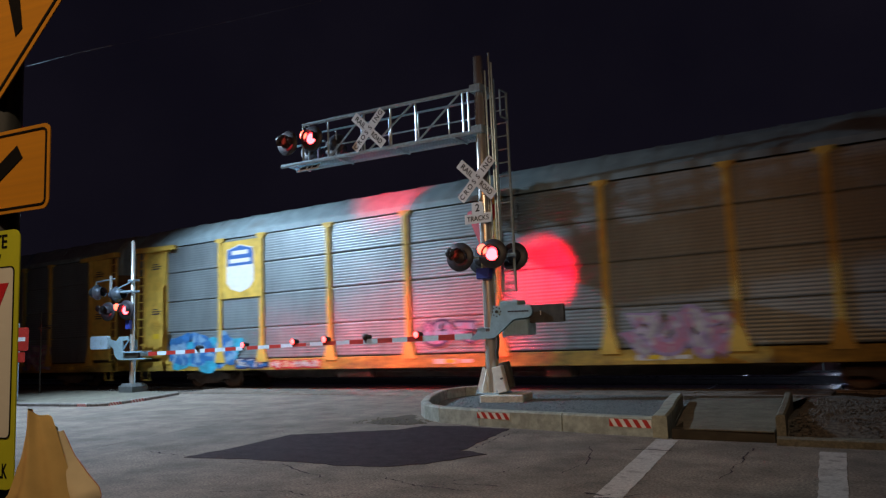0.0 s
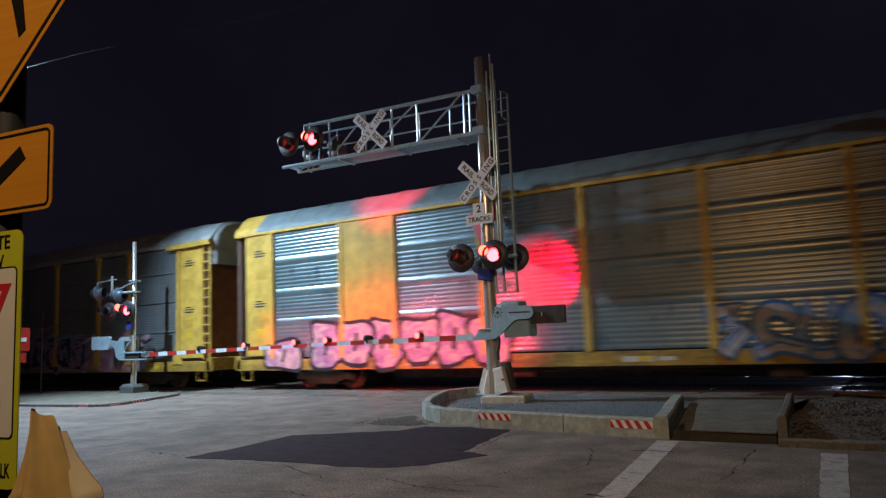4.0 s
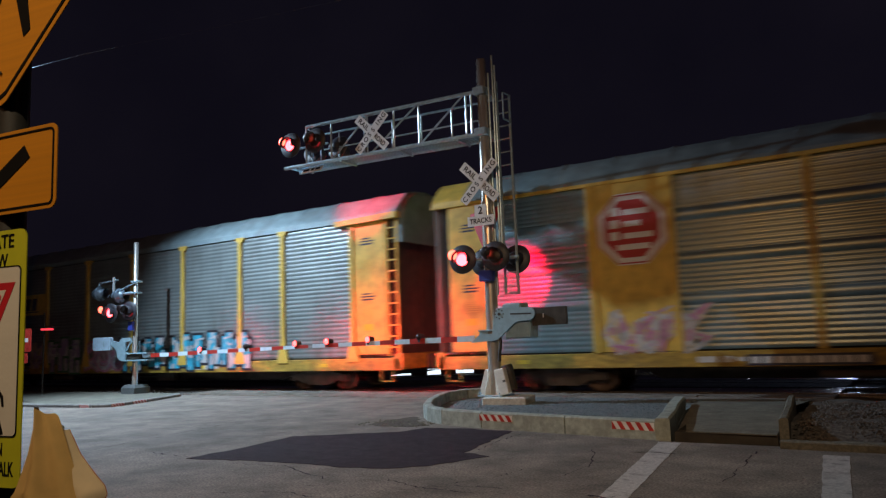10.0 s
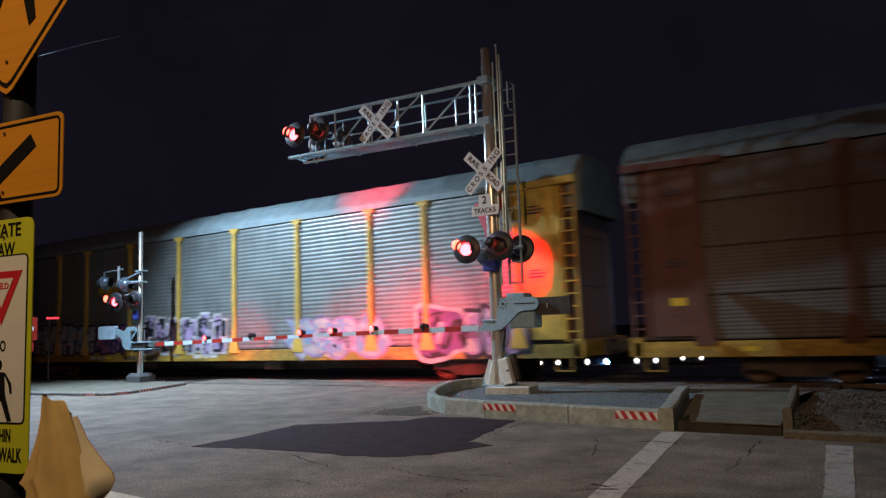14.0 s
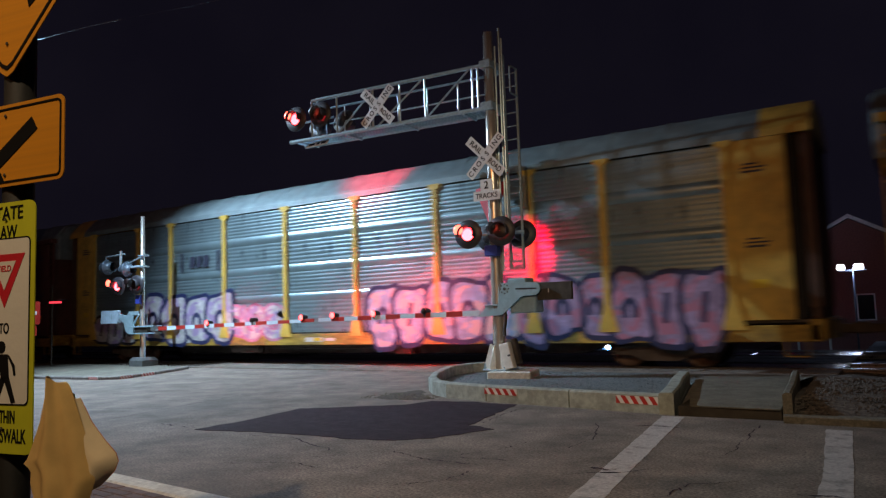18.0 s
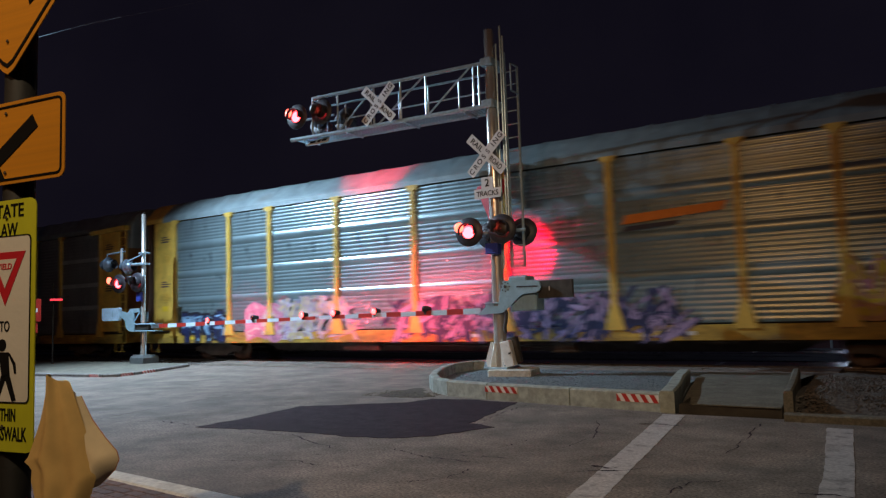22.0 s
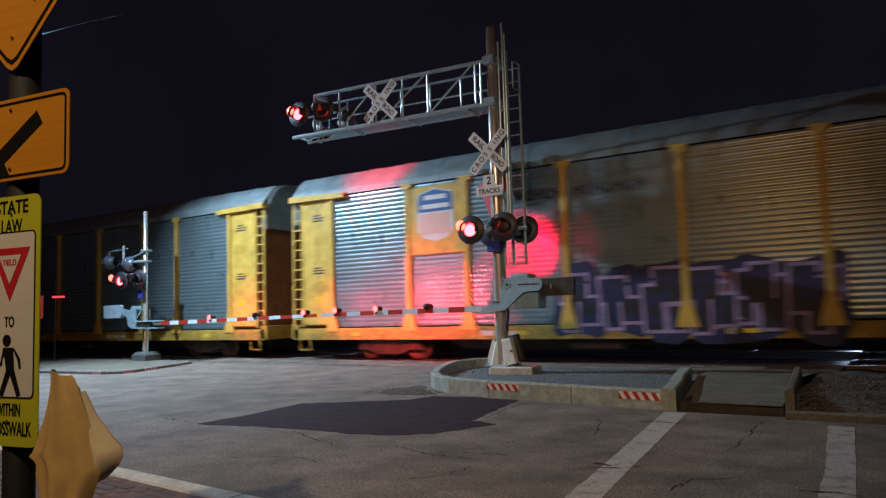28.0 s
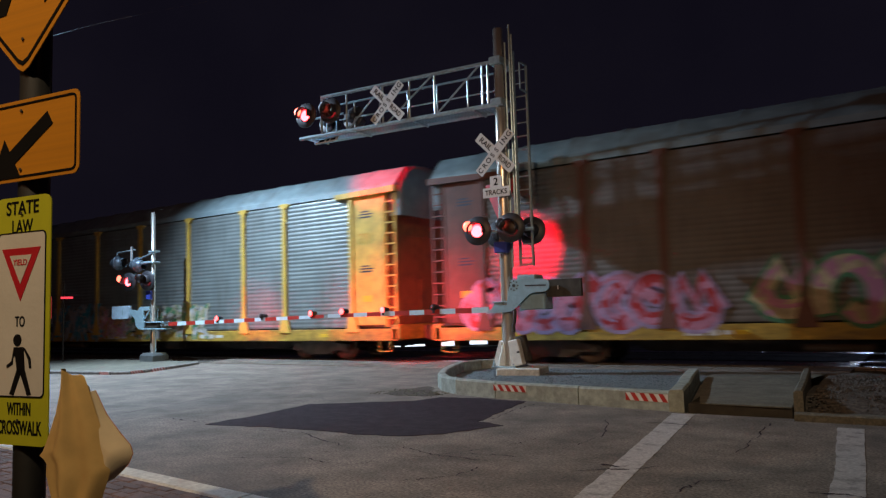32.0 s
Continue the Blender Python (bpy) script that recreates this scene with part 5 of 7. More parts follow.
def truck_frame():
    """Cast side frames and bolster."""
    g = Geo()
    for y in (0.42, 2.46):
        g.prism([(-1.15, 0.30), (-1.15, 0.48), (-0.75, 0.52), (-0.45, 0.72), (0.45, 0.72), (0.75, 0.52), (1.15, 0.48), (1.15, 0.30), (0.7, 0.30), (0.42, 0.16), (-0.42, 0.16), (-0.7, 0.30)], y, y + 0.17, lambda a, b, h: (a, h, b))
    return g.box(-0.22, 0.5, 0.42, 0.22, 2.55, 0.70)


def wheel_geo():
    """A flanged steel wheel."""
    return Geo().lathe((0, 0, 0), (0, 1, 0), [(-0.05, 0.001), (-0.05, 0.08), (0.0, 0.1), (0.02, 0.28), (-0.04, 0.33), (-0.05, 0.40), (0.07, 0.405), (0.08, 0.435), (0.11, 0.43), (0.11, 0.33), (0.05, 0.28), (0.05, 0.1), (0.1, 0.08), (0.1, 0.001)], 28)


def louvre():
    g = Geo()
    for i in range(6):
        g.box(-0.22, -0.012, i * 0.055, 0.22, 0.004, i * 0.055 + 0.022)
    return g


def blob(cx, cz, w, h, r, wob):
    """A puffy uneven outline."""
    n, ph, ph2 = 22, r.uniform(0, 6.28), r.uniform(0, 6.28)
    pts = []
    for i in range(n):
        a = 2 * math.pi * i / n
        c, s = math.cos(a), math.sin(a)
        k = 1 + wob * math.sin(3 * a + ph) + 0.5 * wob * math.sin(5 * a + ph2)
        e = 0.6
        pts.append((cx + w / 2 * k * math.copysign(abs(c) ** e, c), cz + h / 2 * k * math.copysign(abs(s) ** e, s)))
    return pts


def bow(a0, a1, cx, cz, rx, rz, n=9):
    return [(cx + rx * math.cos(radians(a0 + (a1 - a0) * i / n)), cz + rz * math.sin(radians(a0 + (a1 - a0) * i / n))) for i in range(n + 1)]


# stroke plans of loops, hooks, crescents and bolts in a unit cell
PLANS = [
    [bow(20, 400, 0.5, 0.5, 0.42, 0.44, 16) + [(0.62, 0.62), (0.42, 0.52)]],
    [bow(60, 300, 0.62, 0.5, 0.5, 0.46, 12), bow(110, 250, 0.85, 0.5, 0.42, 0.34, 8)],
    [[(0.05, 0.85), (0.62, 0.93), (0.3, 0.52), (0.8, 0.55), (0.25, 0.04)]],
    [bow(200, -20, 0.5, 0.35, 0.42, 0.55, 12) + bow(0, -150, 0.72, 0.2, 0.2, 0.16, 6)],
    [bow(-60, 120, 0.3, 0.72, 0.3, 0.24, 8) + bow(240, 420, 0.72, 0.34, 0.26, 0.28, 8)],
    [bow(90, 450, 0.35, 0.62, 0.26, 0.3, 12), bow(-140, 60, 0.62, 0.34, 0.34, 0.28, 9), [(0.9, 0.9), (0.72, 0.55)]],
    [bow(150, -60, 0.45, 0.55, 0.4, 0.36, 10), [(0.05, 0.1), (0.5, 0.22), (0.97, 0.06)]],
    [[(0.02, 0.42), (0.3, 0.95), (0.44, 0.4), (0.7, 0.9), (0.98, 0.3)], bow(180, 360, 0.5, 0.28, 0.36, 0.2, 8)],
]


def band(g, pts, t, y):
    """A broad painted stroke along a line, in the x-z plane."""
    rows = []
    for i, p in enumerate(pts):
        a, b = Vector(pts[max(i - 1, 0)]), Vector(pts[min(i + 1, len(pts) - 1)])
        d = (b - a).normalized()
        k = t * (1.15 if 0 < i < len(pts) - 1 else 1.0)
        ext = -d * t * 0.7 if i == 0 else d * t * 0.7 if i == len(pts) - 1 else d * 0
        rows.append([(p[0] - d.y * k + ext.x, y, p[1] + d.x * k + ext.y), (p[0] + d.y * k + ext.x, y, p[1] - d.x * k + ext.y)])
    n = len(g.f)
    g.strip(rows)
    return len(g.f) - n


# slab plans: overlapping blocks of a unit cell, like no letter
SLABS = [
    [(0, 0, 0.42, 0.72), (0.30, 0.46, 1, 1), (0.58, 0, 0.92, 0.38)],
    [(0, 0.3, 0.5, 1), (0.40, 0, 0.76, 0.80), (0.72, 0.5, 1, 0.94)],
    [(0.05, 0, 0.95, 0.34), (0.22, 0.30, 0.60, 1), (0.66, 0.42, 1, 0.86)],
    [(0, 0.52, 0.66, 1), (0.12, 0, 0.44, 0.56), (0.52, 0.12, 1, 0.58)],
    [(0, 0.1, 0.3, 0.9), (0.26, 0.4, 0.74, 1), (0.5, 0, 1, 0.46), (0.82, 0.4, 1, 0.8)],
]


def spray(car, x0, x1, z0, z1, fill, edge, accent=None, step=0.9, wob=0.12, seed=0, style="wild", cloud=None, label="sprayed loops and hooks of paint"):
    """A painted piece on the car's side, shape by shape: outline, patchy fill and thin strokes; style wild, bubble, slab, shard or wash."""
    r = random.Random(900 + seed)
    key = (fill, accent or fill)
    if key not in FILLS:
        FILLS[key] = sprayed(*key)
    n = max(1, round((x1 - x0) / (step * 0.86)))
    w, h0 = (x1 - x0) / n, z1 - z0
    for i in range(n):
        cx, cz = x0 + (i + 0.5) * w, (z0 + z1) / 2 + r.uniform(-0.03, 0.03) * h0
        h = h0 * r.uniform(0.84, 1.0)
        lean, y, flip = r.uniform(-0.16, 0.2), -0.005 * (i % 2), r.choice((-1, 1))
        thick = min(w, h) * r.uniform(0.12, 0.17)
        e = 0.045 + 0.022 * h0
        g, spans = Geo(), []

        def face(pts, depth, m):
            g.add([(a, depth, b) for a, b in pts], [tuple(range(len(pts)))])
            spans.append((1, m))

        if cloud:
            face(blob(cx, cz, w * 1.35, h * 1.2, r, wob), 0.004 if i % 2 else 0.002, 3)
        if style == "wash":
            for k in range(3):
                face(blob(cx + r.uniform(-0.2, 0.2) * w, cz + r.uniform(-0.15, 0.15) * h, w * r.uniform(0.7, 1.2), h * r.uniform(0.6, 1.0), r, 0.2), y - 0.001 * k, (1, 0, 1)[k])
            spans.append((band(g, [(cx - 0.3 * w, cz - 0.3 * h), (cx, cz + 0.2 * h), (cx + 0.35 * w, cz - 0.1 * h)], 0.05, y - 0.006), 2))
        elif style == "bubble":
            state = r.getstate()
            face(blob(cx, cz, w * 1.12 + 2 * e, h + e, r, wob), y - 0.002, 0)
            r.setstate(state)
            face(blob(cx, cz, w * 1.12 - e, h - 2 * e, r, wob), y - 0.004, 1)
            slit = [(cx - 0.04 * w, cz - 0.18 * h), (cx + 0.05 * w, cz + 0.16 * h)] if r.random() < 0.5 else bow(200, -20, cx, cz - 0.05 * h, 0.16 * w, 0.16 * h, 6)
            spans.append((band(g, slit, e * 0.8, y - 0.006), 0))
            spans.append((band(g, bow(160, 80, cx, cz, 0.40 * w, 0.36 * h, 6), e * 0.45, y - 0.0065), 2))
        elif style == "slab":
            bars = r.choice(SLABS)
            for grow, depth, m in ((e, -0.002, 0), (0.0, -0.005, 1)):
                for k, (a, b, c, d) in enumerate(bars):
                    q = []
                    for p, t in ((a, b), (c, b), (c, d), (a, d)):
                        p = (p - 0.5) * (0.92 * w) + math.copysign(grow, p - (a + c) / 2)
                        t = (t - 0.5) * (h - 2 * e) + math.copysign(grow, t - (b + d) / 2)
                        q.append((cx + (p + lean * t * 0.5), cz + t))
                    face(q, y + depth - 0.0004 * k, m)
            spans.append((band(g, [(cx - 0.3 * w, cz + 0.30 * h), (cx + 0.2 * w, cz + 0.34 * h)], e * 0.4, y - 0.0085), 2))
        elif style == "shard":
            for k in range(11):
                px, pz = cx + r.uniform(-0.62, 0.62) * w, cz + r.uniform(-0.36, 0.36) * h
                ln, tk = h * r.uniform(0.22, 0.5), w * r.uniform(0.05, 0.13)
                ang = radians(r.choice((78, 66, 100, 112, 20, -18, 40)) + r.uniform(-9, 9))
                d, q = Vector((math.cos(ang), math.sin(ang))), Vector((-math.sin(ang), math.cos(ang)))
                mid = Vector((px, pz))
                out = [mid - d * ln - q * tk * r.uniform(0.2, 1), mid + d * ln * r.uniform(-0.2, 0.2) - q * tk * 1.3, mid + d * ln - q * tk * r.uniform(0.1, 0.9), mid + d * ln * 0.9 + q * tk, mid - d * ln * r.uniform(0.6, 1) + q * tk * 0.8]
                out = [(p.x, min(max(p.y, cz - h / 2), cz + h / 2)) for p in out]
                big = [(mid.x + (a - mid.x) * 1.12 + math.copysign(e * 0.5, a - mid.x), mid.y + (b - mid.y) * 1.04) for a, b in out]
                face(big, y - 0.001 - 0.0007 * k, 0)
                face(out, y - 0.0014 - 0.0007 * k, 2 if r.random() < 0.22 else 1)
        else:
            plan = r.choice(PLANS)
            lines = [[(cx + ((p - 0.5) * 0.92 + lean * (q - 0.5)) * w * 1.25 * flip, cz + (q - 0.5) * (h - 2 * thick)) for p, q in ln] for ln in plan]
            for k, ln in enumerate(lines):
                spans.append((band(g, ln, thick + e, y - 0.002 - 0.0006 * k), 0))
            for k, ln in enumerate(lines):
                spans.append((band(g, ln, thick, y - 0.005 - 0.0006 * k), 1))
            for k, ln in enumerate(lines):
                short = [Vector(p).lerp(Vector((cx, cz)), 0.06).to_tuple() for p in ln[len(ln) // 5: len(ln) - len(ln) // 6]]
                if len(short) > 1 and r.random() < 0.8:
                    spans.append((band(g, [(a - thick * 0.25, b + thick * 0.2) for a, b in short], thick * 0.22, y - 0.0085 - 0.0006 * k), r.choice((0, 2))))
        me = bpy.data.meshes.new("graffiti")
        me.from_pydata(g.v, [], g.f)
        for m in (SPRAY[edge], FILLS[key], SPRAY[accent or edge], SPRAY[cloud or edge]):
            me.materials.append(m)
        idx = [m for c, m in spans for _ in range(c)]
        for p, m in zip(me.polygons, idx):
            p.material_index = m
        tagged(part("graffiti", me, None, car, label if i == 0 else "", (0, 0.002 if z0 > 0.97 else -0.006, 0)), kind="stuff")


def shield(car, x, z, h=1.0, stripes=False):
    """A shield emblem: blue head with two pale bars over a white field."""
    w = h * 0.80
    e = part("emblem", Geo().prism([(-w / 2, 0.30 * h), (-w * .46, 0.42 * h), (-w * .3, 0.44 * h), (0, 0.5 * h), (w * .3, 0.44 * h), (w * .46, 0.42 * h), (w / 2, 0.30 * h), (w / 2, -0.28 * h), (w * .34, -0.42 * h), (0, -0.5 * h), (-w * .34, -0.42 * h), (-w / 2, -0.28 * h)], 0, 0.004, flat), SHEET, car, "white shield emblem with a blue head", (x, -0.014, z))
    part("blue_field", Geo().prism([(-w * .48, 0.06 * h), (w * .48, 0.06 * h), (w * .48, 0.30 * h), (w * .44, 0.40 * h), (w * .3, 0.42 * h), (0, 0.48 * h), (-w * .3, 0.42 * h), (-w * .44, 0.40 * h), (-w * .48, 0.30 * h)], -0.003, -0.001, flat), LOGOBLUE, e)
    for dz, k in ((0.33, 0.30), (0.16, 0.38)):
        part("pale_bar", Geo().box(-w * k, -0.006, dz * h - 0.042 * h, w * k, -0.003, dz * h + 0.042 * h), SHEET, e)
    for i in range(5 if stripes else 0):
        part("stripe", Geo().box(-w * .38 + i * w * .17, -0.003, -0.36 * h, -w * .38 + i * w * .17 + w * .06, -0.001, 0.03 * h), LOGOORANGE, e)


def octagon(car, x, z, s=0.95):
    """A white-bordered red eight-sided emblem with white bars."""
    o = [(s * .541 * math.cos(radians(22.5 + 45 * i)), s * .541 * math.sin(radians(22.5 + 45 * i)) * 1.03) for i in range(8)]
    e = part("emblem", Geo().prism(o, 0, 0.004, flat), SHEET, car, "white-bordered red eight-sided emblem", (x, -0.006, z))
    part("red_line", ring([(a * .97, b * .97) for a, b in o], [(a * .93, b * .93) for a, b in o], -0.003, -0.001), LOGORED, e)
    part("red_field", Geo().prism([(a * .80, b * .80) for a, b in o], -0.003, -0.001, flat), LOGORED, e)
    for dz, a, b in ((0.26, -0.30, -0.17), (0.24, -0.12, 0.26), (0.08, -0.32, -0.18), (0.07, -0.12, 0.14), (-0.09, -0.32, -0.19), (-0.10, -0.13, 0.30), (-0.26, -0.22, 0.26)):
        part("white_bar", Geo().box(a * s, -0.006, dz * s - (0.06 if b - a < 0.2 else 0.04) * s, b * s, -0.003, dz * s + (0.06 if b - a < 0.2 else 0.04) * s), SHEET, e)


def block_mark(car, x, z, w, material, bars=3, h=0.5, underline=True, backing=None, y=0.05):
    """A wide railway mark drawn as plain blocks over a line."""
    e = part("emblem", Geo().box(-w / 2, -0.002, -h / 2 - 0.12, w / 2, 0.004, h / 2 + 0.08), backing or material, car, "plain railway mark", (x, y, z)) if backing else None
    host = e or car
    off = (0, 0, 0) if e else (x, y, z)
    bw = w * 0.84 / bars
    for i in range(bars):
        x0 = -w * 0.42 + i * bw
        g = Geo().prism([(x0, -0.5 * h), (x0 + 0.72 * bw, -0.5 * h), (x0 + 0.86 * bw, 0.5 * h), (x0 + 0.14 * bw, 0.5 * h)], -0.006, -0.003, flat)
        part("mark_block", g, material, host, at=off)
    if underline:
        part("mark_line", Geo().box(-w * 0.45, -0.006, -h / 2 - 0.09, w * 0.45, -0.003, -h / 2 - 0.04), material, host, at=off)


def railcar(n, kind, main, panel, roof, label, seams=False, plates=(), roofend=None, sill=None, capped=False):
    """A covered car-carrier: kind 'a' has ladders and hooded end doors, 'b' has smooth rounded ends."""
    car = thing("autorack_car", label, "railcar", pose(FIRST + n * PITCH, NEAR_Y, RAIL_Z), group="train of car carriers")
    sill = sill or (SILL if main is YELLOW else main)
    ends = ENDBROWN if kind == "b" or n == 4 else main if main is BROWN else ENDYELLOW
    breaks = (1.95, 3.02, 4.05) if seams else ()
    flats = ((1.98, 2.22), (2.90, 3.15), (3.90, 4.18)) if kind == "b" else ()
    pitch, depth = (0.083, 0.008) if seams else (0.128, 0.010) if kind == "a" else (0.118, 0.0095)
    # long side sills, with the deck's inner floor and the centre sill
    part("side_sill", cached("side_sill", lambda: Geo().box(0.05, 0.0, BOT, LEN - 0.05, 0.12, 0.95, 0.012).box(0.05, 0.12, BOT, LEN - 0.05, 0.25, BOT + 0.03), sill), sill, car)
    part("side_sill", cached("side_sill_far", lambda: Geo().box(0.05, 2.93, BOT, LEN - 0.05, 3.05, 1.08, 0.012), sill), sill, car)
    part("centre_sill", cached("centre_sill", lambda: Geo().box(-0.2, 1.25, 0.62, LEN + 0.2, 1.8, 1.02).prism([(4.9, 0.62), (5.7, 0.28), (21.8, 0.28), (22.6, 0.62)], 1.2, 1.85, lambda a, b, h: (a, h, b)), UNDER), UNDER, car, "grimy fishbelly underframe")
    part("deck", cached("deck", lambda: Geo().box(0.1, 0.1, 1.0, LEN - 0.1, 2.95, 1.06), UNDER), UNDER, car)
    # near-black sheet, painted as the shade behind the panel seams
    part("seam_shade_wall", cached("seam_shade_wall", lambda: Geo().box(0.3, 0.15, 1.08, LEN - 0.3, 0.17, SEAM), SEAMDARK), SEAMDARK, car)
    part("far_side", cached("far_side", lambda: Geo().box(0.3, 2.9, 1.08, LEN - 0.3, 2.98, SEAM), panel), panel, car)
    # posts and panels
    capped = capped or kind == "a"
    for x in POSTS:
        part("side_post", cached("side_post_%d" % capped, lambda: Geo().prism([(-0.075, 0.95), (0.075, 0.95), (0.075, SEAM - 0.14), (0.19, SEAM - 0.06), (0.19, SEAM + 0.03), (-0.19, SEAM + 0.03), (-0.19, SEAM - 0.06), (-0.075, SEAM - 0.14)] if capped else [(-0.075, 0.95), (0.075, 0.95), (0.075, SEAM), (-0.075, SEAM)], -0.03, 0.12, flat), main), main, car, at=(x, 0, 0))
        if capped:
            part("post_foot", cached("post_foot", lambda: Geo().prism([(-0.24, 0.86), (0.24, 0.86), (0.22, 0.98), (0.08, 1.5), (-0.08, 1.5), (-0.22, 0.98)], -0.036, 0.01, flat), main), main, car, at=(x, 0, 0))
    for i, (a, b) in enumerate(zip(POSTS, POSTS[1:])):
        w = round(b - a, 3)
        if i in plates:
            part("side_plate", cached(("side_plate", w), lambda w=w: Geo().box(0.05, 0.0, 0.97, w - 0.05, 0.1, SEAM - 0.02, 0.004), main), main, car, at=(a, 0, 0))
        else:
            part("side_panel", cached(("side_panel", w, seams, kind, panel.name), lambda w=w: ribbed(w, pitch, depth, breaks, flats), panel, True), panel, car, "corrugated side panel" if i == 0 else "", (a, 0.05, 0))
    # ends
    for end, x0, x1 in ((0, 0.0, 1.72), (1, 25.68, 27.5)):
        part("end_panel", cached("end_panel_%d" % end, lambda: Geo().box(x0 + (0.5 if end == 0 and kind == "a" else 0.0), 0.02, 1.06, x1 - (0.5 if end == 1 and kind == "a" else 0.0), 0.12, SEAM, 0.01), main), main, car)
        part("louvre", cached("louvre", louvre, main), main, car, at=(1.2 if end == 0 else 26.3, 0.02, 3.5))
        part("louvre", cached("louvre", louvre, main), main, car, at=(1.2 if end == 0 else 26.3, 0.02, 2.1))
        part("small_plate", cached("small_plate", lambda: Geo().box(-0.17, -0.006, 0, 0.17, 0.0, 0.18), LOGOYELLOW), LOGOYELLOW, car, at=(1.15 if end == 0 else 26.35, 0.02, 1.75))
        xe = 0.12 if end == 0 else LEN - 0.12
        part("end_door", cached("end_door", lambda: Geo().box(-0.06, 0.12, 1.06, 0.06, 1.50, SEAM + 0.1, 0.01).box(-0.06, 1.54, 1.06, 0.06, 2.93, SEAM + 0.1, 0.01).box(-0.09, 0.3, 2.4, 0.09, 2.75, 2.5).box(-0.09, 0.3, 3.7, 0.09, 2.75, 3.8), ends), ends, car, at=(xe + (0.25 if kind == "a" and end == 0 else -0.25 if kind == "a" else 0), 0, 0))
        part("end_sill", cached("end_sill", lambda: Geo().box(-0.15, 0.0, 0.62, 0.15, 3.05, 1.06, 0.02), sill), sill, car, at=(xe, 0, 0))
        if kind == "a":
            xl = 0.06 if end == 0 else LEN - 0.46
            ladder = part("ladder", cached("end_ladder_rails", lambda: Geo().box(0, 0.0, 1.0, 0.06, 0.06, SEAM - 0.1).box(0.36, 0.0, 1.0, 0.42, 0.06, SEAM - 0.1), main), main, car, "corner ladder", (xl, 0.0, 0))
            for k in range(12):
                part("rung", cached("car_rung", lambda: Geo().box(0.05, 0.0, -0.018, 0.37, 0.035, 0.018), main), main, ladder, at=(0, -0.01, 1.25 + k * 0.31))
            part("roof_hood", cached("roof_hood_%d" % end, lambda: end_hood(end), roof), roof, car, "bare galvanised hood over the end doors")
            part("door_hood", cached("door_hood_%d" % end, lambda: Geo().prism([(0.0, SEAM - 0.06), (2.3, SEAM - 0.10), (2.3, SEAM + 0.05), (0.0, SEAM + 0.12)] if end == 0 else [(LEN, SEAM - 0.06), (LEN - 2.3, SEAM - 0.10), (LEN - 2.3, SEAM + 0.05), (LEN, SEAM + 0.12)], -0.10, 0.12, flat), main), main, car, "door track hood")
        else:
            part("end_ribs", cached("end_ribs", lambda: Geo().box(-0.1, 0.1, 1.3, 0.1, 0.2, SEAM).box(-0.1, 1.4, 1.3, 0.1, 1.62, SEAM).box(-0.1, 2.8, 1.3, 0.1, 2.9, SEAM), ends), ends, car, at=(xe, 0, 0))
        # coupler
        part("coupler", cached("coupler", lambda: Geo().box(-0.5, 1.42, 0.72, 0.5, 1.62, 0.92, 0.02).box(-0.62, 1.32, 0.70, -0.4, 1.72, 0.96, 0.04), UNDER), UNDER, car, at=Matrix.Translation((-0.15, 0, 0)) if end == 0 else Matrix.Translation((LEN + 0.15, 3.05, 0)) @ Matrix.Rotation(math.pi, 4, "Z"))
        xt = 3.5 if end == 0 else LEN - 3.5
        truck = part("truck", cached("truck_frame", truck_frame, UNDER), UNDER, car, "four-wheel truck", (xt, 0, 0))
        for dx in (-0.86, 0.86):
            for y, flip in ((0.72, 0), (2.33, math.pi)):
                part("wheel", cached("wheel", wheel_geo, WHEEL, True), WHEEL, truck, at=Matrix.Translation((dx, y, 0.40)) @ Matrix.Rotation(flip, 4, "Z"))
            part("axle", cached("axle", lambda: Geo().tube((0, 0.6, 0.4), (0, 2.45, 0.4), 0.07, n=10), UNDER), UNDER, truck, at=(dx, 0, 0))
    if roofend:
        part("roof_end", cached("roof_cap_0", lambda: roof_skin(-0.02, 1.0, False), roofend), roofend, car, "rounded roof end")
        part("roof", cached("roof_mid", lambda: roof_skin(1.0, LEN - 1.0, True), roof), roof, car)
        part("roof_end", cached("roof_cap_1", lambda: roof_skin(LEN - 1.0, LEN + 0.02, False), roofend), roofend, car, "rounded roof end")
    else:
        part("roof", cached("roof_long", lambda: roof_skin(0.05, LEN - 0.05, True), roof), roof, car, "ribbed galvanised roof")
    if not capped:
        part("eave_strip", cached("eave_strip", lambda: Geo().box(0.05, -0.03, SEAM - 0.02, LEN - 0.05, 0.06, SEAM + 0.07, 0.01), main), main, car, "painted eave strip")
    # brake gear below the floor and steps at the corners
    part("air_tank", cached("air_tank", lambda: Geo().lathe((9.2, 0.55, 0.5), (1, 0, 0), [(0, 0.001), (0.04, 0.15), (0.1, 0.18), (1.3, 0.18), (1.36, 0.15), (1.4, 0.001)], 14), UNDER, True), UNDER, car, "round air tank")
    part("brake_box", cached("brake_box", lambda: Geo().box(16.2, 0.4, 0.3, 16.9, 0.8, 0.62, 0.03).tube((10.6, 0.6, 0.5), (16.2, 0.6, 0.45), 0.025, n=6), UNDER), UNDER, car, "brake cylinder and rod")
    for xs in (0.3, LEN - 0.75):
        part("step", cached("corner_step", lambda: Geo().box(0, 0.02, 0.3, 0.03, 0.06, 0.62).box(0.42, 0.02, 0.3, 0.45, 0.06, 0.62).box(0, 0.02, 0.28, 0.45, 0.12, 0.31), sill), sill, car, "corner step", (xs, 0, 0))
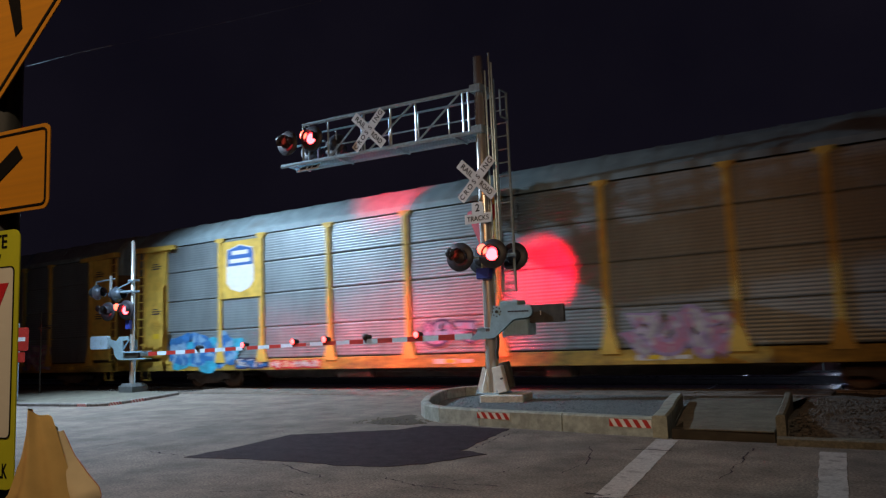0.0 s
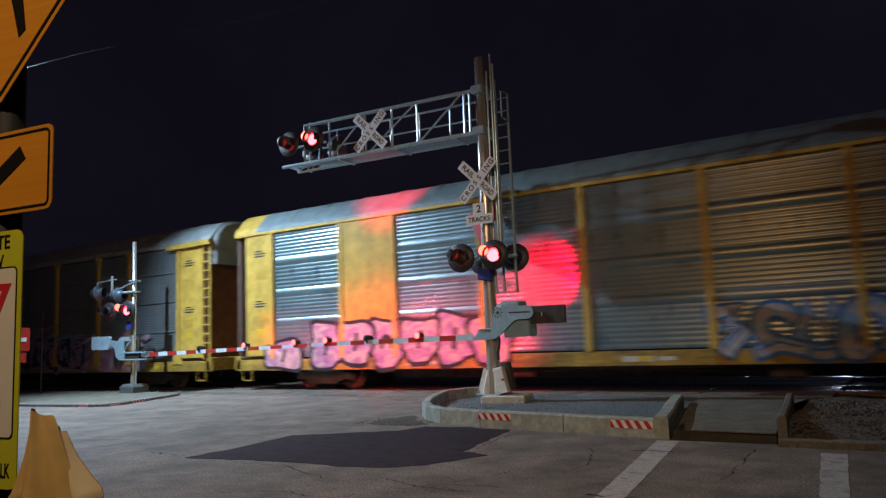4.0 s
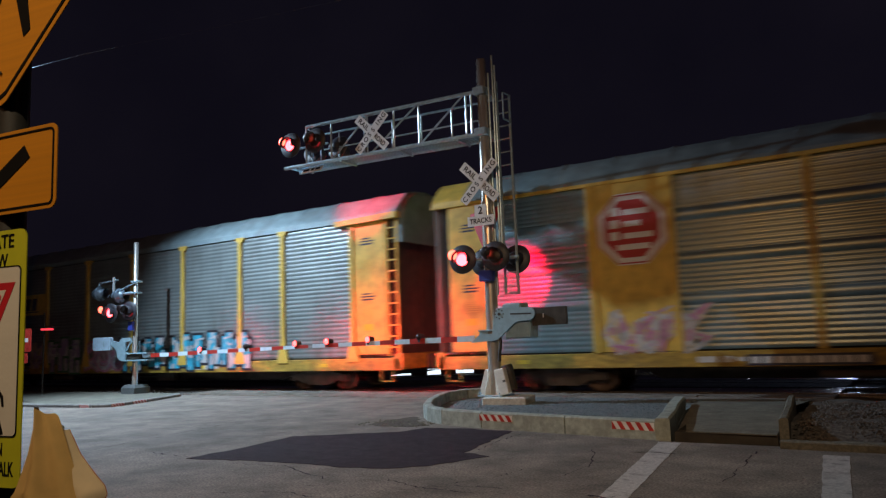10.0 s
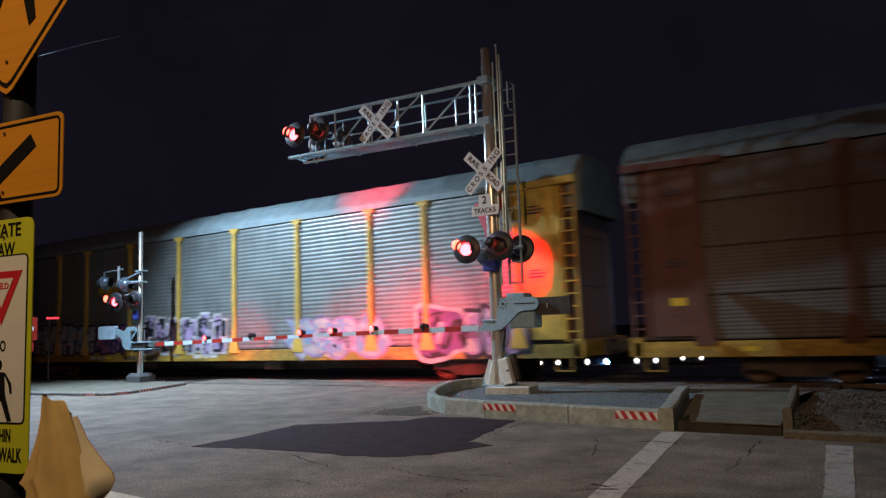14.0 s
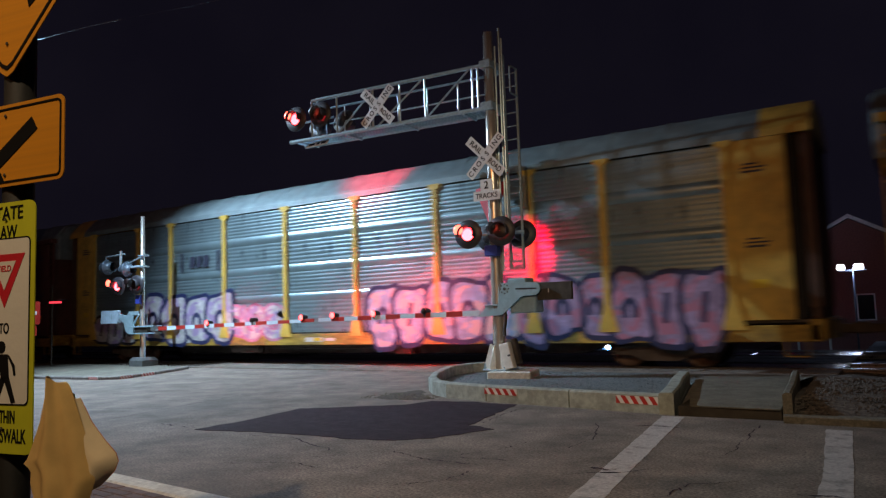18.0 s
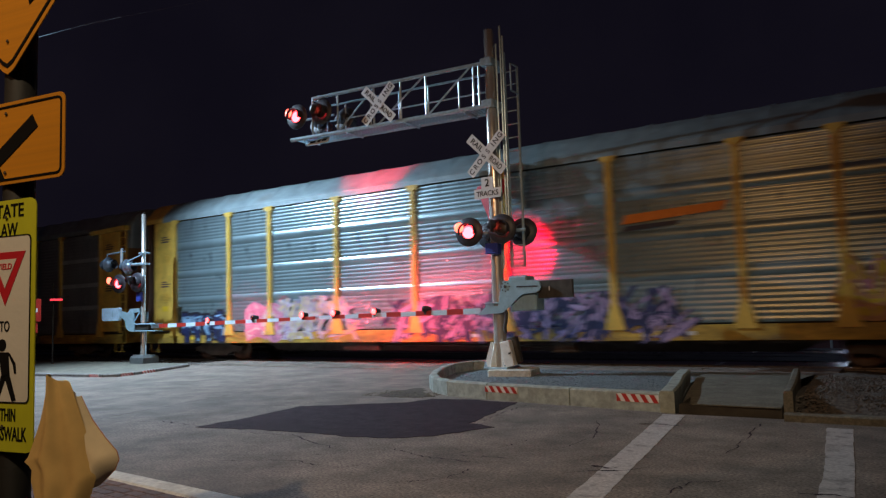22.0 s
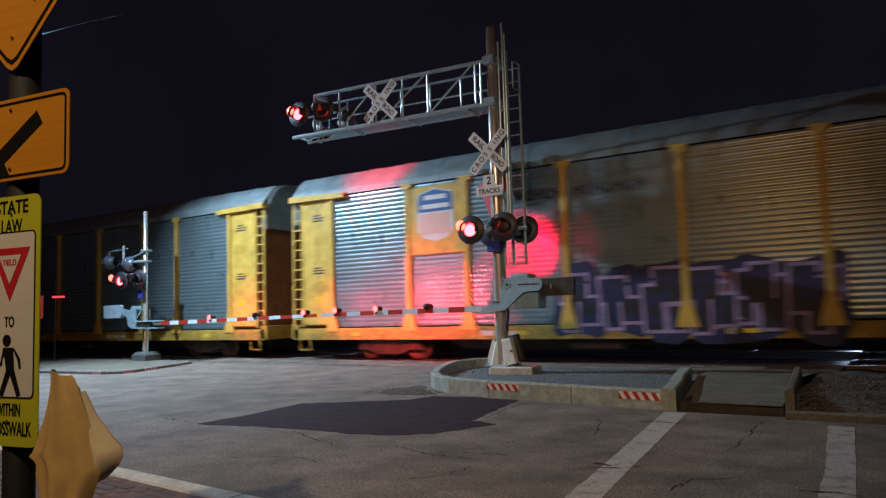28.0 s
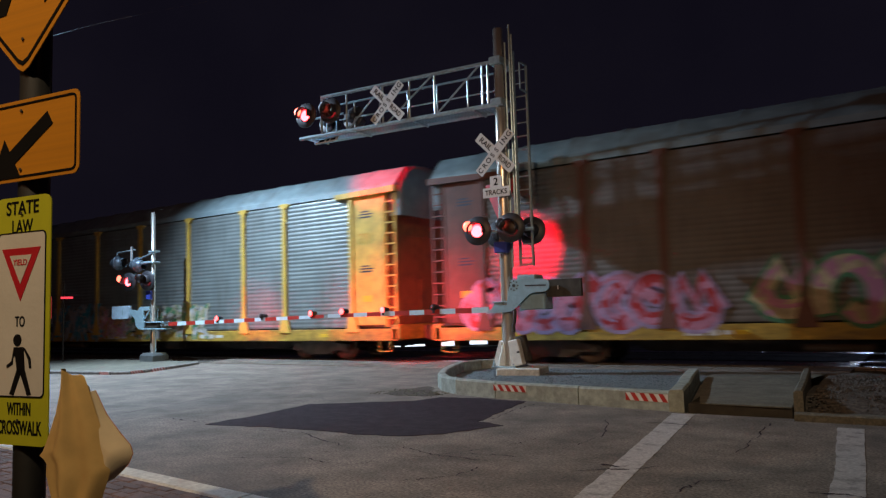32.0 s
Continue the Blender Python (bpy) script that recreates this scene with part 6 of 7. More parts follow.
    # unreadable stencilling as plain bars on the end panels and the sill
    bar = lambda w, h, m: cached(("stencil_bar", w, h), lambda: Geo().box(0, -0.003, 0, w, 0, h), m)
    for xs, zs in ((1.15, 2.62), (1.15, 4.25), (26.35, 2.62), (26.35, 4.25)):
        for dx, dz, w, h in ((-0.24, 0.0, 0.44, 0.05), (-0.24, 0.09, 0.5, 0.04), (-0.2, 0.17, 0.3, 0.04)):
            part("stencil_bar", bar(w, h, LOGODARK), LOGODARK, car, at=(xs + dx, 0.018, zs + dz))
    for xs in (7.4, 13.6, 19.2):
        for dx, dz, w, h in ((-0.5, 0.0, 0.4, 0.13), (0.02, 0.0, 0.2, 0.13), (0.32, 0.02, 0.38, 0.09)):
            part("stencil_bar", bar(w, h, WHITEPAINT), WHITEPAINT, car, at=(xs + dx, -0.001, 0.70 + dz))
    # reflector squares along the sill
    for k in range(5):
        part("reflector", cached("sill_reflector", lambda: Geo().box(-0.16, -0.005, 0, 0.16, 0.0, 0.1), LOGOYELLOW), LOGOYELLOW, car, at=(2.6 + k * 5.5, 0, 0.72))
    return car


CARS = {}
YA = "yellow and silver car-carrier railcar with corrugated sides and ladders"
YB = "yellow car-carrier railcar with smooth rounded ends and corrugated panels"
for n in range(-2, 16):
    seams = n in (-2, -1, 0, 1, 7)
    if n in (2, 5):
        CARS[n] = railcar(n, "b", YELLOW, SILVER if n == 2 else PALESILVER, ROOFGREY, YB if n != 5 else "yellow car-carrier railcar with rounded ends, corrugated panels and red emblems", plates=(1, 7), roofend=YELLOW)
    elif n in (8, 10):
        CARS[n] = railcar(n, "b", YELLOW, SILVER, ROOFGREY, YB, roofend=YELLOW, capped=True)
    elif n == 11:
        CARS[n] = railcar(n, "b", WHITEPAINT, SILVER, ROOFGREY, "white car-carrier railcar with corrugated panels and graffiti", plates=(1, 7), roofend=WHITEPAINT)
    elif n in (7, 15):
        CARS[n] = railcar(n, "a", BROWN, BROWNPANEL, ROOFGREY, "brown car-carrier railcar with weathered corrugated sides", seams=seams, sill=SILL)
    else:
        CARS[n] = railcar(n, "a", YELLOW, DULL if seams else SILVER if n in (12, 13) else WORN, ROOFPALE if n == 1 else ROOFGREY, YA, seams=seams)

# pale flat bands across the end panel of one car
for z in (1.95, 2.85, 3.85):
    part("side_band", Geo().box(23.01, 0.028, z, 25.69, 0.06, z + 0.15, 0.006), BANDPALE, CARS[9], "pale flat band")

# emblems
def panel_plate(car, x, z0, z1, material, w=2.0):
    return part("emblem_plate", Geo().box(x - w / 2, -0.004, z0, x + w / 2, 0.1, z1, 0.006), material, car, "painted emblem panel")


C = CARS
for n, z0, h, zc, stripes in ((0, 2.96, 1.6, 3.94, False), (1, 2.96, 0.95, 4.1, True), (9, 3.0, 1.55, 3.98, False), (13, 2.96, 1.5, 4.05, True)):
    panel_plate(C[n], 5.555, z0, SEAM - 0.12, YELLOW, 1.82)
    shield(C[n], 5.555, zc, h, stripes)
part("mark_line", Geo().box(-0.6, -0.012, 3.18, 0.6, -0.005, 3.25), LOGODARK, C[1], at=(5.555, 0, 0))
octagon(C[5], 5.6, 3.84, 1.66)
octagon(C[5], 21.9, 3.88, 1.68)
panel_plate(C[4], 7.97, 3.05, 3.92, YELLOW, 2.7)
block_mark(C[4], 7.98, 3.5, 1.75, LOGODARK, y=-0.006)
block_mark(C[6], 8.15, 3.5, 1.75, LOGOYELLOW, y=0.0)
block_mark(C[14], 8.06, 3.5, 1.75, SPRAY["cream"], y=0.0)
block_mark(C[8], 8.12, 3.52, 1.3, LOGODARK, h=0.4, underline=False, y=0.0)
for dx in (-1.0, 0.9):
    part("mark_bracket", Geo().box(dx, -0.006, 3.18, dx + 0.1, -0.003, 3.86), LOGODARK, C[8], at=(8.12, 0, 0))
for k in range(4):
    part("mark_line", Geo().box(6.85, -0.006, 3.36 + 0.11 * k, 8.1 - 0.15 * k, -0.003, 3.41 + 0.11 * k), LOGODARK, C[3])
block_mark(C[3], 8.55, 3.55, 1.0, LOGODARK, bars=2, h=0.4, underline=True, y=0.0)
for k in range(16):
    if k != 8:
        for dx in (0.0, 0.15):
            part("mark_block", Geo().prism([(0, 0), (0.045, 0), (0.085, 0.24), (0.04, 0.24)], -0.006, -0.003, flat), LOGODARK, C[13], at=(7.3 + 0.262 * k + dx, 0.0, 4.13))
        part("mark_block", Geo().box(0, -0.006, 0.0, 0.15, -0.003, 0.045), LOGODARK, C[13], at=(7.32 + 0.262 * k, 0.0, 4.24 if k % 2 else 4.13))
part("emblem", Geo().prism([(0, 0.08), (2.3, 0.22), (2.4, 0.42), (0.1, 0.30)], -0.012, -0.004, flat), LOGOORANGE, C[10], "orange swoosh emblem", (18.35, 0.0, 3.25))
part("emblem", Geo().prism([(0, 0.0), (1.3, 0.08), (1.35, 0.17), (0.1, 0.12)], -0.012, -0.004, flat), LOGODARK, C[10], "dark stroke of the emblem", (18.35, 0.0, 3.16))
part("stencil_plate", Geo().box(7.9, -0.012, 0.62, 10.3, 0.0, 0.86, 0.002), LOGODARK, C[5], "black strip with pale stencil bars")
for k in range(9):
    part("stencil_bar", Geo().box(8.0 + k * 0.25, -0.016, 0.67, 8.17 + k * 0.25, -0.012, 0.81), SHEET, C[5])
for n, x in ((14, 6.6), (6, 9.0), (13, 16.2)):
    part("stencil_plate", Geo().box(x, -0.012, 0.62, x + 2.2, 0.0, 0.86, 0.002), LOGODARK if n == 14 else SILL, C[n], "strip with stencil bars")
    for k in range(8):
        if k != 3:
            part("stencil_bar", Geo().box(x + 0.1 + k * 0.26, -0.016, 0.67, x + 0.28 + k * 0.26, -0.012, 0.81), SHEET if n == 14 else LOGODARK, C[n])
# painted pieces
spray(C[-1], 16.0, 23.0, 0.7, 1.8, "white", "lilac", "pink", 0.9, seed=60)
spray(C[0], 1.9, 5.5, 0.62, 1.8, "blue", "cyan", "pale_blue", 1.2, seed=1, style="wash")
spray(C[0], 5.3, 6.8, 0.62, 1.02, "blue", "navy", "white", 0.5, seed=61, style="slab")
spray(C[0], 7.0, 9.0, 0.62, 0.92, "white", "red", "cream", 0.5, seed=3, style="slab")
spray(C[0], 12.9, 14.4, 1.2, 1.9, "lilac", "navy", "pale_blue", 0.7, seed=62)
spray(C[0], 18.4, 21.1, 0.7, 1.85, "white", "lilac", "pink", 0.8, seed=2)
spray(C[1], 3.1, 9.1, 0.58, 2.0, "pale_blue", "red", "white", 0.85, seed=4, style="shard")
spray(C[1], 9.2, 12.6, 0.8, 1.7, "pink", "lilac", "white", 1.0, seed=63)
spray(C[1], 15.4, 20.2, 0.6, 2.1, "navy", "pale_blue", "lilac", 1.15, seed=5, style="bubble")
spray(C[1], 20.2, 23.7, 0.6, 2.1, "white", "lilac", "pink", 0.95, seed=64, style="shard")
spray(C[2], 1.5, 2.9, 0.55, 1.6, "white", "black", "lilac", 1.4, seed=65, style="bubble")
spray(C[2], 3.4, 10.2, 0.65, 2.1, "lilac", "black", "white", 1.4, seed=6, style="bubble")
spray(C[2], 15.2, 19.4, 0.6, 2.1, "white", "blue", "pale_blue", 0.9, seed=7)
spray(C[2], 19.2, 23.1, 0.65, 2.25, "white", "purple", "lilac", 0.9, seed=66)
spray(C[3], 1.9, 7.5, 0.55, 2.1, "white", "black", "lilac", 0.75, seed=8, style="shard")
spray(C[3], 7.4, 11.4, 0.55, 2.2, "cream", "black", "green", 0.8, seed=9, style="shard")
spray(C[3], 11.7, 13.2, 0.6, 2.25, "navy", "black", None, 1.5, seed=67)
spray(C[3], 13.3, 17.5, 0.55, 2.0, "white", "black", "lilac", 0.85, seed=68)
spray(C[3], 18.2, 22.2, 0.52, 2.35, "blue", "cyan", "navy", 0.7, seed=10, style="shard", cloud="navy")
spray(C[3], 22.2, 23.9, 0.6, 2.1, "purple", "pink", "lilac", 1.6, seed=69, style="bubble")
loop_mark = Geo()
for k, line in enumerate((bow(0, 360, 1.12, 2.55, 0.24, 0.33, 16), [(1.12, 2.88), (1.04, 3.12), (1.14, 3.42), (1.36, 3.46)], [(0.98, 3.22), (1.2, 3.26), (1.36, 3.34)])):
    band(loop_mark, line, (0.085, 0.10, 0.05)[k], -0.002 * k)
tagged(part("graffiti", loop_mark, SPRAY["white"], C[4], "white sprayed loop with a bent tail", (0, -0.008, 0)), kind="stuff")
spray(C[4], 1.9, 6.7, 0.65, 2.1, "white", "purple", "pink", 0.85, seed=12, style="shard")
spray(C[4], 6.9, 9.0, 0.8, 1.95, "lilac", "white", "cream", 0.8, seed=45, style="shard")
spray(C[4], 9.5, 11.9, 0.6, 2.05, "white", "green", "lilac", 0.9, seed=46, style="slab")
spray(C[4], 12.3, 14.6, 0.65, 1.95, "white", "pink", "lilac", 1.0, seed=13)
spray(C[4], 14.4, 21.5, 0.62, 2.0, "cyan", "black", "white", 0.8, seed=14, style="slab")
spray(C[5], 5.0, 7.0, 0.9, 2.0, "white", "cream", "pink", 0.9, seed=15, style="shard")
spray(C[5], 14.5, 19.5, 0.9, 1.8, "lilac", "pale_blue", None, 1.2, seed=70)
spray(C[6], 2.1, 7.2, 0.8, 2.15, "white", "navy", "pale_blue", 0.75, seed=16, style="slab")
spray(C[6], 7.3, 9.3, 0.8, 2.1, "purple", "navy", "pink", 0.7, seed=17, style="slab")
spray(C[6], 10.2, 14.8, 0.75, 2.3, "lilac", "white", "black", 0.95, seed=18, style="slab")
spray(C[6], 17.4, 21.5, 0.65, 2.0, "white", "lilac", "pale_blue", 1.2, seed=71)
spray(C[6], 22.6, 24.1, 0.52, 2.1, "purple", "white", "black", 1.6, seed=72, style="bubble")
spray(C[6], 24.1, 26.0, 0.6, 2.1, "lilac", "black", "white", 0.75, seed=73, style="bubble")
spray(C[7], 16.1, 23.3, 0.68, 1.85, "pale_blue", "blue", "white", 0.9, seed=19)
spray(C[8], 1.8, 4.6, 0.62, 1.8, "white", "black", "lilac", 1.3, seed=20, style="bubble")
spray(C[8], 4.9, 9.8, 0.6, 2.5, "white", "navy", "lilac", 1.45, seed=21, style="bubble")
spray(C[8], 9.4, 12.2, 0.7, 2.0, "white", "pink", "lilac", 1.0, seed=74)
spray(C[8], 15.7, 20.5, 0.55, 2.4, "pale_blue", "navy", "white", 1.05, seed=22, style="bubble")
spray(C[8], 20.5, 25.6, 0.55, 2.35, "lilac", "navy", "pink", 1.05, seed=75, style="bubble")
spray(C[9], 2.2, 3.4, 0.8, 1.9, "white", "purple", None, 0.8, seed=23)
spray(C[9], 4.5, 6.4, 0.65, 1.85, "pale_blue", "navy", "cyan", 0.62, seed=25, style="shard", cloud="blue")
spray(C[9], 9.7, 10.8, 0.8, 1.9, "lilac", "white", "cream", 0.6, seed=84, style="shard")
spray(C[9], 11.4, 15.2, 0.6, 2.2, "white", "pink", "cream", 0.85, seed=24, style="shard")
spray(C[9], 16.0, 20.7, 0.6, 2.05, "white", "purple", "lilac", 0.7, seed=76, style="shard")
spray(C[10], 2.1, 4.4, 0.55, 1.72, "navy", "black", "pale_blue", 0.6, seed=26, style="slab")
spray(C[10], 5.5, 7.0, 0.6, 2.0, "pink", "pink", "white", 0.8, seed=27)
spray(C[10], 7.0, 9.9, 0.6, 2.1, "white", "lilac", "cream", 0.7, seed=77, style="shard")
spray(C[10], 11.5, 19.5, 0.55, 1.85, "navy", "navy", "lilac", 0.7, seed=28, style="shard")
spray(C[10], 22.9, 25.6, 0.9, 2.5, "yellow", "orange", "pink", 0.9, seed=29)
spray(C[11], 2.1, 5.7, 0.52, 1.22, "teal", "navy", None, 0.62, seed=30, style="bubble")
spray(C[11], 2.1, 5.7, 1.28, 2.0, "teal", "navy", None, 0.62, seed=31, style="bubble")
spray(C[11], 5.9, 11.0, 0.55, 2.0, "cream", "pink", "white", 0.85, seed=32, style="shard")
spray(C[11], 11.2, 12.2, 1.35, 2.2, "blue", "navy", None, 1.2, seed=33, style="bubble")
spray(C[11], 12.5, 14.9, 0.8, 1.9, "blue", "navy", "white", 0.8, seed=34, style="slab")
spray(C[11], 14.9, 18.4, 0.85, 1.75, "purple", "navy", "blue", 0.7, seed=78, style="slab")
spray(C[11], 18.5, 20.9, 0.55, 2.05, "blue", "black", "lilac", 0.8, seed=44)
spray(C[11], 20.8, 25.5, 0.5, 2.05, "lilac", "purple", "pale_blue", 0.8, seed=79, style="shard")
spray(C[11], 25.8, 27.1, 2.5, 3.15, "red", "blue", "cyan", 0.7, seed=35, style="bubble")
spray(C[13], 9.2, 15.4, 0.7, 2.25, "black", "lilac", "navy", 1.25, seed=37, style="slab", cloud="navy")
spray(C[13], 12.3, 13.6, 0.75, 2.15, "black", "pink", "lilac", 1.3, seed=47, style="slab")
spray(C[14], 2.3, 4.9, 0.7, 1.9, "lilac", "black", None, 0.8, seed=38, style="slab")
spray(C[14], 6.3, 9.0, 0.6, 2.0, "black", "pale_blue", "white", 0.8, seed=39, style="slab")
spray(C[14], 9.3, 12.3, 0.55, 2.1, "cyan", "pale_blue", "white", 0.9, seed=40, style="shard")
spray(C[14], 12.3, 14.3, 0.7, 2.0, "pink", "white", "orange", 0.8, seed=80, style="shard")
spray(C[14], 14.4, 19.1, 0.65, 1.98, "white", "cream", "green", 0.8, seed=41, style="shard")
spray(C[15], 1.2, 7.6, 0.75, 2.25, "pink", "lilac", "red", 1.1, seed=42)
spray(C[15], 8.6, 15, 0.9, 2.5, "cream", "green", "pink", 1.2, seed=43)

# ---- beyond the tracks ----
house = thing("house", "dark brick house with a gabled shingle roof, lit by a lamp", "house", pose(-3.6, 50.5, -1.75, 0, 0, 4))
part("wall", Geo().prism([(-4.1, 0), (4.1, 0), (4.1, 5.9), (0, 8.15), (-4.1, 5.9)], 0, 9.0, flat), BRICKRED, house, "dark brick wall")
for s in (-1, 1):
    part("roof", Geo().prism([(0, 8.2), (s * 4.7, 5.62), (s * 4.7, 5.82), (0, 8.42)], -0.5, 9.3, flat), SHINGLE, house, "grey shingle slope")
    part("barge_board", Geo().prism([(0, 8.16), (s * 4.7, 5.58), (s * 4.7, 5.80), (0, 8.40)], -0.58, -0.5, flat), TRIM, house, "pale gable trim")
for x in (-2.2, 0.6, 2.6):
    w = part("window", Geo().box(x - 0.5, -0.06, 2.0, x + 0.5, 0.02, 3.6), TRIM, house, "white framed window")
    part("pane", Geo().box(x - 0.42, -0.07, 2.08, x + 0.42, -0.055, 3.52), CARGLASS, w)
lamp_post = thing("lamp_post", "black lamp post with two bright white lamps", "street lamp", pose(-2.95, 41.9, -1.75))
part("post", Geo().lathe((0, 0, 0), (0, 0, 1), [(0, 0.09), (0.3, 0.08), (0.32, 0.05), (4.8, 0.045), (4.82, 0.001)], 12), BLACK, lamp_post)
part("cross_arm", Geo().tube((-0.6, 0, 4.72), (0.6, 0, 4.72), 0.04, n=8), BLACK, lamp_post)
for dx in (-0.5, 0.25):
    part("lamp_head", Geo().box(dx - 0.2, -0.16, 4.76, dx + 0.2 + 0.1 * dx, 0.16, 5.02, 0.05), LAMPWHITE, lamp_post, "glowing white lamp head")
lamp_data = bpy.data.lights.new("lamp_post_light", "POINT")
lamp_data.energy, lamp_data.color, lamp_data.shadow_soft_size = 260, (0.45, 0.60, 1.0), 0.12
new("lamp_post_light", lamp_data).location = (-2.95, 41.5, 3.0)
board = thing("parking_sign", "dark board lettered VILLAGE SQUARE PUBLIC PARKING on two posts", "sign", pose(-4.2, 35.75, -1.75, 0, 0, 5))
for dx in (-0.62, 0.62):
    part("post", Geo().box(dx - 0.05, -0.05, 0, dx + 0.05, 0.05, 3.5, 0.01), TRIM, board, "white post")
part("panel", Geo().prism([(-0.56, 2.40), (0.56, 2.40), (0.56, 3.0), (0.4, 3.02), (0.33, 3.2), (0.18, 3.34), (0, 3.38), (-0.18, 3.34), (-0.33, 3.2), (-0.4, 3.02), (-0.56, 3.0)], -0.05, 0.0, flat), BOARD, board, "dark arched board")
part("emblem", Geo().prism([(0.2 * math.cos(radians(a)), 3.1 + 0.2 * math.sin(radians(a))) for a in range(0, 360, 24)], -0.058, -0.052, flat), BOARDLETTER, board, "pale round emblem")
for body, z, wd in (("VILLAGE SQUARE", 2.76, 0.98), ("PUBLIC PARKING", 2.55, 1.0)):
    part("lettering", lettering(body, 0.14, BOARDLETTER, width=wd), BOARDLETTER, board, "pale letters", (0, -0.056, z))
part("lower_panel", Geo().box(-0.3, -0.05, 1.95, 0.56, 0.0, 2.15, 0.01), TRIM, board, "pale lower strip")


def road_car(x, y, rz, lights=HEADLIGHT, size=1.0):
    """A waiting car seen from the front."""
    car = thing("car", "dark parked car with glowing headlights", "car", pose(x, y, -1.75, 0, 0, rz), group="waiting cars")
    body = [(-0.9, 0.25), (0.9, 0.25), (0.92, 0.6), (0.86, 0.88), (0.72, 0.95), (0.58, 1.42), (-0.58, 1.42), (-0.72, 0.95), (-0.86, 0.88), (-0.92, 0.6)]
    g = Geo().strip([[(a * k, h, 0.25 + (b - 0.25) * q) for a, b in body] for h, k, q in ((0, 0.9, 0.5), (0.1, 0.97, 0.55), (0.9, 1, 0.62), (1.6, 1, 1.0), (3.2, 1, 1.0), (4.2, 0.97, 0.62), (4.3, 0.9, 0.5))], close=True)
    g.f += [tuple(range(9, -1, -1)), tuple(range(60, 70))]
    part("body", g, CARPAINT, car, smooth=True)
    for sx in (-1, 1):
        part("headlight", Geo().lathe((sx * 0.62, -0.03, 0.62), (0, 1, 0), [(0, 0.001), (0.0, 0.11), (0.05, 0.11)], 12), lights, car, "glowing headlight")
        # faintly emissive ring, added for the bloom around each headlight
        part("headlight_halo", Geo().lathe((sx * 0.62, -0.02, 0.62), (0, 1, 0), [(0, 0.11), (-0.012, 0.20), (0.0, 0.24), (0.05, 0.24)], 14), HEADHALO, car, "dim glowing ring imitating the lamp's bloom")
        for yy in (0.8, 3.4):
            part("wheel", Geo().tube((sx * 0.75, yy, 0.31), (sx * 0.93, yy, 0.31), 0.31, n=16), TYRE, car)
    part("windscreen", Geo().prism([(-0.6, 0.92), (0.6, 0.92), (0.52, 1.3), (-0.52, 1.3)], 0.85, 0.9, flat), CARGLASS, car)
    return car


road_car(-22.05, 47.0, 24)
road_car(-19.1, 48.3, 20)
road_car(-16.0, 49.4, 18)
road_car(-13.9, 53.0, 15)
beacon = thing("blue_lamp", "small glowing blue lamp on a short pole", "lamp", pose(-18.2, 48.0, -1.75))
part("pole", Geo().tube((0, 0, 0), (0, 0, 0.52), 0.03, n=8), BLACK, beacon)
part("glow", Geo().lathe((0, 0, 0.58), (0, 0, 1), [(-0.15, 0.001), (-0.1, 0.12), (0, 0.16), (0.1, 0.12), (0.15, 0.001)], 12), BLUELIGHT, beacon)
shop = thing("shop", "low far shop front with lit windows", "building", pose(-39.5, 55.0, -1.75, 0, 0, 34))
part("wall", Geo().box(-9, 0, 0, 9, 6, 4.2, 0.05), BRICKRED, shop)
part("roof", Geo().box(-9.3, -0.3, 4.2, 9.3, 6.3, 4.5, 0.05), SHINGLE, shop)
for x, w, z0, z1 in ((-8.4, 1.0, 0.10, 0.5), (-6.6, 1.6, 0.06, 0.42), (-4.2, 1.0, 0.12, 0.5), (-2.2, 0.5, 0.04, 0.6), (-0.6, 1.8, 0.08, 0.42), (2.4, 1.2, 0.05, 0.55), (5.2, 1.6, 0.1, 0.45), (7.6, 1.0, 0.08, 0.4)):
    q = part("window", Geo().box(x - w / 2 - 0.06, -0.06, z0 - 0.04, x + w / 2 + 0.06, 0.02, z1 + 0.06), TRIM, shop, "framed window")
    part("pane", Geo().box(x - w / 2, -0.08, z0, x + w / 2, -0.05, z1), WINDOWLIT, q, "lit pane")

# a turned-away sign and a side-on signal by the far kerb
no_entry = thing("no_entry_sign", "red square sign with a white bar on a post", "road sign", pose(-22.95, 11.9, 0.1, 0, 0, 28))
part("post", Geo().box(-0.03, 0.01, 0, 0.03, 0.06, 2.3), GALV, no_entry)
part("panel", Geo().prism(rounded(0.7, 0.7, 0.05, cz=1.82), 0, 0.006, flat), ARMRED, no_entry)
part("red_disc", Geo().prism([(0.33 * math.cos(radians(a)), 1.82 + 0.33 * math.sin(radians(a))) for a in range(0, 360, 12)], -0.004, 0, flat), ARMRED, no_entry)
part("white_bar", Geo().box(-0.25, -0.007, 1.76, 0.25, -0.004, 1.88), SHEET, no_entry)
part("lower_plate", Geo().prism(rounded(0.5, 0.3, 0.03, cz=1.28), 0, 0.006, flat), ARMRED, no_entry)
side_signal = thing("side_signal", "thin post with a narrow red signal seen edge-on", "crossing signal", pose(-26.3, 14.45, 0.05))
part("post", Geo().tube((0, 0, 0), (0, 0, 2.9), 0.03, n=8), DARK, side_signal)
bar_geo = Geo().box(-0.2, -0.02, -0.035, 0.2, 0.0, 0.035)
bar_mesh = bar_geo.mesh("narrow_lens", REDLAMP)
bar_mesh.materials.append(LENS_OFF)
for p in bar_mesh.polygons:
    p.material_index = 0 if p.normal.y < -0.5 else 1
bar = part("lens", bar_mesh, REDLAMP, side_signal, "narrow red lens", pose(0.17, 0.02, 2.3, 0, 0, 58))
FLASHERS.append((bar, bar.matrix_basis.copy(), 1))
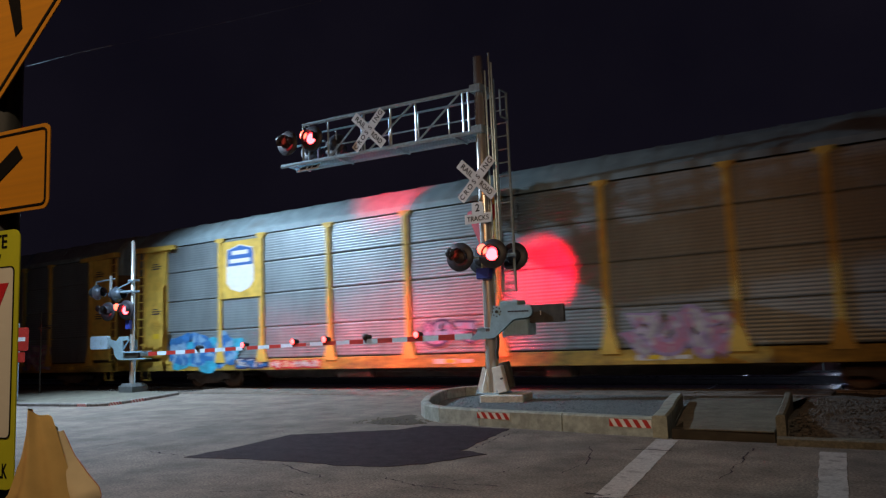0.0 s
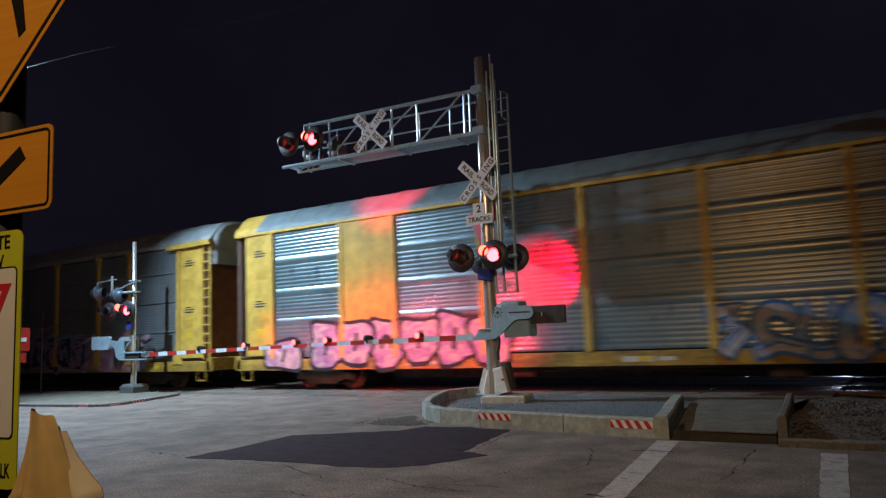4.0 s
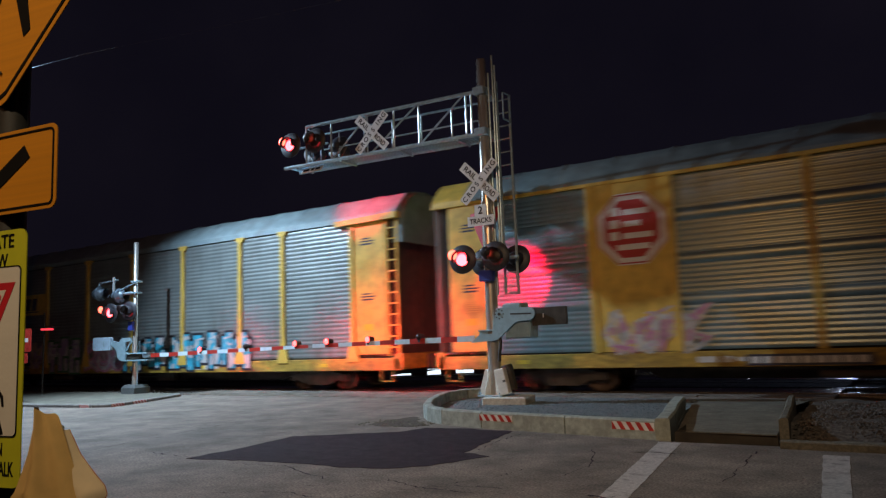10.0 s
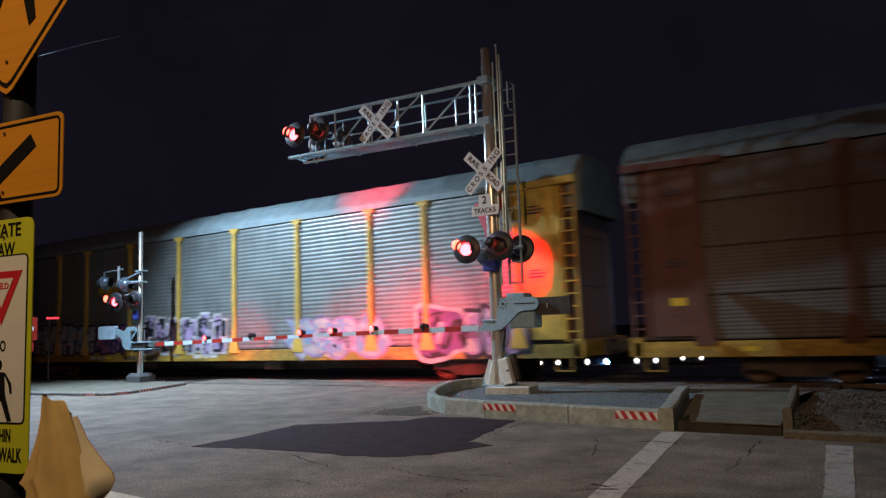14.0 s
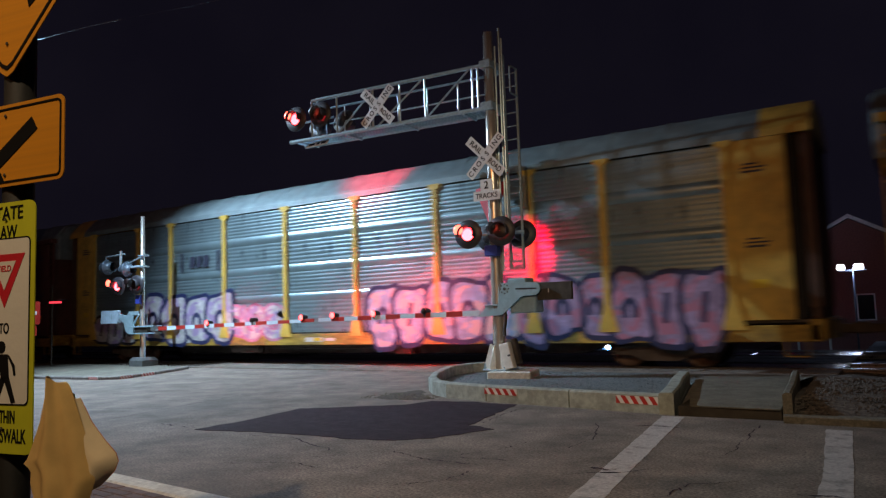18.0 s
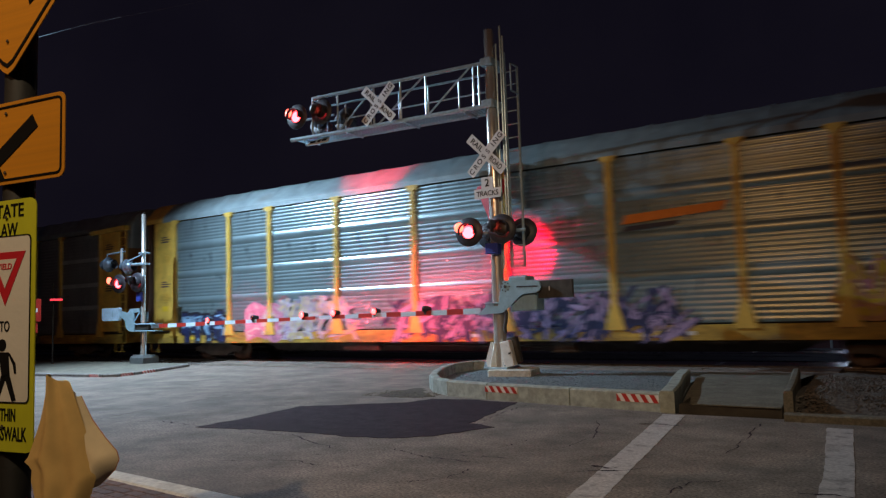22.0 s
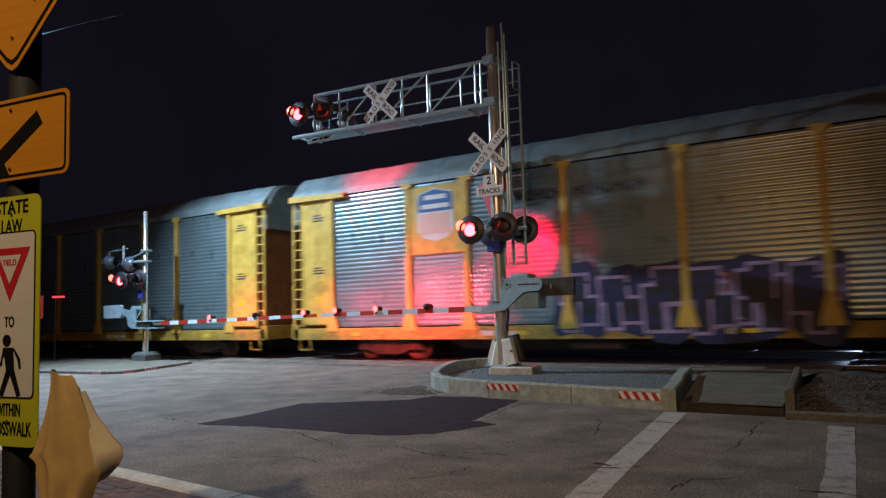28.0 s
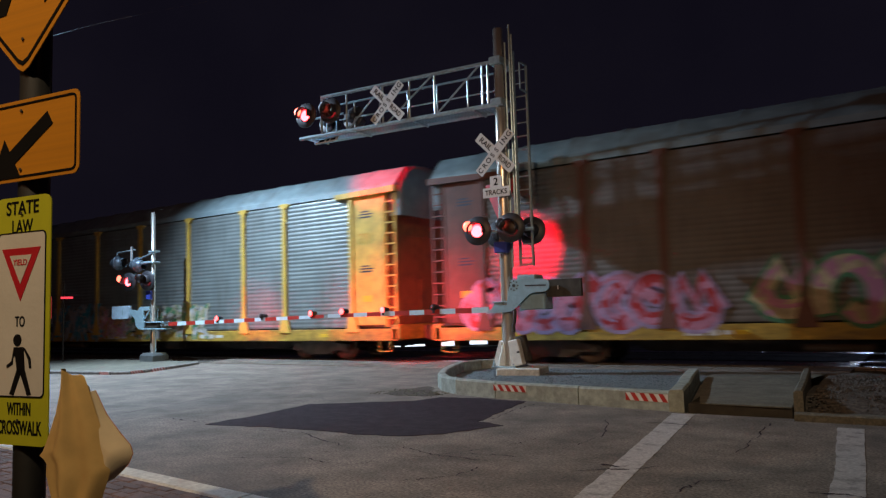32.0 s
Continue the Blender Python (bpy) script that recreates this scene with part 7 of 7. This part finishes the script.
part("visor", Geo().box(0.1, 0.0, 2.38, 0.5, 0.3, 2.40), BLACK, side_signal)
wire = Geo()
pts = [(-34, 10.7, 11.6), (-26, 10.7, 10.3), (-20.6, 10.7, 9.58), (-18.0, 10.7, 9.34), (-16.5, 10.7, 9.16), (-13.66, 10.7, 8.78), (-6, 10.7, 7.9), (14, 10.7, 6.6)]
for a, b in zip(pts, pts[1:]):
    # hair-thin beyond the lamp, so the shape imitates the glint fading out
    wire.tube(a, b, 0.007 if a[0] < -17 else 0.0008, n=6)
solid("overhead_wire", wire, GALV, "thin overhead wire glinting under a street lamp", "cable")
street_lamp = thing("street_lamp", "tall street lamp with a shielded white head", "street lamp", pose(-24.8, 10.2, 0))
part("pole", Geo().lathe((0, 0, 0), (0, 0, 1), [(0, 0.12), (5, 0.09), (10.4, 0.07), (10.42, 0.001)], 12), GALV, street_lamp, smooth=True)
part("arm", Geo().tube((0, 0, 10.3), (3.2, 0.5, 10.34), 0.04, n=8), GALV, street_lamp)
part("lamp_head", Geo().box(2.9, 0.35, 10.2, 3.5, 0.65, 10.34, 0.03), GREY, street_lamp)


# unseen block added behind the camera to close the place for reflections
block = thing("unseen_block", "plain brick corner building with a flat roof", "building", pose(0, -14, 0))
part("wall", Geo().box(-21.0, -9.0, 0.0, -19.5, -4.2, 7.2), BRICKRED, block, "brick wall")
part("wall", Geo().box(-19.5, -9.0, 0.0, -4.5, -4.2, 7.9), BRICKRED, block, "taller brick wall")
part("roof", Geo().box(-19.5, -9.1, 7.9, -4.4, -4.1, 8.05, 0.03), SHINGLE, block, "flat roof with a coping")
part("roof", Geo().box(-21.1, -9.1, 7.2, -19.52, -4.1, 7.35, 0.03), SHINGLE, block, "flat roof with a coping")


# brick pavers along the kerb, last
PAVE = bpy.data.objects["pavement"]
BRICKS = [Geo().box(-0.098, -0.048, 0.0, 0.098, 0.048, 0.03, 0.006).mesh("brick", PAVER), Geo().box(-0.098, -0.048, 0.0, 0.098, 0.048, 0.034, 0.008).mesh("brick", PAVER)]
r = random.Random(77)
LAY = NEAR_KERB[2:7]
for j in range(8):
    run = 0.1 if j % 2 else 0.0
    for a, b in zip(LAY, LAY[1:]):
        a, b = Vector(a), Vector(b)
        d = (b - a).normalized()
        while run < (b - a).length:
            p = a + d * run + Vector((-d.y, d.x)) * (0.29 + j * 0.103)
            part("brick", BRICKS[r.randrange(2)], None, PAVE, at=pose(p.x, p.y, 0.064 + r.uniform(-0.002, 0.002), r.uniform(-.5, .5), r.uniform(-.5, .5), math.degrees(math.atan2(d.y, d.x)) + r.uniform(-.5, .5)))
            run += 0.203
        run -= (b - a).length


def motions():
    """The train rolls by to the left; the signals flash in turn."""
    for n, car in CARS.items():
        x = FIRST + n * PITCH
        walk(car, [(t, pose(x - SPEED * t + d, NEAR_Y, RAIL_Z)) for t, d in DRIFT])
    flips = []
    for k in range(25):
        flips += [0.40 + 1.3135 * k + (0.03 if k < 4 else 0.0), 1.06 + 1.3135 * k]
    for lens, base, phase in FLASHERS:
        turn = 0 if phase == 0 else 180
        rows = [(0.0, turn)]
        for t in flips:
            if t > 31.94:
                break
            s = t - 0.05
            if abs(t - round(t)) < 0.1:
                s = min(s, round(t) - 0.12) if t < round(t) else max(s, round(t) + 0.02)
            rows += [(s + j / FPS, turn + 60 * j) for j in range(4)]
            turn += 180
        rows.append((32.0, turn))
        walk(lens, [(t, base @ pose(0, 0, 0, 0, 0, a)) for t, a in rows])


motions()
